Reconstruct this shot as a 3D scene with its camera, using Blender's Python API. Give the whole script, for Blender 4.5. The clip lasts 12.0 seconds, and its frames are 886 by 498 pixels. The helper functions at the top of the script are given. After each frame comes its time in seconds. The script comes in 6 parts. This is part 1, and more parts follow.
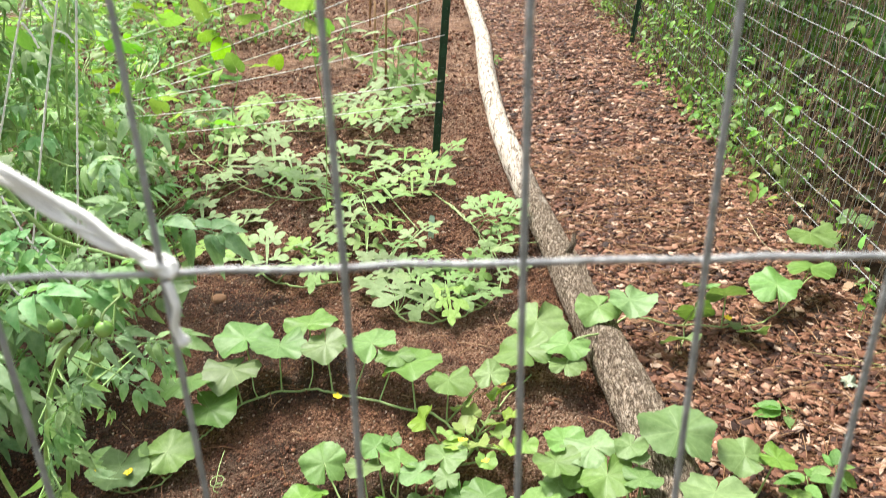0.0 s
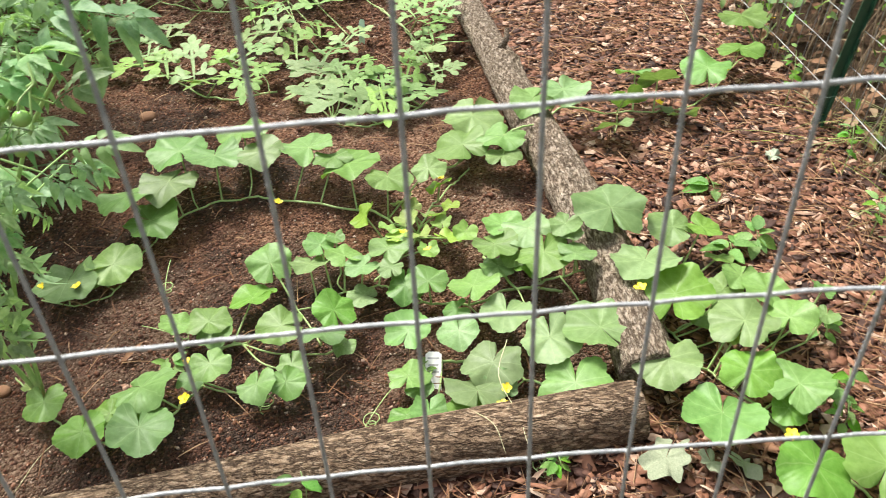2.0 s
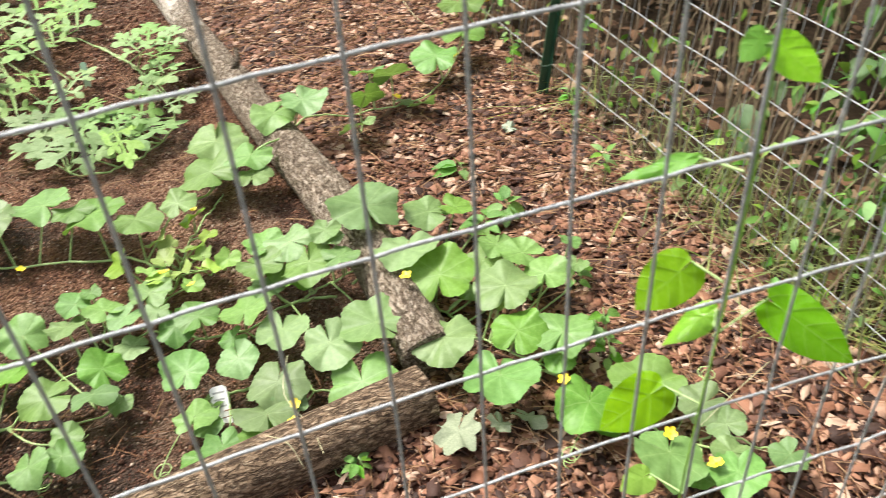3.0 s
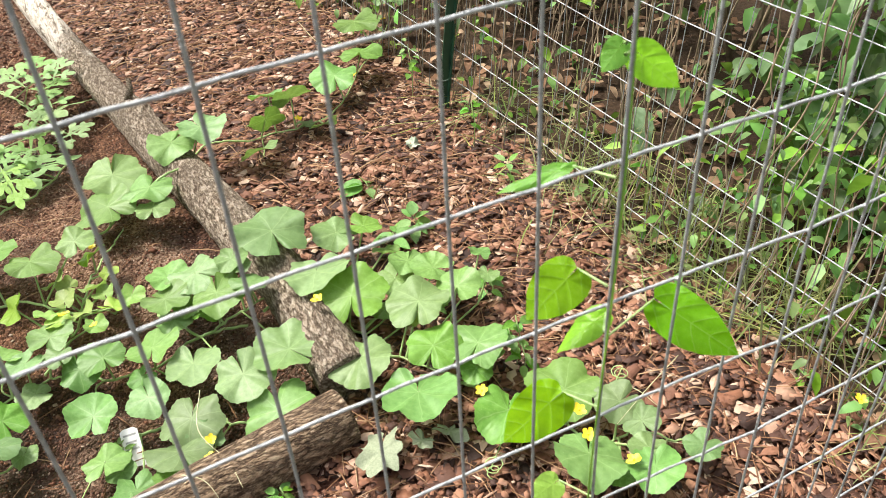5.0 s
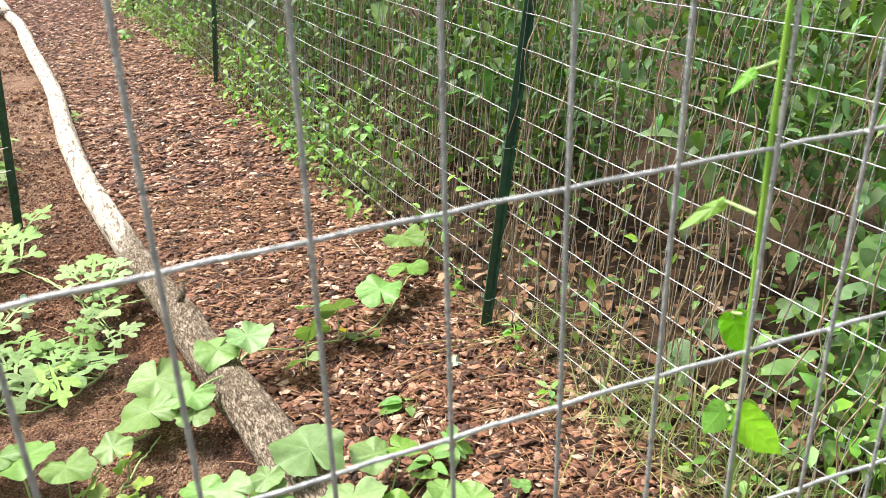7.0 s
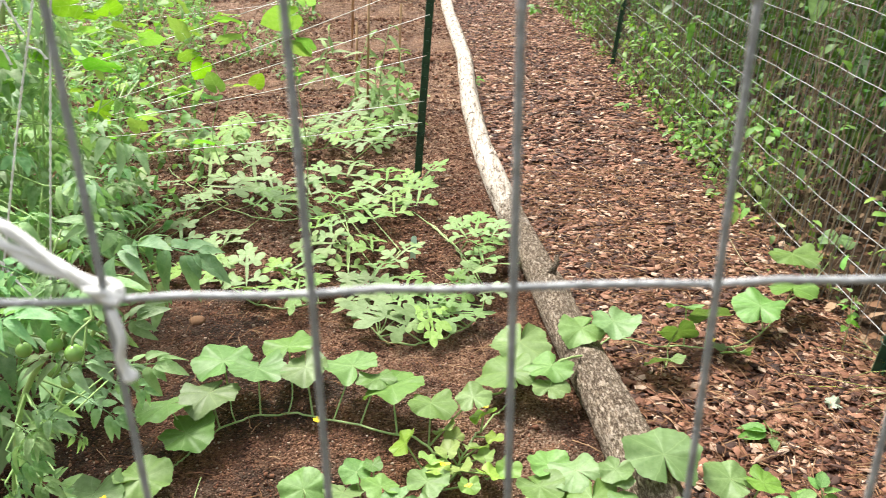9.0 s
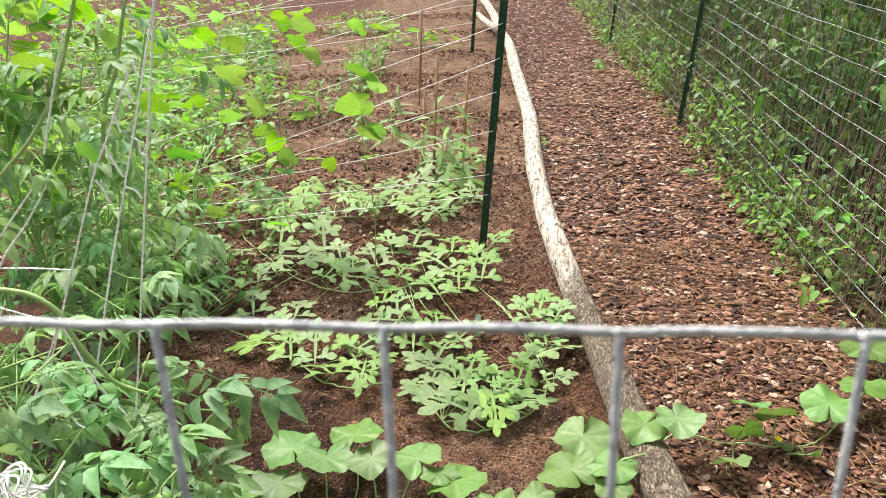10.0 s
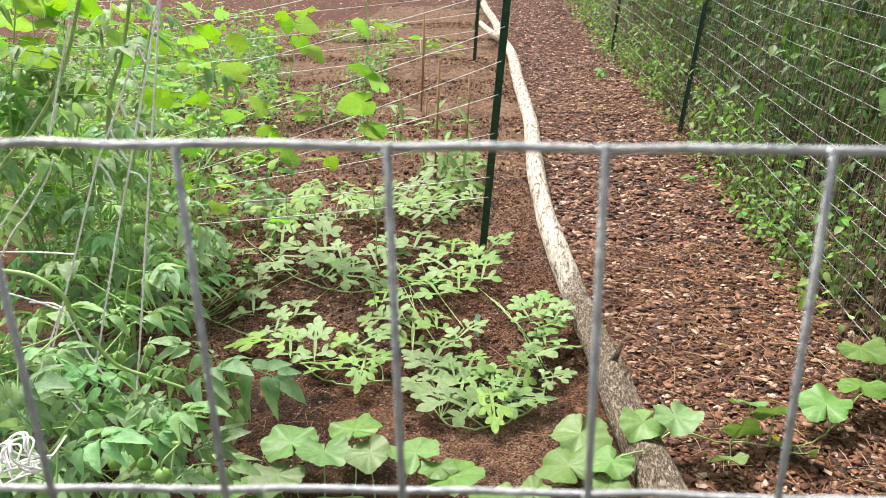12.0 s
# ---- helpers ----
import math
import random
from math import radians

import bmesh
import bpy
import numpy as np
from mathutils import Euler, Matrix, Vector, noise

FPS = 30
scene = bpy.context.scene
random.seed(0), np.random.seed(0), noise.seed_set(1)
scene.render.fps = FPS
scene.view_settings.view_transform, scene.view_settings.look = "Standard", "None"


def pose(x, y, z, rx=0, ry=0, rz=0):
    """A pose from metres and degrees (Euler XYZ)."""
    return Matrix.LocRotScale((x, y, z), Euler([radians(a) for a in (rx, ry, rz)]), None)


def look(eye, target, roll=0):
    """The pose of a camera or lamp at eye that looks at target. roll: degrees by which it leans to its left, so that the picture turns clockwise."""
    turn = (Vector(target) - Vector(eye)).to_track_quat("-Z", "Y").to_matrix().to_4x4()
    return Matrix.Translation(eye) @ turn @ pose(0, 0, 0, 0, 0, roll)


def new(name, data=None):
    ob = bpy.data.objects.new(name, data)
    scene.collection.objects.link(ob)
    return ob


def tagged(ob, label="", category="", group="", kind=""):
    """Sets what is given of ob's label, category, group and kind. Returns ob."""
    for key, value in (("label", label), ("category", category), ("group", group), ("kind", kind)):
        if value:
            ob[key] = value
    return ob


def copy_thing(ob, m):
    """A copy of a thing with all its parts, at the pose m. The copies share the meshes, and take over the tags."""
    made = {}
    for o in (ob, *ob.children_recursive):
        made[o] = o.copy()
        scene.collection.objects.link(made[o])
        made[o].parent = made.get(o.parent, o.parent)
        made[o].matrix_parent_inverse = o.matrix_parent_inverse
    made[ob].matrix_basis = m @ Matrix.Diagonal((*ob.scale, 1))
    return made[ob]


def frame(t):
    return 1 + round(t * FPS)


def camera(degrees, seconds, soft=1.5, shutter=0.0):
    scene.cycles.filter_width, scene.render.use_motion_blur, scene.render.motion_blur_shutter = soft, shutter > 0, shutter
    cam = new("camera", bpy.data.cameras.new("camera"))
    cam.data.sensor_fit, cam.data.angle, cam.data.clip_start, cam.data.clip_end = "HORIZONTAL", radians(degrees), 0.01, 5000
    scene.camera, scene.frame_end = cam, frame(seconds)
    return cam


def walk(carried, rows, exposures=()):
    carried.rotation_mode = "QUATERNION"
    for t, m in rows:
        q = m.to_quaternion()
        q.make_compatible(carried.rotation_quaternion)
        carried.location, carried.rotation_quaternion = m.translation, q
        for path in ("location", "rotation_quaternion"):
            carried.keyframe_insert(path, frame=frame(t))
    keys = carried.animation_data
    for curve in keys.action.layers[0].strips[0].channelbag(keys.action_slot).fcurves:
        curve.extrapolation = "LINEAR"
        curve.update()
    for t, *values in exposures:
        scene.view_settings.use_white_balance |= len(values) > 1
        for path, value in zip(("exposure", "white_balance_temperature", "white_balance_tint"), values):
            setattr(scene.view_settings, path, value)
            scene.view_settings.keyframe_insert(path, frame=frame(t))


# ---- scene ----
cam = camera(55.7, 12.0, soft=0.85, shutter=0.26)
PATH = [
    (0, (0.095, -0.207, 1.428), (-0.02, 1.573, 0.524), -2.4),
    (0.5, (0.102, -0.204, 1.382), (-0.031, 1.475, 0.304), -2.8),
    (1, (0.107, -0.23, 1.345), (0.04, 1.352, 0.124), -2.0),
    (1.5, (0.104, -0.255, 1.354), (0.054, 1.32, 0.122), -2.2),
    (2, (0.114, -0.261, 1.365), (0.113, 1.296, 0.11), -4.0),
    (2.5, (0.152, -0.271, 1.366), (0.37, 1.269, 0.109), -5.3),
    (3, (0.195, -0.292, 1.36), (0.657, 1.186, 0.094), -5.2),
    (3.5, (0.219, -0.308, 1.364), (0.855, 1.114, 0.109), -4.6),
    (5.5, (0.211, -0.286, 1.358), (0.868, 1.136, 0.115), -4.6),
    (6, (0.208, -0.271, 1.383), (0.895, 1.256, 0.289), -3.2),
    (6.5, (0.206, -0.253, 1.431), (0.931, 1.388, 0.547), -2.6),
    (6.7, (0.203, -0.254, 1.434), (0.926, 1.399, 0.568), -2.5),
    (8.3, (0.127, -0.233, 1.456), (0.438, 1.55, 0.607), -2.9),
    (8.5, (0.117, -0.211, 1.447), (0.268, 1.603, 0.618), -2.9),
    (9, (0.094, -0.184, 1.417), (0.022, 1.619, 0.556), -1.8),
    (9.5, (0.099, -0.153, 1.577), (-0.098, 1.67, 0.779), -2.7),
    (10, (0.089, -0.158, 1.606), (-0.13, 1.668, 0.819), -2.8),
    (10.5, (0.097, -0.167, 1.599), (-0.119, 1.665, 0.827), -2.6),
    (11, (0.098, -0.171, 1.585), (-0.123, 1.665, 0.824), -2.3),
    (11.5, (0.0997, -0.177, 1.573), (-0.1243, 1.66, 0.813), -2.3),
    (12, (0.091, -0.188, 1.571), (-0.129, 1.648, 0.808), -2.2),
]
walk(cam, [(t, look(eye, target, roll)) for t, eye, target, roll in PATH],
     [(0, 0.86), (0.6, 0.80), (3.5, 0.81), (5.5, 0.88), (6.5, 1.08), (8.5, 1.02), (9, 0.84), (9.5, 0.74), (10, 0.66), (12, 0.64)])
cam.data.dof.use_dof, cam.data.dof.focus_distance, cam.data.dof.aperture_fstop = True, 2.2, 22.0

# ---- world and sun ----
SUN_EL, SUN_AZ = radians(58), radians(-35)   # azimuth from +y towards +x
world = bpy.data.worlds.new("overcast_sky")
scene.world = world
world.use_nodes = True
wn = world.node_tree
sky = wn.nodes.new("ShaderNodeTexSky")
sky.sky_type, sky.sun_disc = "NISHITA", False
sky.sun_elevation, sky.sun_rotation = SUN_EL, SUN_AZ
sky.air_density, sky.dust_density, sky.ozone_density = 1.2, 6.0, 1.0
haze = wn.nodes.new("ShaderNodeHueSaturation")   # cloud takes most of the blue out
haze.inputs["Saturation"].default_value = 0.22
wn.links.new(sky.outputs[0], haze.inputs["Color"])
wn.links.new(haze.outputs[0], wn.nodes["Background"].inputs[0])
wn.nodes["Background"].inputs[1].default_value = 0.15
sun = new("sun", bpy.data.lights.new("sun", "SUN"))
sun.data.energy, sun.data.angle, sun.data.color = 3.1, radians(10), (1.0, 0.95, 0.85)
sun_dir = Vector((math.sin(SUN_AZ) * math.cos(SUN_EL), math.cos(SUN_AZ) * math.cos(SUN_EL), math.sin(SUN_EL)))
sun.matrix_world = look(sun_dir * 20, (0, 0, 0))


# ---- materials ----
class Nodes:
    """Short-hand for building one node material."""

    def __init__(self, name):
        self.mat = bpy.data.materials.new(name)
        self.mat.use_nodes = True
        self.tree = self.mat.node_tree
        self.bsdf = self.tree.nodes["Principled BSDF"]
        self.out = self.tree.nodes["Material Output"]

    def node(self, kind, operation="", data_type="", blend_type="", wave_type="", feature=""):
        n = self.tree.nodes.new(kind)
        if operation:
            n.operation = operation
        if data_type:
            n.data_type = data_type
        if blend_type:
            n.blend_type = blend_type
        if wave_type:
            n.wave_type = wave_type
        if feature:
            n.feature = feature
        return n

    def link(self, a, b):
        self.tree.links.new(a, b)

    def put(self, socket, value):
        if isinstance(value, bpy.types.NodeSocket):
            self.link(value, socket)
        else:
            socket.default_value = value

    def noise(self, scale, detail=4.0, rough=0.55, vector=None):
        n = self.node("ShaderNodeTexNoise")
        n.inputs["Scale"].default_value, n.inputs["Detail"].default_value = scale, detail
        n.inputs["Roughness"].default_value = rough
        if vector is not None:
            self.link(vector, n.inputs["Vector"])
        return n.outputs["Fac"]

    def math(self, op, a, b=0.0, c=0.0):
        n = self.node("ShaderNodeMath", operation=op)
        for socket, value in zip(n.inputs, (a, b, c)):
            self.put(socket, value)
        return n.outputs[0]

    def ramp(self, fac, stops):
        n = self.node("ShaderNodeValToRGB")
        while len(n.color_ramp.elements) < len(stops):
            n.color_ramp.elements.new(0.5)
        for el, (at, col) in zip(n.color_ramp.elements, stops):
            el.position, el.color = at, (*col, 1)
        self.link(fac, n.inputs[0])
        return n.outputs[0]

    def mix(self, fac, a, b, blend="MIX"):
        n = self.node("ShaderNodeMix", data_type="RGBA", blend_type=blend)
        self.put(n.inputs[0], fac)
        for socket, value in ((n.inputs[6], a), (n.inputs[7], b)):
            self.put(socket, (*value, 1) if isinstance(value, tuple) else value)
        return n.outputs[2]

    def coords(self, which="Object"):
        return self.node("ShaderNodeTexCoord").outputs[which]

    def bump(self, height, strength=0.5, distance=0.01):
        n = self.node("ShaderNodeBump")
        n.inputs["Strength"].default_value, n.inputs["Distance"].default_value = strength, distance
        self.link(height, n.inputs["Height"])
        self.link(n.outputs[0], self.bsdf.inputs["Normal"])

    def finish(self, color, rough=0.8, metal=0.0, spec=0.5):
        self.put(self.bsdf.inputs["Base Color"], (*color, 1) if isinstance(color, tuple) else color)
        self.put(self.bsdf.inputs["Roughness"], rough)
        self.bsdf.inputs["Metallic"].default_value = metal
        self.bsdf.inputs["Specular IOR Level"].default_value = spec
        return self.mat


def hsv_random(m, color, rnd, hue=0.02, val=0.35, sat=0.2):
    n = m.node("ShaderNodeHueSaturation")
    m.link(m.math("MULTIPLY_ADD", rnd, hue * 2, 0.5 - hue), n.inputs["Hue"])
    m.link(m.math("MULTIPLY_ADD", m.math("FRACT", m.math("MULTIPLY", rnd, 7.13)), val * 2, 1 - val), n.inputs["Value"])
    m.link(m.math("MULTIPLY_ADD", m.math("FRACT", m.math("MULTIPLY", rnd, 3.77)), sat * 2, 1 - sat), n.inputs["Saturation"])
    m.put(n.inputs["Color"], (*color, 1) if isinstance(color, tuple) else color)
    return n.outputs[0]


def leaf_material(name, deep, light, veins=0, island=False, clear=0.35, rough=0.5, hue=0.02, val=0.25, vein_tint=(0.38, 0.5, 0.22), pinnate=False):
    """A leaf: mottled green, paler veins that fan from the stalk, light shining through."""
    m = Nodes(name)
    rnd = m.node("ShaderNodeNewGeometry").outputs["Random Per Island"] if island else m.node("ShaderNodeObjectInfo").outputs["Random"]
    uv = m.coords("UV")
    col = m.ramp(m.noise(9 if not island else 30, 3, vector=None if island else uv), [(0.3, deep), (0.7, light)])
    col = hsv_random(m, col, rnd, hue, val)
    if veins:
        sep = m.node("ShaderNodeSeparateXYZ")
        m.link(uv, sep.inputs[0])
        side = m.math("ABSOLUTE", sep.outputs[0])
        bend = m.math("MULTIPLY", m.math("SUBTRACT", m.noise(2.2, 3, vector=uv), 0.5), 0.5)
        if pinnate:
            # a midrib, and side veins that arch away from it towards the tip
            run = m.math("ADD", m.math("SUBTRACT", sep.outputs[1], m.math("MULTIPLY", m.math("POWER", side, 1.3), 1.1)), m.math("MULTIPLY", bend, 0.16))
            saw = m.math("PINGPONG", m.math("MULTIPLY", run, veins), 0.5)
            ribs = m.math("MULTIPLY", saw, 1.0 / veins)
            wide = m.math("MINIMUM", ribs, side)
        else:
            ang = m.math("ADD", m.math("ARCTAN2", sep.outputs[0], sep.outputs[1]), bend)
            rad = m.math("SQRT", m.math("ADD", m.math("POWER", sep.outputs[0], 2.0), m.math("POWER", sep.outputs[1], 2.0)))
            saw = m.math("PINGPONG", m.math("MULTIPLY", ang, veins / (2 * math.pi)), 0.5)
            wide = m.math("MULTIPLY", saw, m.math("MULTIPLY", rad, 2 * math.pi / veins))
            # finer veins fork from the main ones
            fork = m.math("PINGPONG", m.math("ADD", m.math("MULTIPLY", rad, 5.5), m.math("MULTIPLY", saw, -2.4)), 0.5)
            wide = m.math("MINIMUM", wide, m.math("ADD", m.math("MULTIPLY", fork, 0.16), 0.007))
        line = m.ramp(wide, [(0.0, (1, 1, 1)), (0.012, (0, 0, 0))])
        col = m.mix(m.math("MULTIPLY", line, 0.45 if pinnate else 0.28), col, vein_tint)
        height = m.math("ADD", m.math("MULTIPLY", m.math("MINIMUM", wide, 0.05), 9.0), m.math("MULTIPLY", m.noise(14, 4, vector=uv), 0.45))
        speck = m.ramp(m.noise(46, 2, 0.5, uv), [(0.66, (0, 0, 0)), (0.72, (0.35, 0.35, 0.35))])
        col = m.mix(speck, col, vein_tint)
        m.bump(height, 0.25 if pinnate else 0.13, 0.004)
    elif not island:
        net = m.node("ShaderNodeTexVoronoi", feature="DISTANCE_TO_EDGE")
        net.inputs["Scale"].default_value = 16.0
        m.link(uv, net.inputs["Vector"])
        col = m.mix(m.ramp(net.outputs["Distance"], [(0.0, (0.22, 0.22, 0.22)), (0.10, (0, 0, 0))]), col, vein_tint)
        m.bump(m.math("ADD", m.math("MINIMUM", net.outputs["Distance"], 0.25), m.noise(22, 4, vector=uv)), 0.4, 0.003)
    m.finish(col, rough, 0.0, 0.32)
    tr = m.node("ShaderNodeBsdfTranslucent")
    warm = m.mix(0.4, col, (0.30, 0.52, 0.03))
    m.link(warm, tr.inputs["Color"])
    mx = m.node("ShaderNodeMixShader")
    mx.inputs[0].default_value = clear
    m.link(m.bsdf.outputs[0], mx.inputs[1])
    m.link(tr.outputs[0], mx.inputs[2])
    m.link(mx.outputs[0], m.out.inputs["Surface"])
    return m.mat


def plain_material(name, a, b, scale, rough=0.7, metal=0.0, bump=0.0, spec=0.5, dist=0.003):
    m = Nodes(name)
    f = m.noise(scale, 5, vector=m.coords())
    if bump:
        m.bump(m.noise(scale * 2.5, 4, vector=m.coords()), bump, dist)
    return m.finish(m.ramp(f, [(0.3, a), (0.72, b)]), rough, metal, spec)


M_MELON = leaf_material("melon_leaf_green", (0.120, 0.228, 0.058), (0.190, 0.318, 0.098), veins=7, clear=0.26, rough=0.46, hue=0.016, val=0.18)
M_MELON_YOUNG = leaf_material("young_melon_leaf", (0.23, 0.38, 0.065), (0.32, 0.47, 0.10), veins=7, clear=0.35, rough=0.45)
M_WMELON = leaf_material("watermelon_leaf_green", (0.165, 0.285, 0.072), (0.28, 0.42, 0.150), veins=0, clear=0.25, rough=0.55, hue=0.014, val=0.16)
M_TOMATO = leaf_material("tomato_leaf_green", (0.16, 0.32, 0.12), (0.34, 0.53, 0.26), veins=0, clear=0.40, rough=0.48, hue=0.03, val=0.3)
M_BEAN = leaf_material("bean_leaf_green", (0.20, 0.43, 0.045), (0.28, 0.52, 0.075), veins=3.6, clear=0.45, rough=0.45, hue=0.035, val=0.4, pinnate=True)
M_FENCE_VINE = leaf_material("climbing_vine_leaf", (0.17, 0.42, 0.022), (0.23, 0.50, 0.040), veins=3.6, clear=0.45, rough=0.2, vein_tint=(0.30, 0.50, 0.10), pinnate=True)
M_BEDGREEN = leaf_material("bed_seedling_green", (0.11, 0.26, 0.06), (0.28, 0.47, 0.18), island=True, clear=0.4, hue=0.03, val=0.35)
M_SPRIG = leaf_material("weed_sprig_green", (0.10, 0.25, 0.04), (0.20, 0.39, 0.08), clear=0.3)
M_VINE_STEM = plain_material("climbing_vine_stem", (0.17, 0.38, 0.04), (0.27, 0.48, 0.07), 60, 0.4)
M_WEED = leaf_material("weed_leaf_green", (0.11, 0.245, 0.045), (0.28, 0.46, 0.125), island=True, clear=0.35, hue=0.03, val=0.35)
M_SHRUB = leaf_material("shrub_leaf_green", (0.032, 0.088, 0.019), (0.150, 0.275, 0.072), island=True, clear=0.22, hue=0.035, val=0.55)
M_SHRUB_BIG = leaf_material("broad_shrub_leaf", (0.085, 0.175, 0.055), (0.22, 0.33, 0.15), island=True, clear=0.25, hue=0.02, val=0.35)
M_GRASS = leaf_material("grass_blade", (0.12, 0.19, 0.045), (0.31, 0.30, 0.13), island=True, clear=0.2, hue=0.04, val=0.3)
M_STEM = plain_material("green_stem", (0.23, 0.36, 0.11), (0.40, 0.52, 0.22), 40, 0.5)
M_STEM_DARK = plain_material("tomato_stem", (0.22, 0.38, 0.09), (0.36, 0.52, 0.19), 40, 0.55)
M_DRY = plain_material("dry_twig", (0.13, 0.09, 0.06), (0.38, 0.29, 0.19), 30, 0.9)
M_PETAL = plain_material("yellow_petal", (0.80, 0.58, 0.02), (0.95, 0.78, 0.05), 60, 0.5)
M_FRUIT = plain_material("green_tomato_skin", (0.16, 0.34, 0.06), (0.34, 0.52, 0.16), 18, 0.25)
M_TWINE = plain_material("white_twine", (0.86, 0.86, 0.84), (0.96, 0.96, 0.94), 300, 0.8)
M_ROPE = plain_material("white_rope", (0.80, 0.80, 0.78), (0.93, 0.93, 0.91), 400, 0.85, bump=0.6, dist=0.001)
M_TAG = plain_material("white_plastic_tag", (0.78, 0.78, 0.76), (0.88, 0.88, 0.86), 40, 0.35)
M_TAG_GREEN = plain_material("pale_green_tag", (0.30, 0.46, 0.34), (0.55, 0.70, 0.58), 30, 0.4)
M_STRAW = plain_material("dry_runner", (0.36, 0.33, 0.17), (0.58, 0.56, 0.36), 60, 0.7)
M_LICHEN = plain_material("pale_lichen", (0.22, 0.27, 0.20), (0.44, 0.49, 0.37), 80, 0.9)
M_PRINT = plain_material("grey_print", (0.30, 0.30, 0.30), (0.48, 0.48, 0.47), 60, 0.6)
M_POST = plain_material("green_post_paint", (0.006, 0.035, 0.018), (0.018, 0.075, 0.04), 25, 0.4, bump=0.2)
M_PALE_LEAF = plain_material("pale_fallen_leaf", (0.17, 0.20, 0.12), (0.29, 0.32, 0.22), 35, 0.8, bump=0.3)
M_BOARD = plain_material("new_pine_board", (0.50, 0.33, 0.12), (0.66, 0.46, 0.20), 12, 0.7)
M_CANE = plain_material("brown_cane", (0.30, 0.17, 0.08), (0.45, 0.28, 0.14), 25, 0.7)


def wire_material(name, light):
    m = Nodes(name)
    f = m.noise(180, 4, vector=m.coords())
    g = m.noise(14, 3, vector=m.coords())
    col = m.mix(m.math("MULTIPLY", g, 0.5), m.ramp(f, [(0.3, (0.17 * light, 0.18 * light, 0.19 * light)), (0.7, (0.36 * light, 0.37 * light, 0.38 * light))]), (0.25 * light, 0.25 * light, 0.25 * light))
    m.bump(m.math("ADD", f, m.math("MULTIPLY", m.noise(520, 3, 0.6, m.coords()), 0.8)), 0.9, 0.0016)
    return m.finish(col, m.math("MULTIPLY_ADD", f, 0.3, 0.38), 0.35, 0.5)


# the long wires' copy is lighter: light from above put into the colour
M_WIRE, M_WIRE_TOPLIT, M_WIRE_DULL = wire_material("galvanised_wire", 1.3), wire_material("toplit_galvanised_wire", 1.55), wire_material("dull_galvanised_wire", 1.15)


def soil_material():
    m = Nodes("red_brown_garden_soil")
    o = m.coords()
    wet = m.noise(2.4, 5, 0.65, o)
    fine = m.noise(230, 4, 0.7, o)
    mid = m.noise(28, 4, 0.6, o)
    grain = m.node("ShaderNodeTexVoronoi")
    grain.inputs["Scale"].default_value = 190.0
    m.link(o, grain.inputs["Vector"])
    lump = m.node("ShaderNodeTexVoronoi")
    lump.inputs["Scale"].default_value = 75.0
    m.link(o, lump.inputs["Vector"])
    tone = m.node("ShaderNodeSeparateXYZ")
    m.link(grain.outputs["Color"], tone.inputs[0])
    pick = m.math("MULTIPLY_ADD", tone.outputs[0], 0.6, m.math("MULTIPLY", fine, 0.4))
    dry = m.ramp(pick, [(0.15, (0.062, 0.029, 0.017)), (0.5, (0.195, 0.088, 0.047)), (0.8, (0.35, 0.178, 0.102)), (0.92, (0.46, 0.34, 0.25))])
    dark = m.ramp(pick, [(0.15, (0.016, 0.011, 0.009)), (0.8, (0.090, 0.056, 0.040))])
    here = m.node("ShaderNodeSeparateXYZ")
    m.link(o, here.inputs[0])
    # darker towards the front, and more so at the left end
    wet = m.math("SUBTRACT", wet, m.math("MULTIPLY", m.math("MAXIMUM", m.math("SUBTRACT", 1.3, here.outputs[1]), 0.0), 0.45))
    front_left = m.math("MULTIPLY", m.math("MAXIMUM", m.math("SUBTRACT", -0.12, here.outputs[0]), 0.0), m.math("MAXIMUM", m.math("SUBTRACT", 1.75, here.outputs[1]), 0.0))
    wet = m.math("SUBTRACT", wet, m.math("MULTIPLY", front_left, 0.7))
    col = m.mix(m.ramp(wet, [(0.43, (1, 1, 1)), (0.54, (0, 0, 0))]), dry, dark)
    # pale dry patches, spreading with distance: sunlight on the far bed painted in
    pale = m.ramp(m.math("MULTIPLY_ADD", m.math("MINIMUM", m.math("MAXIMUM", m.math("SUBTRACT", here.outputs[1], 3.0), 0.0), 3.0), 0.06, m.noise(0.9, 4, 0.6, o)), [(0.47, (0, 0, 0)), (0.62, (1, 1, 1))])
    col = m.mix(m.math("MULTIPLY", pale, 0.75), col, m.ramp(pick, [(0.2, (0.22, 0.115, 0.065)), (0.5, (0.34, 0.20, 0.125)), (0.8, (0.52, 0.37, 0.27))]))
    col = m.mix(m.math("MULTIPLY", mid, 0.25), col, (0.16, 0.095, 0.06))
    clump = m.ramp(m.noise(9, 5, 0.75, o), [(0.42, (1, 1, 1)), (0.52, (0, 0, 0))])
    col = m.mix(m.math("MULTIPLY", clump, 0.7), col, m.ramp(pick, [(0.2, (0.03, 0.016, 0.011)), (0.7, (0.14, 0.062, 0.038))]))
    grains = m.math("SUBTRACT", m.math("MULTIPLY", mid, 1.2), m.math("ADD", m.math("MULTIPLY", grain.outputs["Distance"], 1.0), m.math("MULTIPLY", lump.outputs["Distance"], 1.4)))
    clods = m.math("ADD", grains, m.math("MULTIPLY", m.noise(11, 5, 0.7, o), 2.0))
    m.bump(clods, 1.0, 0.013)
    return m.finish(col, 0.92, 0.0, 0.25)


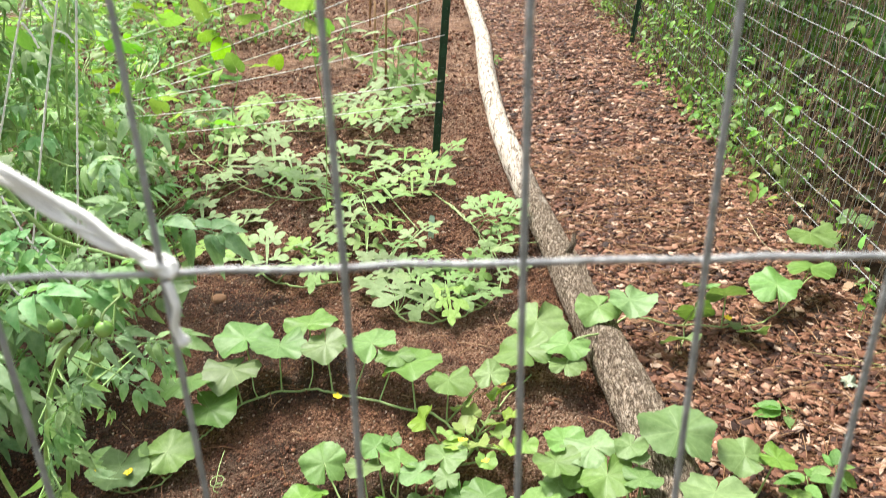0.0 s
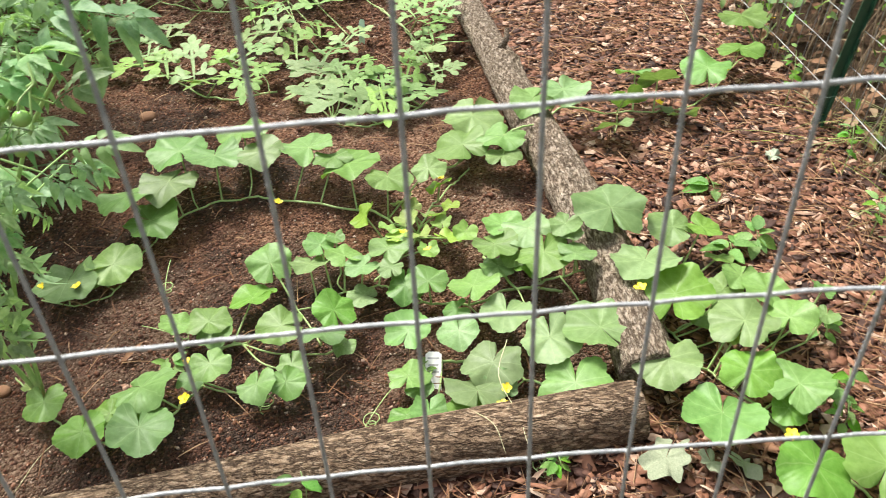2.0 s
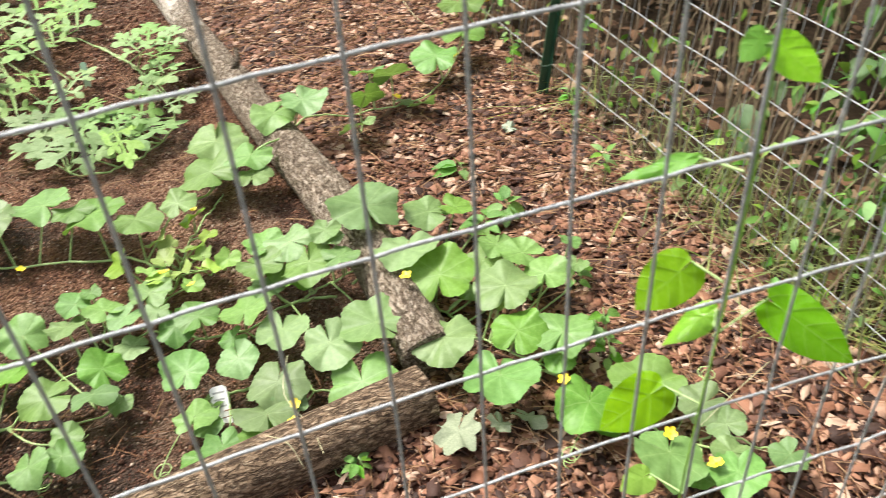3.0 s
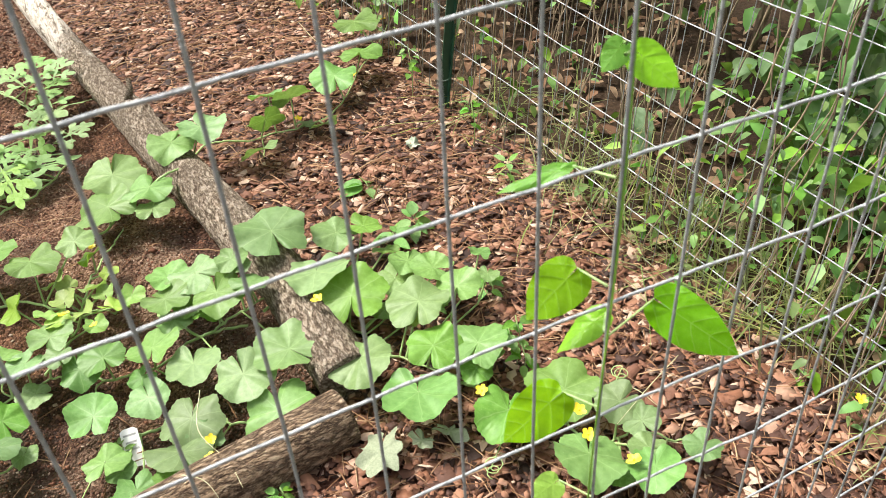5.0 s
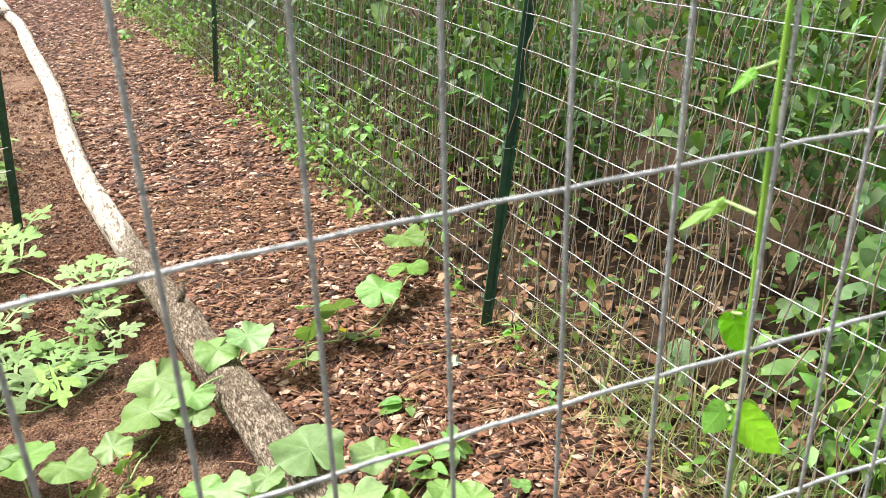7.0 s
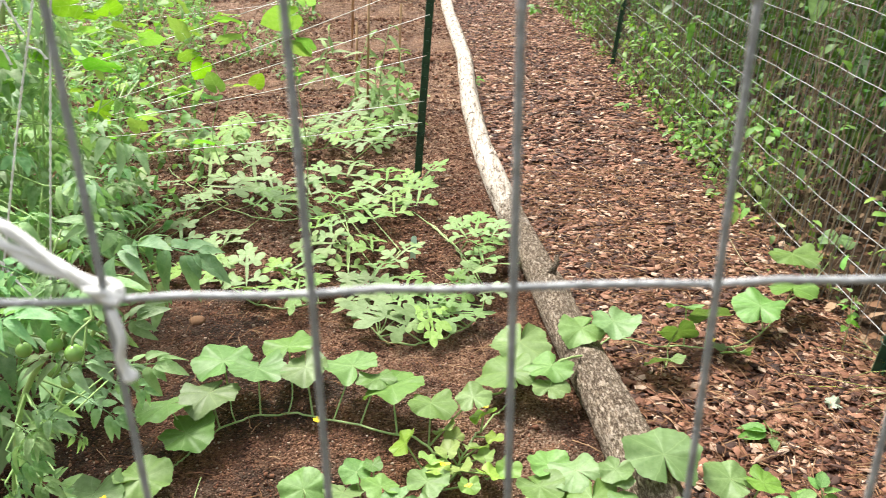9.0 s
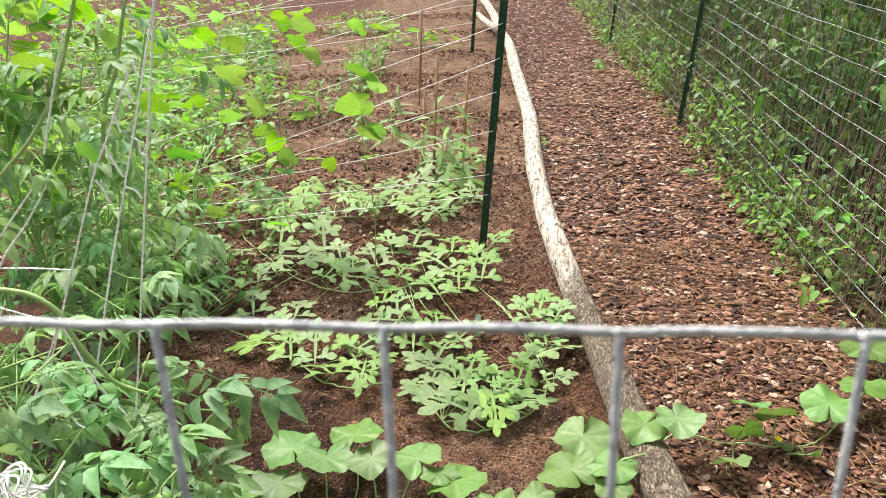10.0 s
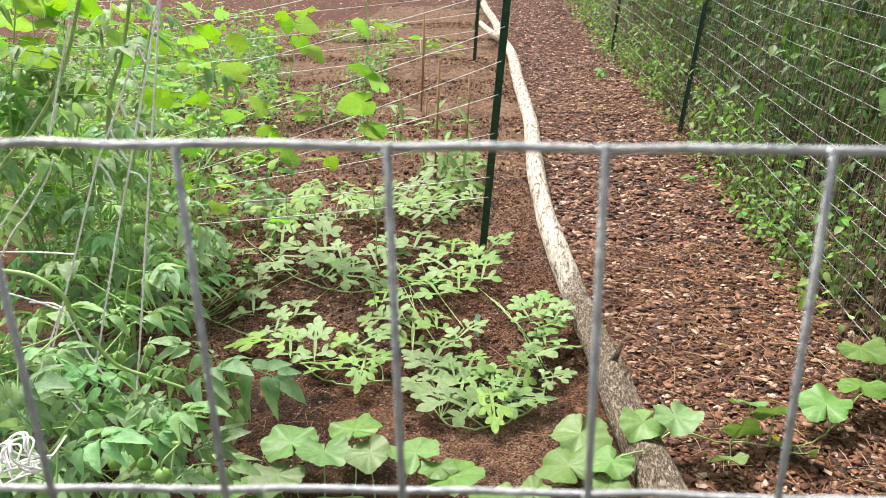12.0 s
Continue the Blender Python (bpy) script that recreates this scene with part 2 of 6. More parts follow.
def floor_material(name, a, b, c):
    m = Nodes(name)
    o = m.coords()
    f = m.noise(60, 5, 0.65, o)
    big = m.noise(3.0, 4, 0.6, o)
    col = m.mix(m.math("MULTIPLY", big, 0.6), m.ramp(f, [(0.3, a), (0.7, b)]), c)
    m.bump(f, 0.9, 0.015)
    return m.finish(col, 0.95, 0.0, 0.2)


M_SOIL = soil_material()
M_PATH = floor_material("mulch_bed_base", (0.035, 0.015, 0.010), (0.16, 0.07, 0.046), (0.09, 0.042, 0.028))
M_FOREST = floor_material("woodland_floor", (0.026, 0.016, 0.010), (0.105, 0.062, 0.037), (0.052, 0.036, 0.021))
M_FIELD = floor_material("far_ground", (0.06, 0.05, 0.025), (0.16, 0.13, 0.07), (0.07, 0.10, 0.03))


def island_material(name, stops, rough=0.8, scale=90, spec=0.3):
    """Pieces that each take a tone of their own."""
    m = Nodes(name)
    rnd = m.node("ShaderNodeNewGeometry").outputs["Random Per Island"]
    o = m.coords()
    col = m.ramp(rnd, stops)
    col = m.mix(m.math("MULTIPLY", m.noise(scale, 4, 0.6, o), 0.45), col, (0.05, 0.025, 0.018))
    m.bump(m.noise(scale * 3, 3, 0.6, o), 0.6, 0.002)
    return m.finish(col, rough, 0.0, spec)


M_CHIP = island_material("bark_chip", [(0.0, (0.022, 0.011, 0.008)), (0.28, (0.085, 0.038, 0.026)), (0.62, (0.26, 0.110, 0.060)),
                                       (0.84, (0.38, 0.195, 0.120)), (1.0, (0.66, 0.49, 0.37))], 0.7, spec=0.35)
M_NEEDLE = island_material("pine_straw", [(0.0, (0.14, 0.065, 0.032)), (0.6, (0.30, 0.155, 0.075)), (1.0, (0.50, 0.33, 0.19))], 0.8)
M_CRUMB = island_material("soil_crumb", [(0.0, (0.075, 0.036, 0.023)), (0.4, (0.115, 0.05, 0.03)), (0.75, (0.30, 0.135, 0.080)), (0.9, (0.42, 0.24, 0.16)), (1.0, (0.60, 0.48, 0.38))], 0.95)
M_LITTER = island_material("dead_leaf", [(0.0, (0.11, 0.055, 0.03)), (0.6, (0.31, 0.17, 0.095)), (1.0, (0.55, 0.40, 0.26))], 0.85)


def bark_material(name, stretch_by, tones, bare_from=None):
    """Flaky furrowed bark; from bare_from on (metres along y) the wood lies bare and bleached."""
    m = Nodes(name)
    o = m.coords()
    stretch = m.node("ShaderNodeMapping")
    stretch.inputs["Scale"].default_value = stretch_by
    m.link(o, stretch.inputs["Vector"])
    flakes = m.noise(1.0, 5, 0.72, stretch.outputs[0])
    furrow = m.math("ABSOLUTE", m.math("SUBTRACT", m.noise(0.62, 3, 0.6, stretch.outputs[0]), 0.5))
    crack = m.ramp(furrow, [(0.0, (0, 0, 0)), (0.075, (1, 1, 1))])
    fine = m.noise(260, 4, 0.7, o)
    broad = m.noise(9, 4, 0.6, o)
    tone = m.math("ADD", m.math("MULTIPLY", flakes, 0.7), m.math("ADD", m.math("MULTIPLY", fine, 0.2), m.math("MULTIPLY", broad, 0.1)))
    col = m.ramp(tone, [(0.41, tones[0]), (0.465, tones[1]), (0.525, tones[2]), (0.60, tones[3])])
    col = m.mix(m.math("MULTIPLY_ADD", crack, 0.85, 0.15), tones[0], col)
    height = m.math("ADD", m.math("MULTIPLY", flakes, 1.3), m.math("ADD", m.math("MULTIPLY", crack, 0.7), m.math("MULTIPLY", fine, 0.3)))
    if bare_from is not None:
        sep = m.node("ShaderNodeSeparateXYZ")
        m.link(o, sep.inputs[0])
        along = m.math("ADD", sep.outputs[1], m.math("MULTIPLY", m.math("SUBTRACT", m.noise(5, 5, 0.7, o), 0.5), 2.6))
        bare = m.ramp(m.math("MULTIPLY_ADD", along, 1.4, 0.5 - bare_from * 1.4), [(0.3, (0, 0, 0)), (0.7, (1, 1, 1))])
        dash = m.node("ShaderNodeMapping")
        dash.inputs["Scale"].default_value = (48, 15, 48)
        m.link(o, dash.inputs["Vector"])
        specks = m.ramp(m.noise(1.0, 4, 0.7, dash.outputs[0]), [(0.55, (1, 1, 1)), (0.61, (0, 0, 0))])
        grain = m.node("ShaderNodeMapping")
        grain.inputs["Scale"].default_value = (60, 5, 60)
        m.link(o, grain.inputs["Vector"])
        lines = m.noise(1.6, 5, 0.7, grain.outputs[0])
        wood = m.mix(m.noise(9, 4, 0.6, o), (0.42, 0.365, 0.30), (0.68, 0.62, 0.545))
        wood = m.mix(m.ramp(lines, [(0.36, (0, 0, 0)), (0.52, (1, 1, 1))]), (0.21, 0.165, 0.125), wood)
        wood = m.mix(specks, (0.13, 0.10, 0.075), wood)
        col = m.mix(bare, col, wood)
        height = m.math("ADD", m.math("MULTIPLY", height, m.math("SUBTRACT", 1.1, bare)), m.math("MULTIPLY", lines, 0.5))
    m.bump(height, 1.0, 0.009)
    return m.finish(col, 0.9, 0.0, 0.2)


M_LOG = bark_material("bleached_log_wood", (130, 48, 130), [(0.10, 0.070, 0.048), (0.25, 0.19, 0.135), (0.40, 0.325, 0.25), (0.52, 0.44, 0.355)], 3.0)
M_LOG_FRONT = bark_material("oak_log_bark", (44, 115, 115), [(0.060, 0.038, 0.025), (0.20, 0.135, 0.085), (0.31, 0.215, 0.142), (0.47, 0.36, 0.255)])
M_CUT = plain_material("sawn_log_end", (0.22, 0.15, 0.10), (0.38, 0.28, 0.19), 45, 0.9, bump=0.4)


# ---- mesh helpers ----
class Buf:
    """Vertices, faces and flat coordinates of one mesh in the making."""

    def __init__(self):
        self.v, self.f, self.uv = [], [], []

    def add(self, verts, faces, uvs=None):
        base = len(self.v)
        self.v += [tuple(p) for p in verts]
        self.uv += [tuple(u) for u in (uvs if uvs is not None else [(p[0], p[1]) for p in verts])]
        self.f += [tuple(base + i for i in face) for face in faces]
        return self

    def tube(self, pts, radii, seg=6, cap=True):
        pts = [Vector(p) for p in pts]
        if not hasattr(radii, "__len__"):
            radii = [radii] * len(pts)
        base, ref = len(self.v), None
        for i, p in enumerate(pts):
            d = (pts[min(i + 1, len(pts) - 1)] - pts[max(i - 1, 0)]).normalized()
            if ref is None:
                ref = d.orthogonal().normalized()
            ref = (ref - d * ref.dot(d)).normalized()
            side = d.cross(ref)
            for k in range(seg):
                a = 2 * math.pi * k / seg
                q = p + (ref * math.cos(a) + side * math.sin(a)) * radii[i]
                self.v.append(tuple(q))
                self.uv.append((k / seg, i / len(pts)))
        for i in range(len(pts) - 1):
            for k in range(seg):
                a, b = base + i * seg + k, base + i * seg + (k + 1) % seg
                self.f.append((a, b, b + seg, a + seg))
        if cap:
            self.f.append(tuple(base + k for k in reversed(range(seg))))
            self.f.append(tuple(base + (len(pts) - 1) * seg + k for k in range(seg)))
        return self

    def ball(self, c, r, n=8, squash=1.0):
        base = len(self.v)
        rows = n // 2
        for i in range(rows + 1):
            a = math.pi * i / rows
            for k in range(n):
                b = 2 * math.pi * k / n
                self.v.append((c[0] + r * math.sin(a) * math.cos(b), c[1] + r * math.sin(a) * math.sin(b), c[2] + r * squash * math.cos(a)))
                self.uv.append((k / n, i / rows))
        for i in range(rows):
            for k in range(n):
                a, b = base + i * n + k, base + i * n + (k + 1) % n
                self.f.append((a, a + n, b + n, b))
        return self

    def mesh(self, name, *mats, smooth=True):
        me = bpy.data.meshes.new(name)
        me.from_pydata(self.v, [], self.f)
        for mat in mats:
            me.materials.append(mat)
        if smooth:
            me.polygons.foreach_set("use_smooth", [True] * len(me.polygons))
        layer = me.uv_layers.new(name="flat")
        loops = np.zeros(len(me.loops), dtype=np.int32)
        me.loops.foreach_get("vertex_index", loops)
        layer.data.foreach_set("uv", np.array(self.uv, dtype=np.float32)[loops].ravel())
        me.update()
        return me


def part(name, data, parent, label="", m=None):
    """One mesh as a part under a thing."""
    ob = new(name, data)
    ob.parent = parent
    if m is not None:
        ob.matrix_local = m
    if label:
        ob["label"] = label
    return ob


def empty(name, loc, label, category, group="", kind=""):
    ob = new(name)
    ob.empty_display_size = 0.1
    ob.location = loc
    return tagged(ob, label, category, group, kind)


def scatter_mesh(name, shapes, locs, rots, scales, mat, smooth=False):
    """Many loose pieces joined in one mesh: shapes is a list of (verts, faces) templates of one topology each."""
    rng = np.random.default_rng(len(locs) + 7)
    pick = rng.integers(0, len(shapes), len(locs))
    all_v, loops, starts, base, count = [], [], [], 0, 0
    for s, (tv, tf) in enumerate(shapes):
        idx = np.nonzero(pick == s)[0]
        tv = np.array(tv, dtype=np.float64)
        pts = np.einsum("nij,nkj->nki", rots[idx], tv[None] * scales[idx][:, None, :]) + locs[idx][:, None, :]
        all_v.append(pts.reshape(-1, 3))
        offs = base + np.arange(len(idx)) * len(tv)
        flat = np.concatenate([np.array(f) for f in tf])
        sizes = np.array([len(f) for f in tf])
        loops.append((offs[:, None] + flat[None]).ravel())
        st = np.concatenate([[0], np.cumsum(sizes)[:-1]])
        starts.append((count + np.arange(len(idx))[:, None] * len(flat) + st[None]).ravel())
        base += len(idx) * len(tv)
        count += len(idx) * len(flat)
    v, lo, st = np.concatenate(all_v), np.concatenate(loops), np.concatenate(starts)
    me = bpy.data.meshes.new(name)
    me.vertices.add(len(v))
    me.vertices.foreach_set("co", v.ravel())
    me.loops.add(len(lo))
    me.loops.foreach_set("vertex_index", lo.astype(np.int32))
    me.polygons.add(len(st))
    me.polygons.foreach_set("loop_start", st.astype(np.int32))
    if smooth:
        me.polygons.foreach_set("use_smooth", np.ones(len(st), dtype=bool))
    me.materials.append(mat)
    me.update(calc_edges=True)
    me.validate()
    return me


def turns(yaw, tilt, spin):
    """Rotation matrices: spin about z, tilt about x, then yaw about z (arrays, radians)."""
    def rz(a):
        c, s, o, i = np.cos(a), np.sin(a), np.zeros_like(a), np.ones_like(a)
        return np.stack([np.stack([c, -s, o], -1), np.stack([s, c, o], -1), np.stack([o, o, i], -1)], -2)
    c, s, o, i = np.cos(tilt), np.sin(tilt), np.zeros_like(tilt), np.ones_like(tilt)
    rx = np.stack([np.stack([i, o, o], -1), np.stack([o, c, -s], -1), np.stack([o, s, c], -1)], -2)
    return rz(yaw) @ rx @ rz(spin)


# ---- leaf shapes (unit size, stalk at the origin, tip towards +y) ----
def polar_leaf(radius, n=40, cup=0.12, wave=0.05, seed=0):
    r = random.Random(seed)
    ph = [r.uniform(0, 6.28) for _ in range(4)]
    curl = r.uniform(-0.03, 0.07)
    buf = Buf()
    verts, faces = [(0, 0, 0)], []
    rings = (0.3, 0.62, 0.86, 1.0)
    for q in rings:
        for k in range(n):
            a = -math.pi + 2 * math.pi * (k + 0.5) / n
            d = radius(a) * q
            x, y = d * math.sin(a), d * math.cos(a)
            z = cup * (d * d) - wave * q * q * (math.sin(2 * a + ph[2]) + 0.8 * math.sin(3 * a + ph[0]) + 0.6 * math.sin(5 * a + ph[1]) + 0.35 * math.sin(9 * a + ph[3])) * 0.7 - 0.004 * q * abs(math.cos(3.5 * a))
            z -= 0.22 * max(0.0, y - 0.15) ** 2 + curl * q ** 4 * (1 + 0.6 * math.sin(4 * a + ph[1]))
            verts.append((x, y, z))
    for k in range(n - 1):
        faces.append((0, 1 + k, 2 + k))
        for j in range(len(rings) - 1):
            a = 1 + j * n + k
            faces.append((a, a + n, a + n + 1, a + 1))
    return buf.add(verts, faces)


def melon_radius(seed):
    """Nearly round, five shallow lobes, fine teeth, a deep slit where the stalk joins."""
    r = random.Random(seed)
    deep = (0.35, 0.7, 0.5, 0.74)[seed % 4]
    lobe, slit, skew, ph = r.uniform(0.03, 0.075), r.choice((0.06, 0.08, 0.11, 0.15)), r.uniform(-0.05, 0.05), r.uniform(0, 6)

    def f(a):
        b = abs(a)
        body = 0.49 + 0.045 * math.cos(a) + lobe * (abs(math.cos(2.5 * a)) - 0.62) + 0.014 * abs(math.sin(9 * a + ph)) + 0.045 * math.exp(-((b - 2.5) / 0.3) ** 2)
        body += 0.022 * ((a * 16 / math.pi) % 1.0 - 0.5) + 0.012 * math.sin(7 * a + ph) + 0.016 * noise.noise(Vector((3 * math.cos(a), 3 * math.sin(a), seed * 2.7))) + skew * math.sin(a)
        return body * (1 - deep * math.exp(-((b - math.pi) / slit) ** 2))
    return f


def heart_radius(seed, tip=0.5):
    """Egg-shaped, tapering to a long point."""
    r = random.Random(seed)
    wob = r.uniform(-0.05, 0.05)

    def f(a):
        body = 0.40 + 0.56 * tip * math.exp(-(abs(a) / 0.85) ** 2) + 0.50 * tip * math.exp(-abs(a) / 0.24)
        notch = 1 - 0.3 * math.exp(-((abs(a) - math.pi) / 0.35) ** 2)
        return body * notch * (1 + wob * math.sin(2 * a) + 0.006 * math.sin(17 * a))
    return f


def blade(buf, start, angle, length, width, z=0.0, droop=0.15, steps=6, tooth=0.0, blunt=0.6, fold=0.16):
    """A lobe or leaflet folded along its rib."""
    sx, sy = start
    dx, dy = math.sin(angle), math.cos(angle)
    verts, faces = [], []
    for i in range(steps + 1):
        u = i / steps
        w = width * (math.sin(math.pi * min(1.0, u ** blunt)) ** 0.75 if 0 < u < 1 else 0.02)
        w *= 1 + tooth * (1 if i % 2 else -1)
        px, py = sx + dx * length * u, sy + dy * length * u
        pz = z - droop * length * u * u
        verts += [(px - dy * w / 2, py + dx * w / 2, pz + w * fold), (px, py, pz), (px + dy * w / 2, py - dx * w / 2, pz + w * fold)]
    for i in range(steps):
        a = i * 3
        faces += [(a, a + 1, a + 4, a + 3), (a + 1, a + 2, a + 5, a + 4)]
    buf.add(verts, faces)


def watermelon_leaf(seed):
    """Slim ribs that end in blunt, well-parted lobules, all in one gently bowed sheet."""
    r = random.Random(seed)
    buf = Buf()

    def lobe(at, ang, ln, w, z, steps=6):
        blade(buf, at, ang, ln, w, z, 0.0, steps, 0.0, 1.15, 0.0)

    def arm(y, ang, ln, k, both=False):
        s = 1 if ang > 0 else -1
        lobe((0, y), ang, ln * 0.8, 0.09, 0.002 * s, 5)
        sx, sy = math.sin(ang), math.cos(ang)
        lobe((sx * ln * 0.52, y + sy * ln * 0.52), ang + r.uniform(-0.2, 0.2), 0.33 * k, 0.195 * k, 0.004)
        lobe((sx * ln * 0.40, y + sy * ln * 0.40), ang - s * 1.0, 0.28 * k, 0.15 * k, 0.001)
        if both or r.random() < 0.4:
            lobe((sx * ln * 0.40, y + sy * ln * 0.40), ang + s * 1.0, 0.26 * k, 0.15 * k, 0.006)

    lobe((0, 0.0), 0, 0.85, 0.075, 0.0, 8)
    for y, ang, ln, k in ((0.16, 1.45, 0.44, 1.0), (0.46, 1.1, 0.36, 0.9)):
        for side in (-1, 1):
            arm(y + r.uniform(-0.04, 0.04), side * (ang + r.uniform(-0.15, 0.15)), ln * r.uniform(0.85, 1.15), k * r.uniform(0.85, 1.15))
    arm(0.62, r.choice((-0.08, 0.1)), 0.32, 1.0, True)
    p = r.uniform(0, 6)
    buf.v = [(x * 0.88, y * 1.2, z + 0.06 * abs(x) - 0.40 * x * x - 0.18 * y * y + 0.02 * math.sin(7 * x + p) + 0.02 * math.sin(8 * y + 2 * p)) for x, y, z in buf.v]
    return buf


def tomato_leaf(seed):
    """Toothed leaflets in pairs, with tiny ones between, along a drooping rib."""
    r = random.Random(seed)
    buf = Buf()
    buf.tube([(0, 0.0, 0), (0.01, 0.3, 0.02), (0, 0.65, 0.0), (0, 0.8, -0.01)], [0.014, 0.011, 0.008, 0.005], 4)
    blade(buf, (0, 0.72), r.uniform(-0.25, 0.25), 0.42, 0.23, -0.01, 0.45, 11, 0.05, 0.74, 0.22)
    for y, ang, ln, w in ((0.16, 1.2, 0.20, 0.10), (0.27, 1.3, 0.08, 0.05), (0.36, 1.15, 0.31, 0.165), (0.57, 1.0, 0.33, 0.18), (0.71, 0.85, 0.26, 0.14)):
        for s in (-1, 1):
            a, y0, z0 = s * (ang + r.uniform(-0.3, 0.3)), y + r.uniform(-0.03, 0.03), r.uniform(-0.02, 0.03)
            stalk = 0.05 if ln > 0.15 else 0.02
            at = (math.sin(a) * stalk, y0 + math.cos(a) * stalk)
            buf.tube([(0, y0, 0), (at[0], at[1], z0)], 0.005, 4)
            blade(buf, at, a, ln * r.uniform(0.8, 1.2), w * r.uniform(0.85, 1.15), z0, r.uniform(0.3, 1.2), 10 if ln > 0.15 else 5, 0.05, 0.74, r.uniform(0.0, 0.4))
    buf.v = [(x, y, z - 0.18 * y * y) for x, y, z in buf.v]
    return buf


MELON_LEAVES = [polar_leaf(melon_radius(s), 96, 0.05, 0.075, s).mesh("melon_leaf", M_MELON) for s in range(12)]
YOUNG_LEAVES = [polar_leaf(melon_radius(s + 20), 36, 0.45, 0.10, s).mesh("young_melon_leaf", M_MELON_YOUNG) for s in range(3)]
WMELON_LEAVES = [watermelon_leaf(s).mesh("watermelon_leaf", M_WMELON) for s in range(5)]
TOMATO_LEAVES = [tomato_leaf(s).mesh("tomato_leaf", M_TOMATO) for s in range(5)]
BEAN_LEAVES = [polar_leaf(heart_radius(s, 0.36), 23, 0.1, 0.06, s).mesh("bean_leaf", M_BEAN) for s in range(4)]
HEART_LEAVES = [polar_leaf(heart_radius(s + 5, 0.55), 61, 0.12, 0.06, s).mesh("heart_leaf", M_FENCE_VINE) for s in range(3)]


def stalk_mesh(name, mat):
    buf = Buf()
    rows, seg = 5, 6
    for i in range(rows):
        for k in range(seg):
            a = 2 * math.pi * k / seg
            t = i / (rows - 1)
            buf.v.append((math.cos(a) * (1 - 0.25 * t), math.sin(a) * (1 - 0.25 * t), t))
            buf.uv.append((0, t))
    for i in range(rows - 1):
        for k in range(seg):
            a, b = i * seg + k, i * seg + (k + 1) % seg
            buf.f.append((a, b, b + seg, a + seg))
    return buf.mesh(name, mat)


STALK_GREEN, STALK_DARK = stalk_mesh("leaf_stalk", M_STEM), stalk_mesh("dark_leaf_stalk", M_STEM_DARK)


def stalk_pose(a, b, radius):
    """Puts the unit stalk between two points."""
    a, b = Vector(a), Vector(b)
    d = b - a
    q = d.to_track_quat("Z", "Y")
    return Matrix.LocRotScale(a, q, (radius, radius, d.length))


def leaf_pose(at, heading, size, tilt=0.0, roll=0.0):
    """heading: the way the tip points, degrees from +y towards -x; tilt: the tip's rise."""
    return Matrix.Translation(at) @ Euler((radians(tilt), radians(roll), radians(heading)), "ZXY").to_matrix().to_4x4() @ Matrix.Scale(size, 4)


def smooth_line(pts, per=5):
    """A rounded line through the points."""
    p = [Vector(q) for q in pts]
    p = [2 * p[0] - p[1]] + p + [2 * p[-1] - p[-2]]
    out = []
    for i in range(1, len(p) - 2):
        for k in range(per):
            t = k / per
            a, b, c, d = p[i - 1], p[i], p[i + 1], p[i + 2]
            out.append(0.5 * ((2 * b) + (c - a) * t + (2 * a - 5 * b + 4 * c - d) * t * t + (3 * b - a - 3 * c + d) * t ** 3))
    return out + [p[-2]]


def lerp_table(table, t):
    for (a, u), (b, v) in zip(table, table[1:]):
        if t <= b:
            return u + (v - u) * max(0.0, (t - a) / (b - a))
    return table[-1][1]


# ---- the plan ----
LOG_LINE = [(0.86, 0.505), (1.27, 0.505), (1.66, 0.455), (1.95, 0.41), (2.25, 0.365), (2.55, 0.32), (2.93, 0.258), (3.35, 0.197), (3.87, 0.138),
            (4.65, 0.093), (5.83, 0.042), (6.9, -0.03), (8.8, -0.18), (11.0, -0.43), (12.5, -0.62), (14.0, -0.8)]
FENCE_LINE = [(-0.02, 1.372), (1.88, 1.285), (5.7, 1.12), (9.0, 0.93), (13.0, 0.72), (16.0, 0.58)]
FRONT_LOG = [(-1.05, 0.60), (-0.69, 0.66), (-0.1, 0.748), (0.30, 0.792), (0.50, 0.822)]


def log_x(y):
    return lerp_table(LOG_LINE, y)


def fence_x(y):
    return lerp_table(FENCE_LINE, y)


def front_y(x):
    return lerp_table(FRONT_LOG, x)


def is_bed(x, y):
    return y > (front_y(x) if x < 0.5 else 99) and x < log_x(y) and y < 13.5 + 0.8 * min(0.0, x + 2)


def ground_z(x, y):
    z = 0.010 * noise.noise(Vector((x * 3.1, y * 3.1, 0.3))) + 0.005 * noise.noise(Vector((x * 11, y * 11, 4.0)))
    if is_bed(x, y):
        z += 0.008 * noise.noise(Vector((x * 28, y * 28, 9.0)))
        z -= 0.015
        # shallow furrows between the planted rows
        z += 0.022 * math.sin(x * 1.3 + y * 4.6 + 0.6 * math.sin(x * 2.1))
    elif x > fence_x(y):
        z += 0.02 * noise.noise(Vector((x * 1.7, y * 1.7, 7.0)))
    return z


def axis(fine_lo, fine_hi, step, lo, hi):
    vals = list(np.arange(fine_lo, fine_hi + 1e-6, step))
    s, v = step, fine_hi
    while v < hi:
        s *= 1.25
        v += s
        vals.append(v)
    s, v = step, fine_lo
    while v > lo:
        s *= 1.25
        v -= s
        vals.insert(0, v)
    return vals


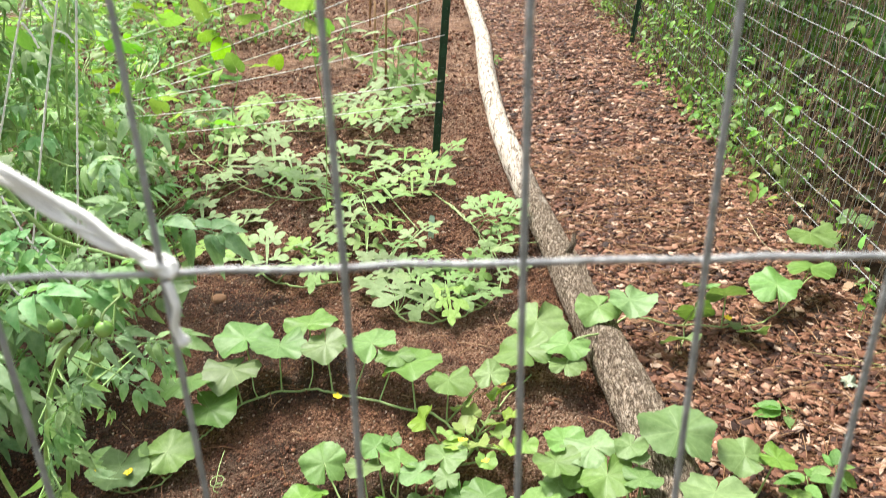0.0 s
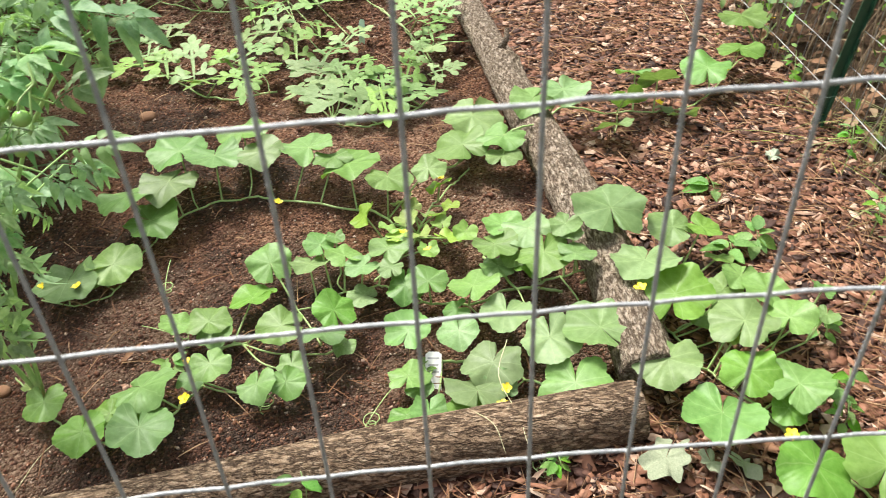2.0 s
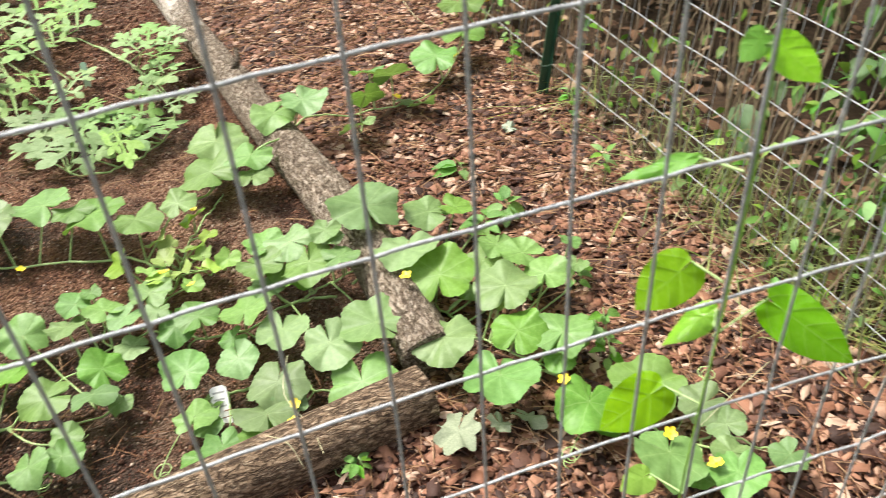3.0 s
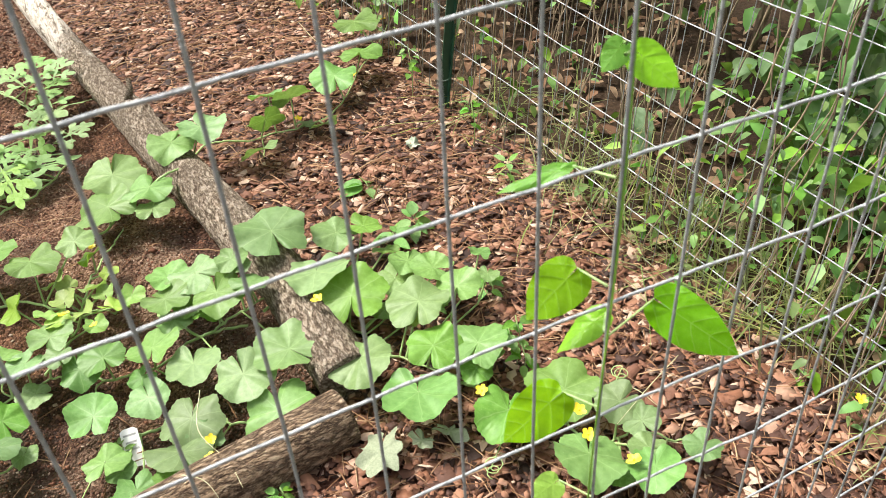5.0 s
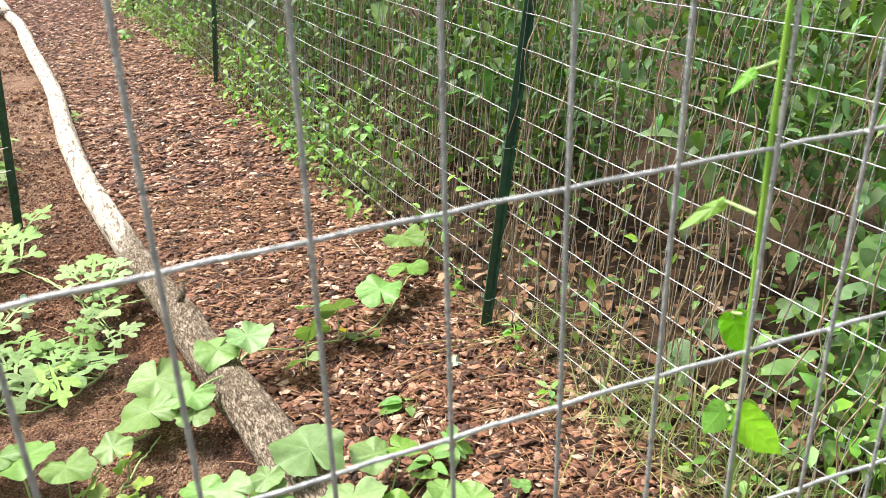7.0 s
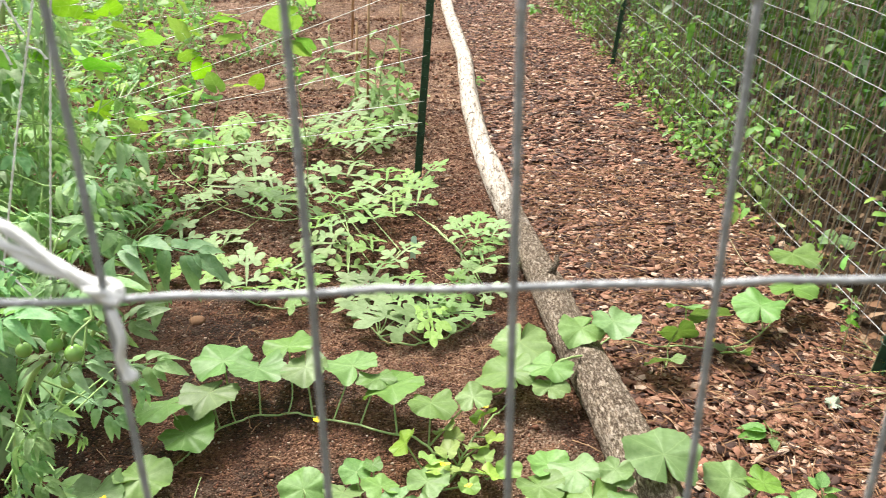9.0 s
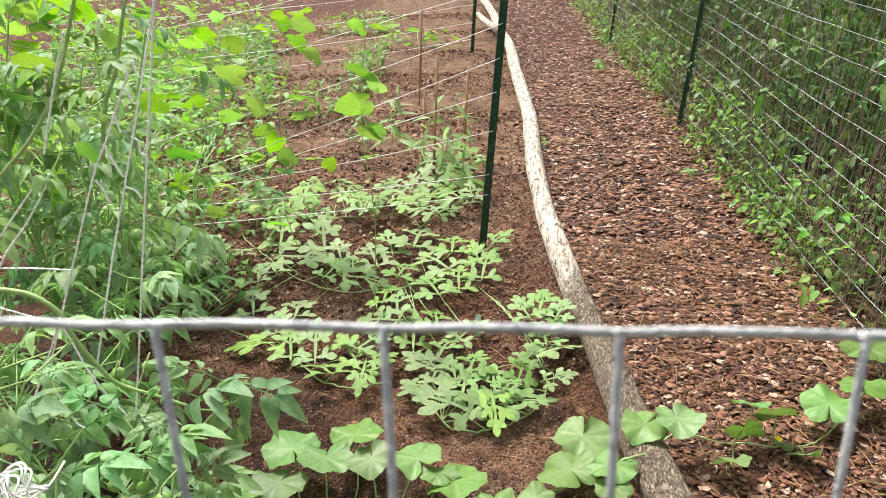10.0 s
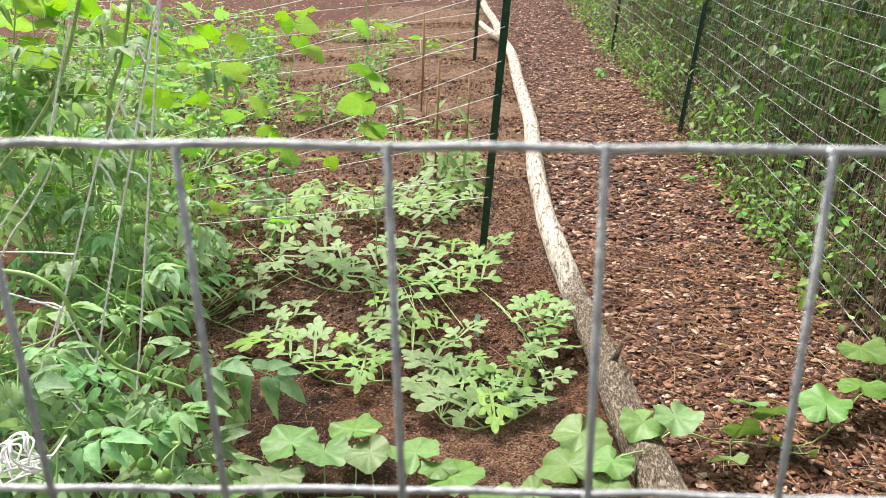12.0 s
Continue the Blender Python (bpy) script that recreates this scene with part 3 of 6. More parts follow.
def build_ground():
    xs, ys = axis(-1.6, 1.5, 0.0125, -400, 400), axis(0.3, 3.6, 0.0125, -400, 400)
    nx, ny = len(xs), len(ys)
    verts = [(x, y, ground_z(x, y) if abs(x) < 40 and abs(y) < 40 else 0.0) for y in ys for x in xs]
    faces, kinds = [], []
    for j in range(ny - 1):
        for i in range(nx - 1):
            a = j * nx + i
            faces.append((a, a + 1, a + 1 + nx, a + nx))
            cx, cy = (xs[i] + xs[i + 1]) / 2, (ys[j] + ys[j + 1]) / 2
            if is_bed(cx, cy) and cx > -6:
                kinds.append(0)
            elif -25 < cx < fence_x(cy) and -0.4 < cy < 40:
                kinds.append(1)
            elif fence_x(cy) <= cx < 25 and -6 < cy < 40:
                kinds.append(2)
            else:
                kinds.append(3)
    me = bpy.data.meshes.new("ground")
    me.from_pydata(verts, [], faces)
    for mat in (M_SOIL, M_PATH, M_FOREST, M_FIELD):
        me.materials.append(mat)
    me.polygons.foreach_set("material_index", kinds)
    me.polygons.foreach_set("use_smooth", [True] * len(faces))
    tagged(new("ground", me), "red-brown garden soil, mulched path and woodland floor", "ground", kind="structure")


build_ground()
RNG = np.random.default_rng(11)


def spread(n, x0, x1, y0, y1, keep):
    """n places in a rectangle that keep(x, y) accepts."""
    out = []
    while len(out) < n:
        for x, y in zip(RNG.uniform(x0, x1, n), RNG.uniform(y0, y1, n)):
            if keep(x, y):
                out.append((x, y, ground_z(x, y)))
                if len(out) == n:
                    break
    return np.array(out)


def chip_shape(seed):
    r = random.Random(seed)
    n = r.choice((4, 4, 5))
    ring = [(math.cos(2 * math.pi * (k + r.uniform(-0.3, 0.3)) / n), math.sin(2 * math.pi * (k + r.uniform(-0.3, 0.3)) / n)) for k in range(n)]
    low = [(0.5 * x * r.uniform(0.8, 1.1), 0.5 * y * r.uniform(0.8, 1.1), -0.5 + r.uniform(-0.2, 0.2)) for x, y in ring]
    top = [(0.46 * x, 0.46 * y, 0.5 + r.uniform(-0.25, 0.25)) for x, y in ring]
    faces = [tuple(range(n, 2 * n))] + [(k, (k + 1) % n, n + (k + 1) % n, n + k) for k in range(n)]
    return low + top, faces


CHIPS = [chip_shape(s) for s in range(9)]


def lay_mulch():
    def path(x, y):
        return not is_bed(x, y) and x < fence_x(y) + 0.04
    near = spread(44000, -1.3, 1.4, 0.15, 3.6, path)
    far = spread(28000, -0.9, 1.4, 3.6, 9.0, path)
    end = np.concatenate([spread(12000, -1.4, 1.3, 9.0, 16.0, path), spread(5000, -7.5, -1.4, 9.0, 16.0, path)])
    locs = np.concatenate([near, far, end])
    n = len(locs)
    length = np.concatenate([RNG.lognormal(math.log(0.0225), 0.5, len(near)), RNG.lognormal(math.log(0.032), 0.45, len(far)), RNG.lognormal(math.log(0.048), 0.3, len(end))])
    length = np.clip(length, 0.007, 0.058)
    flake = np.where(RNG.random(n) < 0.26, RNG.uniform(0.12, 0.35, n), RNG.uniform(0.45, 0.95, n))   # shreds and flat flakes
    scales = np.stack([length * np.where(flake < 0.36, 1.3, 0.95), length * flake, RNG.uniform(0.0006, 0.0018, n)], -1)
    locs[:, 2] += RNG.uniform(0.0, 0.022, n)
    rots = turns(RNG.uniform(0, 6.28, n), RNG.normal(0, 0.22, n), RNG.uniform(0, 6.28, n))
    me = scatter_mesh("bark_mulch", CHIPS, locs, rots, scales, M_CHIP)
    tagged(new("bark_mulch", me), "loose reddish brown bark chips covering the path", "mulch", kind="stuff")
    straw = np.concatenate([spread(4600, -1.3, 1.4, 0.15, 3.6, path), spread(1100, -0.7, 1.3, 3.6, 8.0, path), spread(350, -0.9, 0.5, 0.8, 2.6, is_bed), spread(3000, -3.2, 0.1, 3.0, 12.0, is_bed)])
    k = len(straw)
    straw[:, 2] += RNG.uniform(0.012, 0.03, k)
    shape = ([(-0.5, -0.5, 0), (0.0, -0.5, 0.6), (0.5, -0.5, 0), (-0.5, 0, 1.5), (0, 0, 2.4), (0.5, 0, 1.5), (-0.2, 0.5, 0), (0, 0.5, 0.6), (0.2, 0.5, 0)],
             [(0, 1, 4, 3), (1, 2, 5, 4), (3, 4, 7, 6), (4, 5, 8, 7)])
    sc = np.stack([np.where(straw[:, 1] > 4.5, 2.0, 1.0) * RNG.uniform(0.0012, 0.003, k), RNG.uniform(0.03, 0.11, k), RNG.uniform(0.001, 0.004, k)], -1)
    me = scatter_mesh("pine_straw", [shape], straw, turns(RNG.uniform(0, 6.28, k), RNG.normal(0, 0.12, k), np.zeros(k)), sc, M_NEEDLE)
    tagged(new("pine_straw", me), "orange-brown pine needles and shreds lying on the mulch", "pine straw", kind="stuff")


lay_mulch()


def lay_crumbs():
    a = spread(40000, -1.3, 0.5, 0.7, 2.5, is_bed)
    b = spread(26000, -1.8, 0.4, 2.5, 4.6, is_bed)
    c = spread(34000, -3.2, 0.2, 4.6, 12.0, is_bed)
    locs = np.concatenate([a, b, c])
    n = len(locs)
    size = np.concatenate([RNG.lognormal(math.log(0.0052), 0.45, len(a)), RNG.lognormal(math.log(0.0095), 0.4, len(b)), RNG.lognormal(math.log(0.013), 0.5, len(c))])
    locs[:, 2] += size * 0.15
    shape = ([(0.5, 0, 0.05), (0.1, 0.5, -0.05), (-0.5, 0.1, 0), (-0.05, -0.5, 0.06), (0.05, 0, 0.42), (0, 0.05, -0.4)],
             [(0, 1, 4), (1, 2, 4), (2, 3, 4), (3, 0, 4), (1, 0, 5), (2, 1, 5), (3, 2, 5), (0, 3, 5)])
    sc = np.stack([size, size * RNG.uniform(0.6, 1.0, n), size * RNG.uniform(0.5, 0.9, n)], -1)
    me = scatter_mesh("soil_crumbs", [shape], locs, turns(RNG.uniform(0, 6.28, n), RNG.normal(0, 0.5, n), RNG.uniform(0, 6.28, n)), sc, M_CRUMB)
    tagged(new("soil_crumbs", me), "granular reddish brown crumbs of garden soil", "soil", kind="stuff")


lay_crumbs()


# ---- wire fences ----
def wavy(a, b, step, amp, seed):
    a, b = Vector(a), Vector(b)
    n = max(2, int((b - a).length / step))
    r = random.Random(seed)
    return [a.lerp(b, i / n) + Vector((r.uniform(-amp, amp), r.uniform(-amp, amp), r.uniform(-amp, amp))) * (0 if i in (0, n) else 1) for i in range(n + 1)]


def sag(c, row):
    """How far the slack mesh strays from its plane at column c and row (0: the rope's wire)."""
    k, r = min(max(c, -3.0), 12.0), max(row, -4.0)
    top = -0.0006 - 0.0013 * min(max(c, -2.0), 6.0) if row > 1.5 else -0.0003
    return Vector((0.0024 - 0.0001 * k + 0.00154 * r, -0.002 + 0.00252 * k - 0.00027 * k * k + 0.0004 * r, top))


def near_fence():
    top, n_rows, rad = 1.52, 15, 0.00105
    fence = empty("wire_fence", (0, 0, 0), "galvanised welded wire garden fence with a white rope tied on", "fence")
    x0, x1 = -30, 26
    r = random.Random(3)
    for c in range(x0, x1 + 1):
        pts = [Vector((c * 0.0508, -0.001, top - k * 0.1016)) + sag(c, 2 - k) + Vector((r.gauss(0, 0.0003), 0, 0)) for k in range(n_rows)]
        pts.append(Vector((pts[-1].x, 0, -0.01)))
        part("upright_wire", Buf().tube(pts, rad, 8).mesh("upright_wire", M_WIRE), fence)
    for k in range(n_rows):
        z = top - k * 0.1016
        buf = Buf()
        pts = []
        for i in range(x0 * 3 - 1, x1 * 3 + 2):
            # a slight crimp in every mesh keeps the long wires tight
            pts.append(Vector((i * 0.0508 / 3, 0.001 + (0.0005 if i % 3 else 0.0), z + (0.0004 if i % 3 == 1 else 0.0) + r.uniform(-0.0003, 0.0003))) + sag(i / 3, 2 - k))
        buf.tube(pts, rad * (1.12 if k == 0 else 1.0), 8)
        for c in range(x0, x1 + 1):
            buf.ball(Vector((c * 0.0508, 0, z)) + sag(c, 2 - k), 0.0016, 6)
        part("long_wire", buf.mesh("long_wire", M_WIRE_TOPLIT), fence)


near_fence()


def side_fence():
    fence = empty("wire_fence", (1.3, 2.0, 0), "galvanised welded wire fence overgrown with weeds beside the path", "fence")
    fence.matrix_world = Matrix.Identity(4)
    top, rad = 1.52, 0.0013
    y, stops, rest = 0.05, [], Buf()
    lean = 0.115
    while y < 15.5:
        stops.append(y)
        y += 0.0508
    for i, y in enumerate(stops):
        x = fence_x(y)
        line = wavy((x, y, 0.0), (x + lean * top, y, top), 0.2, 0.004, i)
        if y < 6.0:
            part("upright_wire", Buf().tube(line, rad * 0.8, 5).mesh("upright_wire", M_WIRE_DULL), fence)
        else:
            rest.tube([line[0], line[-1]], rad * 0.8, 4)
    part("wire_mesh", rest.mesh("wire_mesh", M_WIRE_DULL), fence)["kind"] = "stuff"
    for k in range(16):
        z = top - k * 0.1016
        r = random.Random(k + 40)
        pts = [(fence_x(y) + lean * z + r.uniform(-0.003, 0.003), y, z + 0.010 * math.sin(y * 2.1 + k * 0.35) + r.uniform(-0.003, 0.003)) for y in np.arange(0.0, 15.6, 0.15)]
        part("long_wire", Buf().tube(pts, rad * 1.15, 5).mesh("long_wire", M_WIRE_TOPLIT), fence)


side_fence()


STUD = Buf().add([(px, py, pz) for pz in (-0.006, 0.006) for px, py in ((-0.007, -0.004), (0.007, -0.004), (0.005, -0.010), (-0.005, -0.010))],
                 [(0, 1, 2, 3), (7, 6, 5, 4), (0, 4, 5, 1), (1, 5, 6, 2), (2, 6, 7, 3), (3, 7, 4, 0)]).mesh("stud", M_POST, smooth=False)


def t_post(x, y, lean_x, height=1.75, yaw=0.0, ties=()):
    """A studded steel T-post, painted green."""
    post = empty("fence_post", (x, y, 0), "dark green painted steel T-post leaning slightly", "fence post", "green steel posts")
    up = Matrix.Shear("XY", 4, (lean_x, 0)) @ Matrix.Rotation(yaw, 4, "Z")
    buf = Buf()
    outline = [(-0.018, -0.004), (0.018, -0.004), (0.018, 0.0), (0.003, 0.001), (0.003, 0.026), (-0.003, 0.026), (-0.003, 0.001), (-0.018, 0.0)]
    verts = [up @ Vector((px, py, z)) for z in (-0.05, height) for px, py in outline]
    n = len(outline)
    buf.add(verts, [tuple(range(n))[::-1], tuple(range(n, 2 * n))] + [(k, (k + 1) % n, n + (k + 1) % n, n + k) for k in range(n)])
    part("post_bar", buf.mesh("post_bar", M_POST, smooth=False), post)
    z = 0.1
    while z < height - 0.03:
        part("stud", STUD, post, m=Matrix.Translation(up @ Vector((0, 0, z))) @ Matrix.Rotation(yaw, 4, "Z"))
        z += 0.054
    for z in ties:
        ring = [up @ Vector((0.024 * math.cos(a), 0.010 + 0.022 * math.sin(a), z + 0.004 * math.sin(a * 2))) for a in np.linspace(0, 6.9, 16)]
        ring.append(ring[-1] + Vector((0.015, -0.01, -0.05)))
        part("tie_wire", Buf().tube(ring, 0.0016, 5).mesh("tie_wire", M_POST), post, "dark twisted tie wire")
    return post


t_post(1.262, 1.88, 0.155, yaw=1.4, ties=(0.12, 0.62))
t_post(1.095, 5.7, 0.125, yaw=1.4, ties=(0.1, 0.5))
t_post(0.92, 9.3, 0.11, yaw=1.4)
t_post(-0.168, 3.6, 0.108, yaw=0.3, ties=(0.22, 0.83))
t_post(-0.575, 8.8, 0.092, yaw=0.3, ties=(0.5,))
# the posts that the two fences hang on, at the corner and beside the gate
t_post(1.40, -0.03, 0.08, yaw=0.7)


# ---- logs ----
def log_mesh(name, pts, radii, mat, seg=48, rough=0.05, knots=(), grit=0.8, cut=M_CUT):
    buf = Buf()
    line = [Vector(p) for p in pts]
    base, ref = 0, Vector((0, 0, 1))
    for i, p in enumerate(line):
        d = (line[min(i + 1, len(line) - 1)] - line[max(i - 1, 0)]).normalized()
        up = (ref - d * ref.dot(d)).normalized()
        side = d.cross(up)
        for k in range(seg):
            a = 2 * math.pi * k / seg
            q = Vector((math.cos(a), math.sin(a), 0))
            at = Vector((q.x * 1.4, q.y * 1.4, p.length * 1.8))
            fleck = noise.noise(Vector((q.x * 7, q.y * 7, p.length * 34))) + 0.7 * noise.noise(Vector((q.x * 15, q.y * 15, p.length * 75)))
            s = 1 + rough * (noise.noise(at) * 1.5 + fleck * grit)
            w = p + (up * q.x + side * q.y) * radii[i] * s
            for kp, kr, kh in knots:
                dist = (w - Vector(kp)).length
                w += (w - p).normalized() * kh * math.exp(-(dist / kr) ** 2)
            buf.v.append(tuple(w))
            buf.uv.append((k / seg, i * 0.1))
    for i in range(len(line) - 1):
        for k in range(seg):
            a, b = i * seg + k, i * seg + (k + 1) % seg
            buf.f.append((a, b, b + seg, a + seg))
    buf.f.append(tuple(range(seg))[::-1])
    buf.f.append(tuple((len(line) - 1) * seg + k for k in range(seg)))
    me = buf.mesh(name, mat, cut)
    for p in me.polygons[-2:]:
        p.material_index, p.use_smooth = 1, False
    return me


def long_log():
    log = empty("edging_log", (0.3, 2.5, 0), "long fallen log with grey bark and bleached bare wood", "log")
    log.matrix_world = Matrix.Identity(4)
    ys = np.concatenate([np.arange(0.9, 4.0, 0.012), np.arange(4.0, 14.0, 0.05)])
    rad = [lerp_table([(0.9, 0.062), (1.5, 0.066), (2.2, 0.058), (3.1, 0.052), (6.0, 0.054), (14.0, 0.05)], y) for y in ys]
    pts = [(log_x(y) + 0.006 + 0.008 * math.sin(y * 2.3), y, r * 0.82 + 0.008 * math.sin(y * 1.7)) for y, r in zip(ys, rad)]
    part("trunk", log_mesh("trunk", pts, rad, M_LOG, rough=0.075, cut=M_LOG, knots=(((0.40, 2.33, 0.10), 0.06, 0.016), ((0.15, 3.25, 0.1), 0.05, 0.02))), log)
    knot = Buf().tube([(0.355, 2.36, 0.10), (0.375, 2.37, 0.135), (0.378, 2.385, 0.165)], [0.014, 0.010, 0.007], 8)
    part("branch_stub", knot.mesh("branch_stub", M_LOG), log, "short broken branch stub")
    fork = Buf().tube([(-0.28, 9.7, 0.06), (-0.45, 10.1, 0.10), (-0.62, 10.6, 0.16)], [0.045, 0.04, 0.03], 10)
    part("branch_stub", fork.mesh("branch_stub", M_LOG), log)


long_log()


def front_log():
    log = empty("edging_log", (0, 0.75, 0), "short sawn log with furrowed brown bark edging the bed", "log")
    log.matrix_world = Matrix.Identity(4)
    xs = np.arange(-1.05, 0.485, 0.008)
    pts = [(x, front_y(x), lerp_table([(-1.05, 0.006), (-0.5, 0.026), (0.0, 0.042), (0.5, 0.050)], x) + 0.004 * math.sin(x * 5)) for x in xs]
    rad = [0.058 + 0.003 * math.sin(x * 4 + 1) for x in xs]
    part("trunk", log_mesh("trunk", pts, rad, M_LOG_FRONT, rough=0.04), log)


front_log()


# ---- melon vines ----
def flower_mesh():
    """Five rounded petals that open into a shallow cup."""
    buf = polar_leaf(lambda a: 0.33 + 0.22 * abs(math.cos(2.5 * a)) ** 0.7, 60, 0.55, 0.05, 4)
    buf.ball((0, 0, 0.05), 0.1, 6)
    return buf.mesh("flower", M_PETAL)


FLOWER = flower_mesh()


def vine(name, label, leaves, stem, meshes, z_leaf=0.1, young=(), flowers=(), tendrils=(), seed=0, tilt=8, size=1.07, face=0.0, mid=0.06, extra=0.0, category="melon plant", stem_r=0.0035, group="melon vines", fill=(), steep=()):
    """A trailing plant: a stem along the ground, and leaves (x, y, width, heading and height) on their stalks."""
    r = random.Random(seed)
    base = empty(name, (stem[0][0], stem[0][1], 0), label, category, group)
    base.matrix_world = Matrix.Identity(4)
    line = smooth_line([(x, y, ground_z(x, y) + z) for x, y, z in stem], 6)
    line = [p + Vector((r.uniform(-0.004, 0.004), r.uniform(-0.004, 0.004), 0.003 * math.sin(i))) for i, p in enumerate(line)]
    part("stem", Buf().tube(line, [stem_r * (1.05 - 0.5 * i / len(line)) for i in range(len(line))], 7).mesh("stem", M_STEM), base)
    rows = [(*q, r.uniform(0, 360), z_leaf)[:5] if len(q) == 3 else (*q, z_leaf * r.uniform(0.8, 1.15))[:5] for q in leaves]
    rows += [(x + r.gauss(0, 0.06), y + r.gauss(0, 0.07), s * r.uniform(0.55, 0.9), r.uniform(0, 360), z) for x, y, s, h, z in rows for _ in range(int(extra + r.random()))] if extra else []
    # between them the patch fills up with leaves that keep clear of one another
    for x0, x1, y0, y1, n, s0 in fill:
        for _ in range(n):
            for _ in range(12):
                x, y = r.uniform(x0, x1), r.uniform(y0, y1)
                if min((x - q[0]) ** 2 + (y - q[1]) ** 2 for q in rows) > (0.62 * s0) ** 2:
                    rows.append((x, y, s0 * r.uniform(0.75, 1.2), r.uniform(0, 360), z_leaf * r.uniform(0.8, 1.2)))
                    break
    for i, (x, y, s, heading, z) in enumerate(rows):
        at = Vector((x, y, ground_z(x, y) + z))
        near = min(line, key=lambda p: (p.xy - at.xy).length + r.uniform(0, 0.03))
        flat = (at - near).xy
        root = near
        if flat.length > 0.13:
            back = flat.normalized() * r.uniform(0.03, 0.065)
            root = Vector((x - back.x, y - back.y, 0))
            root.z = max(ground_z(root.x, root.y) + 0.006, near.z * 0.8)
            half = near.lerp(root, 0.5) + Vector((r.uniform(-0.02, 0.02), r.uniform(-0.02, 0.02), 0.004))
            part("side_shoot", Buf().tube(smooth_line([near, half, root], 4), stem_r * 0.62, 6).mesh("side_shoot", M_STEM), base)
        me = r.choice(YOUNG_LEAVES) if i in young else meshes[(i * 5 + seed) % len(meshes)]
        steep_by = r.uniform(28, 48) if i in steep else 0.0
        m = leaf_pose(at, heading, s * size, r.gauss(0, tilt) - steep_by, r.gauss(0, tilt))
        m = Matrix.Translation(at) @ Matrix.Rotation(radians(face + r.gauss(0, face * 0.3)), 4, "X") @ Matrix.Translation(-at) @ m @ Matrix.Translation((0, -mid, 0))
        leaf = part("leaf", me, base, m=m)
        stalk = new("leaf_stalk", STALK_GREEN)
        stalk.parent = leaf
        stalk.matrix_parent_inverse = m.inverted()
        stalk.matrix_basis = stalk_pose(root, m.translation.copy(), 0.0028)
    for x, y, z in flowers:
        s = r.uniform(0.020, 0.028)
        part("flower", FLOWER, base, "open yellow blossom", leaf_pose((x, y, z), r.uniform(0, 360), s, r.uniform(-25, 25), r.uniform(-20, 20)))
    for x, y, a in tendrils:
        n = 42
        pts = []
        for i in range(n):
            t = i / (n - 1)
            coil = max(0.0, t - 0.55) / 0.45
            ang = a + coil * 13
            d = 0.16 * min(t, 0.55) / 0.55
            pts.append((x + d * math.cos(a) + 0.02 * (1 - 0.6 * coil) * (math.cos(ang) - math.cos(a)) * (coil > 0), y + d * math.sin(a) + 0.02 * (1 - 0.6 * coil) * (math.sin(ang) - math.sin(a)) * (coil > 0),
                        ground_z(x, y) + 0.03 + 0.03 * math.sin(t * 3)))
        part("tendril", Buf().tube(pts, 0.0012, 5).mesh("tendril", M_STEM), base, "thin curling tendril")
    return base


MELON = "trailing melon vine with rounded pale green leaves on soil"
vine("melon_vine", "melon vine with flat rounded leaves held on tall stalks",
     [(-0.622, 1.815, 0.156, 27, 0.12), (-0.51, 1.761, 0.148, -173, 0.12), (-0.443, 1.883, 0.147, 0, 0.12), (-0.376, 1.762, 0.124, -173, 0.12), (-0.249, 1.781, 0.143, 28, 0.12), (-0.175, 1.721, 0.098, 45, 0.12), (-0.128, 1.681, 0.156, -165, 0.12), (-0.021, 1.589, 0.114, -180, 0.12), (0.088, 1.617, 0.088, 5, 0.12), (-0.738, 1.635, 0.143, 105, 0.12), (-0.629, 1.672, 0.146, 155, 0.12), (-0.658, 1.569, 0.136, -122, 0.08), (-0.728, 1.43, 0.129, -56, 0.06), (-0.837, 1.365, 0.141, -180, 0.06), (-0.776, 1.389, 0.069, 142, 0.05)],
     [(0.058, 1.459, 0.015), (-0.05, 1.582, 0.015), (-0.153, 1.625, 0.015), (-0.359, 1.701, 0.015), (-0.474, 1.71, 0.015), (-0.566, 1.686, 0.015), (-0.637, 1.615, 0.015), (-0.677, 1.559, 0.015), (-0.7, 1.502, 0.015), (-0.716, 1.435, 0.015), (-0.731, 1.376, 0.015), (-0.805, 1.336, 0.015), (-0.917, 1.368, 0.015)], MELON_LEAVES,
     flowers=[(-0.335, 1.653, 0.03), (-0.805, 1.349, 0.03), (-0.897, 1.352, 0.03)], tendrils=((-0.62, 1.22, -0.6), (-0.60, 1.46, -1.4)), seed=1, tilt=6)
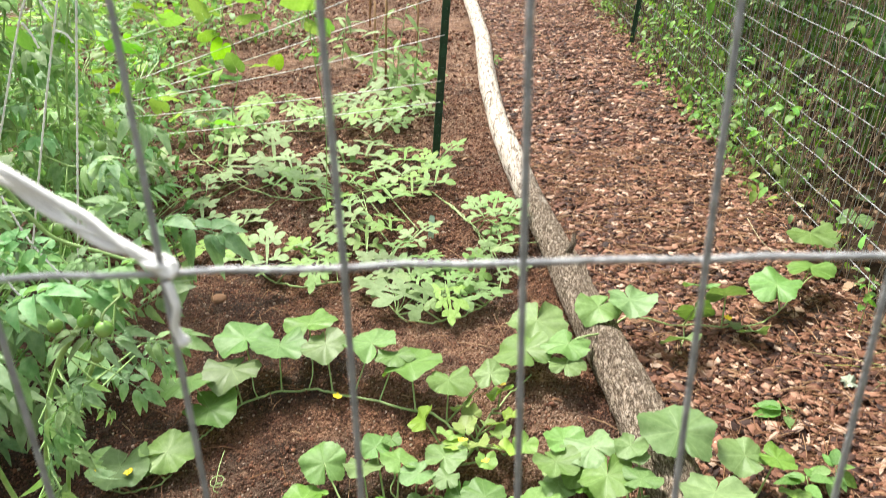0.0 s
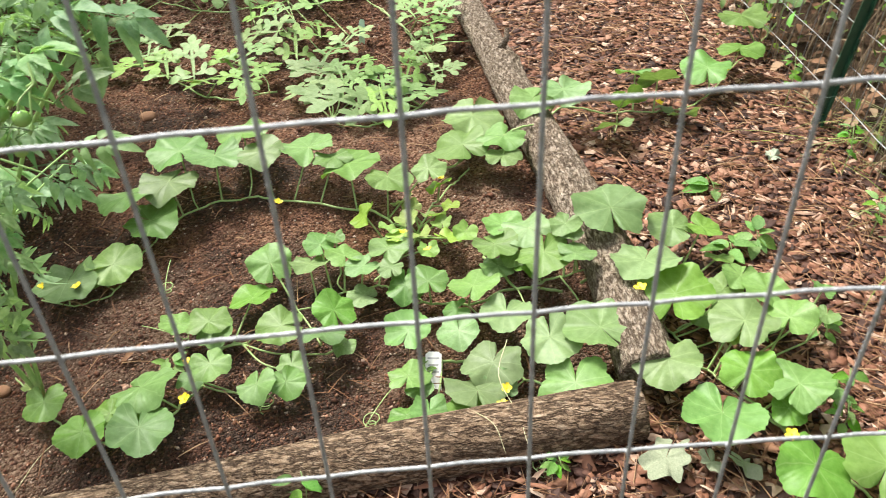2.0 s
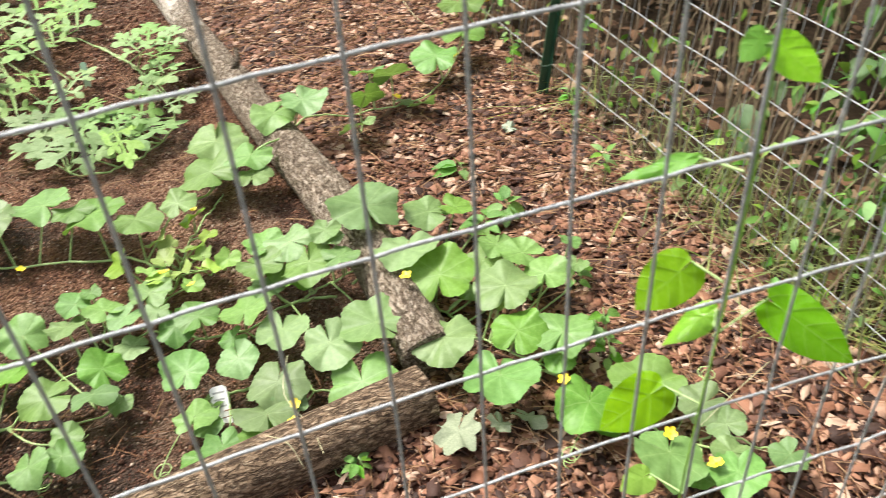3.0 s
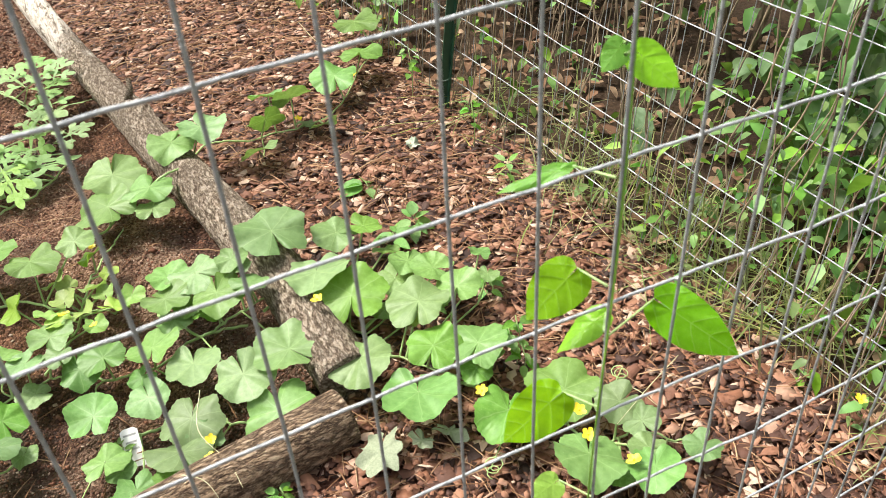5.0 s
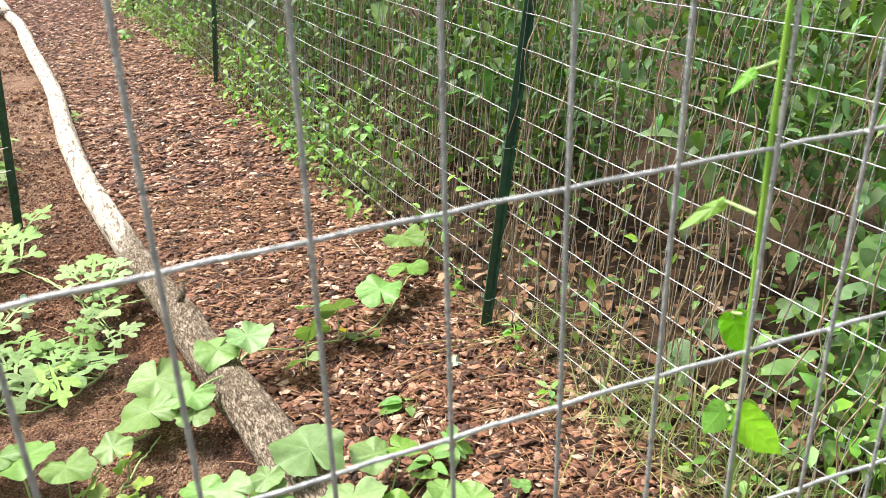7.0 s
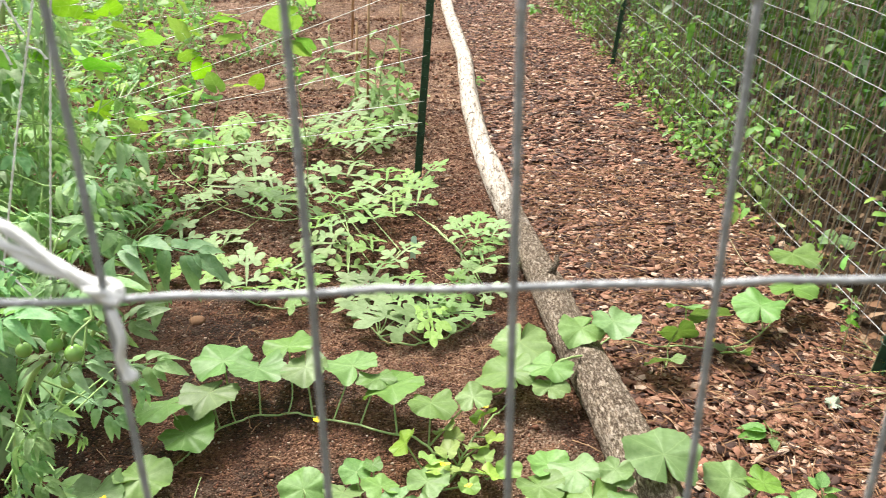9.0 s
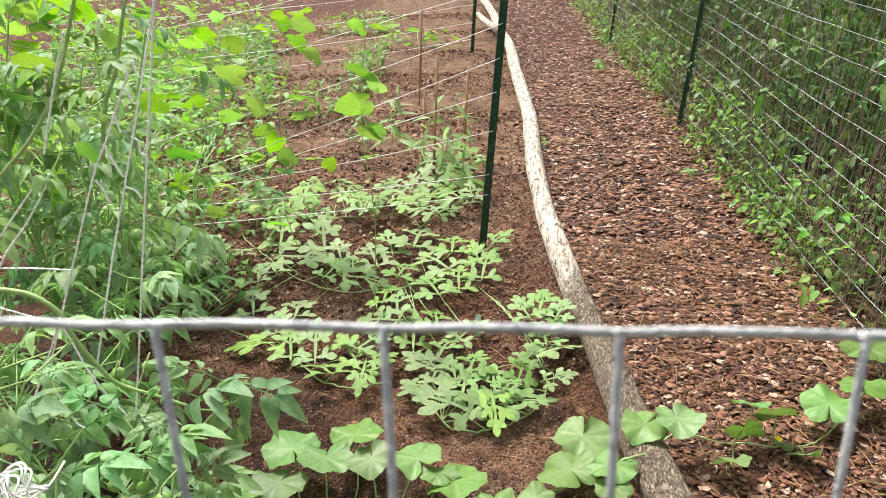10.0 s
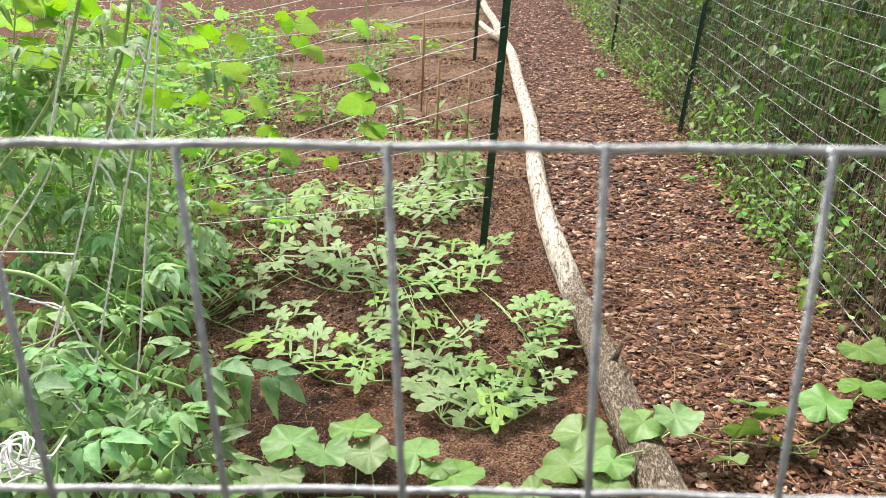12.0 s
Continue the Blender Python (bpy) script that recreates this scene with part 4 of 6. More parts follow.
vine("melon_vine", "young yellow-green melon shoot crowding the middle of the bed",
     [(-0.087, 1.504, 0.076, 72, 0.08), (-0.017, 1.448, 0.066, 135, 0.08), (0.024, 1.476, 0.058, 0, 0.08), (0.055, 1.413, 0.059, -180, 0.08), (0.092, 1.478, 0.061, 90, 0.08), (0.114, 1.59, 0.07, 169, 0.08), (0.128, 1.378, 0.064, -135, 0.08), (0.17, 1.4, 0.059, 150, 0.08), (0.075, 1.353, 0.05, -180, 0.08), (0.038, 1.52, 0.05, 45, 0.08), (0.001, 1.405, 0.056, -90, 0.08), (0.115, 1.444, 0.052, 3, 0.08), (0.015, 1.541, 0.059, -180, 0.08), (0.14, 1.504, 0.044, 158, 0.08)],
     [(-0.066, 1.321, 0.02), (-0.012, 1.385, 0.02), (0.037, 1.453, 0.02), (0.073, 1.55, 0.02), (0.12, 1.627, 0.02), (0.169, 1.708, 0.02), (0.204, 1.77, 0.02)], MELON_LEAVES,
     young=range(14), flowers=[(0.118, 1.629, 0.09), (0.075, 1.323, 0.09), (0.019, 1.398, 0.09)], seed=2, tilt=22)
vine("melon_vine", MELON,
     [(-0.319, 1.363, 0.105, 16, 0.09), (-0.221, 1.338, 0.092, 173, 0.09), (-0.198, 1.412, 0.074, 24, 0.09), (-0.158, 1.427, 0.046, -174, 0.09), (-0.133, 1.36, 0.086, 16, 0.09), (-0.022, 1.37, 0.097, -18, 0.09), (-0.088, 1.306, 0.082, 132, 0.09), (-0.016, 1.295, 0.062, 10, 0.09), (0.017, 1.243, 0.088, 169, 0.07), (-0.09, 1.253, 0.07, 90, 0.05), (-0.15, 1.173, 0.096, 30, 0.09), (-0.168, 1.093, 0.093, -160, 0.09), (-0.276, 1.138, 0.104, 90, 0.08), (0.025, 1.094, 0.1, -23, 0.09), (0.072, 1.241, 0.095, 7, 0.09), (0.179, 1.207, 0.115, -16, 0.09), (0.132, 1.157, 0.057, 107, 0.07), (0.136, 1.066, 0.089, -180, 0.09), (0.242, 1.1, 0.113, 168, 0.09)],
     [(0.393, 1.226, 0.02), (0.289, 1.249, 0.02), (0.167, 1.221, 0.02), (0.073, 1.234, 0.02), (-0.016, 1.288, 0.02), (-0.08, 1.31, 0.02), (-0.201, 1.272, 0.02), (-0.278, 1.233, 0.02), (-0.36, 1.157, 0.02), (-0.433, 1.13, 0.02)], MELON_LEAVES,
     tendrils=((-0.2, 1.05, -2.2), (0.0, 1.0, -2.0)), seed=3, tilt=10)
vine("melon_vine", "melon vine with broad leaves climbing over the long log",
     [(0.261, 1.372, 0.091, 3, 0.12), (0.242, 1.293, 0.099, -135, 0.12), (0.316, 1.335, 0.114, 42, 0.13), (0.344, 1.228, 0.122, 169, 0.14), (0.42, 1.209, 0.08, -95, 0.15), (0.236, 1.255, 0.074, 100, 0.09), (0.318, 1.244, 0.074, 173, 0.09), (0.518, 1.351, 0.162, 3, 0.17), (0.402, 1.297, 0.072, 145, 0.16), (0.328, 0.995, 0.12, -180, 0.11), (0.428, 1.011, 0.138, 34, 0.13), (0.416, 1.275, 0.053, 173, 0.15), (0.285, 1.279, 0.08, 146, 0.1)],
     [(0.213, 1.342, 0.05), (0.285, 1.215, 0.05), (0.339, 1.233, 0.05), (0.407, 1.248, 0.05), (0.476, 1.26, 0.05), (0.526, 1.244, 0.05)], MELON_LEAVES,
     seed=4, tilt=6)
vine("melon_vine", "melon vine beside the sawn log and white plant tag",
     [(0.021, 0.974, 0.086, -14, 0.07), (0.199, 0.96, 0.121, 157, 0.09), (0.163, 0.899, 0.122, 0, 0.09), (0.143, 0.846, 0.095, 170, 0.08), (0.012, 0.86, 0.071, 117, 0.06), (0.063, 0.862, 0.076, -180, 0.07), (0.363, 0.88, 0.141, 171, 0.1), (0.044, 0.947, 0.06, -180, 0.04), (0.213, 0.922, 0.07, 22, 0.08)],
     [(0.073, 1.048, 0.02), (0.135, 1.046, 0.02), (0.244, 1.01, 0.02), (0.277, 0.969, 0.02), (0.334, 0.947, 0.02), (0.38, 0.938, 0.02), (0.475, 0.941, 0.02), (0.537, 0.955, 0.02)], MELON_LEAVES,
     flowers=[(0.209, 0.833, 0.08), (0.221, 0.874, 0.08)], tendrils=((0.20, 0.83, -0.9), (0.22, 0.86, -1.2)), seed=5, tilt=10)
vine("melon_vine", "small melon runner with a few leaves on dark soil",
     [(-0.8, 1.007, 0.035, -160, 0.06), (-0.746, 0.944, 0.087, -163, 0.06), (-0.637, 0.848, 0.095, -180, 0.06), (-0.52, 0.846, 0.122, -165, 0.06), (-0.539, 0.959, 0.127, -125, 0.07), (-0.6, 0.907, 0.066, 55, 0.06), (-0.558, 0.933, 0.084, -163, 0.04), (-0.408, 1.023, 0.086, -150, 0.07), (-0.451, 0.993, 0.058, -167, 0.06), (-0.303, 0.961, 0.081, 175, 0.07), (-0.24, 0.969, 0.076, -153, 0.07), (-0.237, 1.029, 0.065, -172, 0.06), (-0.518, 1.178, 0.079, 131, 0.07), (-0.436, 1.17, 0.094, -20, 0.08), (-0.361, 1.265, 0.108, 90, 0.06), (-0.425, 1.14, 0.08, -169, 0.06), (-0.126, 1.082, 0.051, 156, 0.06)],
     [(-0.36, 1.153, 0.015), (-0.422, 1.135, 0.015), (-0.438, 1.029, 0.015), (-0.458, 0.979, 0.015), (-0.479, 0.94, 0.015), (-0.509, 0.872, 0.015), (-0.573, 0.851, 0.015), (-0.649, 0.867, 0.015), (-0.706, 0.913, 0.015), (-0.769, 0.969, 0.015), (-0.816, 1.028, 0.015), (-0.872, 1.073, 0.015)], MELON_LEAVES,
     young=(0,), flowers=[(-0.466, 1.05, 0.04), (-0.452, 0.941, 0.04), (-0.613, 0.879, 0.04)], seed=6, tilt=8)
vine("melon_vine", "melon runner crossing the long log onto the mulch",
     [(0.226, 1.928, 0.168, 168, 0.11), (0.183, 1.793, 0.157, 27, 0.09), (0.302, 1.773, 0.127, 153, 0.12), (0.298, 1.708, 0.096, -22, 0.1), (0.405, 1.951, 0.127, 133, 0.16), (0.502, 1.941, 0.131, -167, 0.16), (0.735, 2.068, 0.102, 82, 0.14), (0.8, 2.007, 0.119, -163, 0.14), (0.7, 1.981, 0.107, -13, 0.1), (0.639, 1.854, 0.113, -147, 0.08), (0.861, 1.922, 0.089, 160, 0.06), (0.98, 2.112, 0.144, -15, 0.12), (1.116, 2.209, 0.138, -27, 0.12), (1.186, 2.425, 0.152, 163, 0.13), (1.361, 2.488, 0.113, 155, 0.16), (0.82, 1.982, 0.055, 161, 0.05)],
     [(0.107, 1.757, 0.02), (0.178, 1.801, 0.02), (0.249, 1.934, 0.02), (0.326, 1.808, 0.12), (0.404, 1.853, 0.12), (0.472, 1.987, 0.06), (0.539, 2.015, 0.06), (0.644, 2.019, 0.03), (0.77, 2.007, 0.03), (0.873, 2.002, 0.03), (0.979, 2.076, 0.03), (1.13, 2.27, 0.03), (1.304, 2.467, 0.03), (1.385, 2.53, 0.12)], MELON_LEAVES,
     flowers=[(0.796, 1.966, 0.08), (1.061, 2.153, 0.08), (1.324, 2.494, 0.08)], seed=7, tilt=6, steep=(6, 7, 8, 9, 10))
vine("melon_vine", "melon vine spreading from the log across the mulch",
     [(0.561, 1.168, 0.146, 155, 0.14), (0.666, 1.331, 0.107, 42, 0.11), (0.741, 1.306, 0.079, -135, 0.11), (0.611, 1.074, 0.149, -28, 0.13), (0.768, 1.124, 0.079, 140, 0.11), (0.809, 1.079, 0.092, 45, 0.11), (0.728, 0.971, 0.133, -34, 0.13), (0.833, 0.994, 0.102, -28, 0.11), (0.681, 1.054, 0.086, 157, 0.06), (0.556, 0.891, 0.127, -135, 0.11), (0.703, 0.853, 0.109, -42, 0.11), (0.789, 0.813, 0.119, -51, 0.11), (0.757, 0.777, 0.066, 132, 0.07), (0.766, 1.258, 0.062, 104, 0.06), (0.687, 0.95, 0.049, 152, 0.1), (0.725, 1.104, 0.079, 126, 0.09), (0.937, 1.079, 0.051, -22, 0.1), (0.924, 1.015, 0.05, 150, 0.08)],
     [(0.438, 1.232, 0.03), (0.524, 1.273, 0.03), (0.56, 1.157, 0.03), (0.604, 1.042, 0.03), (0.641, 0.938, 0.03), (0.689, 0.87, 0.03), (0.749, 0.778, 0.03), (0.779, 0.689, 0.03)], MELON_LEAVES,
     flowers=[(0.529, 1.068, 0.15)], young=(14,), seed=8, tilt=10)
vine("melon_vine", "melon vine sprawling over the mulch below the fence",
     [(0.611, 0.74, 0.141, 160, 0.11), (0.742, 0.623, 0.128, 139, 0.1), (0.775, 0.619, 0.098, 24, 0.05), (0.879, 0.628, 0.135, -42, 0.1), (0.938, 0.538, 0.086, 96, 0.1), (0.951, 0.483, 0.069, -11, 0.1), (0.817, 0.46, 0.126, 143, 0.1), (0.902, 0.379, 0.09, 143, 0.1), (0.919, 0.426, 0.065, 50, 0.1), (0.869, 0.421, 0.065, -120, 0.06), (1.02, 0.388, 0.067, 107, 0.08)],
     [(0.729, 0.79, 0.03), (0.762, 0.752, 0.03), (0.802, 0.684, 0.03), (0.845, 0.625, 0.03), (0.869, 0.561, 0.03), (0.908, 0.514, 0.03), (0.977, 0.506, 0.03), (1.015, 0.451, 0.03), (1.093, 0.437, 0.03)], MELON_LEAVES,
     flowers=[(0.724, 0.689, 0.11), (0.858, 0.552, 0.11), (0.84, 0.496, 0.11), (0.876, 0.407, 0.11), (0.927, 0.351, 0.1), (1.33, 0.312, 0.1)], tendrils=((0.78, 0.66, -2.4), (0.9, 0.55, 0.6)), seed=9, tilt=10)

# ---- watermelon vines ----
WATERMELON = "watermelon vine with deeply lobed green leaves on soil"
vine("watermelon_vine", WATERMELON,
     [(-1.416, 3.294, 0.22, 8), (-1.294, 2.896, 0.159, 28), (-1.107, 2.93, 0.197, 18), (-1.138, 3.13, 0.129, 13), (-0.897, 2.88, 0.196, 7), (-1.172, 3.627, 0.214, 9), (-0.937, 3.553, 0.241, 14), (-0.977, 3.323, 0.24, -90), (-1.107, 3.233, 0.164, 28), (-0.967, 2.586, 0.188, 93), (-0.845, 2.581, 0.168, 15), (-0.744, 2.567, 0.175, 9), (-0.618, 2.554, 0.155, 32), (-0.533, 2.593, 0.16, -32), (-0.662, 2.373, 0.185, 29), (-0.489, 2.437, 0.153, -31), (-0.508, 2.301, 0.128, -180), (-1.29, 3.365, 0.154, 18), (-0.809, 3.176, 0.128, -27), (-1.213, 2.984, 0.151, 49), (-0.943, 2.747, 0.139, 2), (-1.447, 3.161, 0.187, 37)],
     [(-0.428, 2.392, 0.015), (-0.592, 2.338, 0.015), (-0.7, 2.4, 0.015), (-0.824, 2.54, 0.015), (-0.915, 2.626, 0.015), (-1.059, 2.715, 0.015), (-1.223, 2.81, 0.015), (-1.338, 2.885, 0.015)], WMELON_LEAVES,
     z_leaf=0.09, seed=11, category="watermelon plant", group="watermelon vines", face=9.0, mid=0.6, tilt=8, size=1.12)
vine("watermelon_vine", WATERMELON,
     [(-0.66, 3.343, 0.2, 22), (-0.638, 3.088, 0.203, -66), (-0.539, 2.974, 0.153, 0), (-0.53, 2.761, 0.172, 70), (-0.732, 3.241, 0.139, 12), (-0.474, 3.582, 0.248, -4), (-0.304, 3.54, 0.206, 2), (-0.362, 3.282, 0.21, 39), (-0.108, 3.587, 0.175, -30), (-0.132, 3.192, 0.184, -6), (-0.236, 3.068, 0.165, 5), (-0.352, 3.025, 0.197, 26), (-0.386, 2.712, 0.151, 5), (-0.299, 2.769, 0.162, 7), (-0.254, 2.55, 0.177, -11), (-0.163, 2.691, 0.136, -34), (-0.361, 2.502, 0.1, 36), (-0.473, 2.861, 0.148, 8), (-0.488, 3.183, 0.161, -12), (-0.609, 3.52, 0.191, 17), (-0.19, 3.386, 0.131, 17), (-0.827, 3.374, 0.16, 20)],
     [(-0.378, 3.169, 0.015), (-0.545, 3.105, 0.015), (-0.744, 3.088, 0.015), (-0.888, 3.155, 0.015), (-1.017, 3.245, 0.015), (-1.173, 3.406, 0.015), (-1.355, 3.62, 0.015), (-1.437, 3.776, 0.015)], WMELON_LEAVES,
     z_leaf=0.09, seed=13, category="watermelon plant", group="watermelon vines", face=9.0, mid=0.6, tilt=8, size=1.12)
vine("watermelon_vine", "watermelon vine with pale lobed leaves arching along bare soil",
     [(-0.292, 2.429, 0.159, 57), (-0.135, 2.452, 0.172, -5), (-0.292, 2.243, 0.17, 49), (-0.154, 2.264, 0.163, 0), (-0.053, 2.321, 0.165, 4), (-0.194, 2.128, 0.186, 75), (-0.044, 2.129, 0.137, -171), (0.046, 2.202, 0.155, -70), (0.042, 2.395, 0.128, -9), (0.158, 2.514, 0.174, -53), (-0.096, 2.174, 0.132, -39), (-0.256, 2.35, 0.112, -10), (0.003, 2.268, 0.116, -21), (-0.197, 2.353, 0.119, 15)],
     [(-0.216, 2.133, 0.015), (-0.173, 2.08, 0.015), (-0.082, 2.085, 0.015), (0.006, 2.144, 0.015), (0.07, 2.214, 0.015), (0.117, 2.304, 0.015), (0.128, 2.456, 0.015), (0.065, 2.665, 0.015), (-0.005, 2.852, 0.015), (-0.093, 3.006, 0.015), (-0.173, 3.116, 0.015)], WMELON_LEAVES,
     z_leaf=0.09, seed=12, category="watermelon plant", group="watermelon vines", face=9.0, mid=0.6, tilt=8, size=1.12)
vine("watermelon_vine", "watermelon shoot with lobed leaves against the log",
     [(0.114, 2.827, 0.167, -7), (0.121, 2.586, 0.152, 8), (0.042, 2.724, 0.136, 20), (0.183, 2.729, 0.132, -15), (0.077, 2.455, 0.114, -29), (0.149, 2.633, 0.128, -38), (0.163, 2.3, 0.097, -68)],
     [(-0.091, 2.975, 0.03), (-0.004, 2.823, 0.03), (0.065, 2.683, 0.03), (0.128, 2.471, 0.03)], WMELON_LEAVES,
     z_leaf=0.13, seed=14, category="watermelon plant", group="watermelon vines", face=9.0, mid=0.6, tilt=8, size=1.12)
vine("watermelon_vine", "watermelon vine with lobed leaves in light behind the post", [(-0.69, 4.23, 0.2), (-0.58, 4.33, 0.2), (-0.47, 4.55, 0.2), (-0.32, 4.33, 0.2), (-0.48, 4.04, 0.2), (-0.59, 3.99, 0.18), (-0.78, 4.04, 0.18), (-0.36, 4.08, 0.18), (-0.31, 4.67, 0.2), (-0.83, 3.94, 0.18), (-1.17, 4.08, 0.19), (-1.41, 4.03, 0.19)],
     [(-0.20, 4.20, 0.03), (-0.50, 4.15, 0.03), (-0.80, 4.00, 0.03), (-1.20, 4.00, 0.03)], WMELON_LEAVES,
     z_leaf=0.14, seed=15, fill=((-1.3, -0.25, 3.8, 4.3, 12, 0.15),), extra=0.5, category="watermelon plant", group="watermelon vines", face=9.0, mid=0.6, tilt=8, size=1.12)


# ---- tomato plants ----
def tomato_plant(x, y, height, n_leaves, seed, fruits=(), reach=0.34, label="bushy tomato plant with green leaves and unripe fruit"):
    r = random.Random(seed)
    base = empty("tomato_plant", (x, y, 0), label, "tomato plant", "tomato plants")
    base.matrix_world = Matrix.Identity(4)
    stems = []
    for k in range(4):
        a = r.uniform(0, 6.28)
        h = height * r.uniform(0.7, 1.05)
        pts = [Vector((x, y, 0)), Vector((x + 0.05 * math.cos(a), y + 0.05 * math.sin(a), h * 0.3)),
               Vector((x + 0.14 * math.cos(a), y + 0.14 * math.sin(a), h * 0.65)), Vector((x + 0.22 * math.cos(a + 0.4) + 0.05, y + 0.22 * math.sin(a + 0.4), h))]
        line = smooth_line(pts, 5)
        stems.append(line)
        part("stem", Buf().tube(line, [0.0052 * (1.1 - 0.65 * i / len(line)) for i in range(len(line))], 7).mesh("stem", M_STEM_DARK), base)
    for i in range(n_leaves):
        line = stems[i % 4]
        root = line[min(len(line) - 1, int(len(line) * r.uniform(0.12, 1.0)))]
        a = r.uniform(0, 6.28)
        d = r.uniform(0.05, reach * 0.6)
        at = root + Vector((d * math.cos(a), d * math.sin(a), r.uniform(-0.02, 0.07)))
        m = leaf_pose(at, math.degrees(a) - 90 + r.gauss(0, 20), r.uniform(0.13, 0.22), r.uniform(-40, 12), r.gauss(0, 22))
        leaf = part("leaf", r.choice(TOMATO_LEAVES), base, m=m)
        stalk = new("leaf_stalk", STALK_DARK)
        stalk.parent = leaf
        stalk.matrix_parent_inverse = m.inverted()
        stalk.matrix_basis = stalk_pose(root, at, 0.0026)
    for fx, fy, fz, fr in fruits:
        part("fruit", Buf().ball((fx, fy, fz), fr, 16, 0.93).mesh("fruit", M_FRUIT), base, "small round unripe green tomato")
        root = Vector((fx, fy, fz + fr * 0.9))
        part("fruit_stalk", Buf().tube([root, root + Vector((0.01, 0.01, 0.02)), root + Vector((-0.02, 0.02, 0.05))], 0.002, 5).mesh("fruit_stalk", M_STEM), base)


tomato_plant(-1.20, 1.72, 0.62, 60, 1)
tomato_plant(-1.38, 2.38, 1.30, 58, 3, ((-1.2, 2.25, 0.62, 0.022), (-1.15, 2.28, 0.55, 0.02)))
tomato_plant(-1.32, 1.35, 0.75, 50, 4)
tomato_plant(-1.72, 2.55, 1.30, 58, 5, ((-1.55, 2.4, 0.6, 0.022),))
tomato_plant(-1.75, 1.60, 1.40, 50, 6)
tomato_plant(-1.55, 2.95, 0.75, 55, 7)
tomato_plant(-2.05, 3.3, 0.85, 50, 8)


def near_tomato():
    """The tomato bush that leans towards the fence, with a thick shoot arching out of it."""
    r = random.Random(17)
    base = empty("tomato_plant", (-0.78, 1.0, 0), "tall tomato plant with small unripe green fruit and arching stems", "tomato plant", "tomato plants")
    base.matrix_world = Matrix.Identity(4)
    arch = [(-0.91, 1.1, 0.992), (-0.868, 1.1, 0.987), (-0.806, 1.1, 0.976), (-0.76, 1.1, 0.941), (-0.747, 1.1, 0.898), (-0.716, 1.1, 0.84), (-0.68, 1.1, 0.795), (-0.608, 1.1, 0.768), (-0.551, 1.1, 0.747)]
    limbs = (([(-0.78, 1.0, 0.0), (-0.76, 0.98, 0.3), (-0.66, 0.94, 0.6), (-0.52, 0.88, 0.78), (-0.42, 0.78, 0.86)], 0.006),
             ([(-0.78, 1.0, 0.0), (-0.72, 1.0, 0.35), (-0.60, 1.0, 0.62), (-0.46, 0.99, 0.80), (-0.40, 0.975, 0.845)], 0.0045),
             ([(-0.78, 1.0, 0.0), (-0.82, 0.95, 0.4), (-0.74, 0.86, 0.7), (-0.58, 0.76, 0.88)], 0.005),
             (arch, 0.005))
    lines = []
    for pts, rad in limbs:
        line = smooth_line(pts, 6)
        lines += line
        part("stem", Buf().tube(line, [rad * (1.1 - 0.5 * i / len(line)) for i in range(len(line))], 8).mesh("stem", M_STEM_DARK), base)
    for spray in (UPPER_SPRAY, LOWER_SPRAY, FOOT_SPRAY):
        for a, b in spray:
            p, q = Vector(a), Vector(b)
            along = q - p
            up = Vector((r.gauss(0, 0.25), r.gauss(-0.25, 0.2), 1))
            y_axis = along.normalized()
            z_axis = (up - y_axis * up.dot(y_axis)).normalized()
            m = Matrix.Translation(p) @ Matrix((y_axis.cross(z_axis), y_axis, z_axis)).transposed().to_4x4() @ Matrix.Scale(along.length * 1.05, 4)
            leaf = part("leaf", r.choice(TOMATO_LEAVES), base, m=m)
            root = min(lines, key=lambda v: (v - p).length)
            stalk = new("leaf_stalk", STALK_DARK)
            stalk.parent = leaf
            stalk.matrix_parent_inverse = m.inverted()
            stalk.matrix_basis = stalk_pose(root, p, 0.0022)
    for fx, fy, fz, fr in ((-0.492, 0.8, 0.807, 0.0115), (-0.439, 0.75, 0.825, 0.0125), (-0.516, 0.82, 0.752, 0.011), (-0.487, 0.8, 0.746, 0.01), (-0.57, 0.85, 0.768, 0.012), (-0.686, 1.12, 0.803, 0.013), (-0.641, 1.15, 0.801, 0.012)):
        at = Vector((fx, fy, fz))
        part("fruit", Buf().ball(at, fr, 18, 0.95).mesh("fruit", M_FRUIT), base, "small round unripe green tomato")
        root = min(lines, key=lambda v: (v - at).length)
        part("fruit_stalk", Buf().tube(smooth_line([at + Vector((0, 0, fr * 0.9)), at + Vector((0.004, 0.004, fr + 0.012)), root], 4), 0.0016, 5).mesh("fruit_stalk", M_STEM), base)


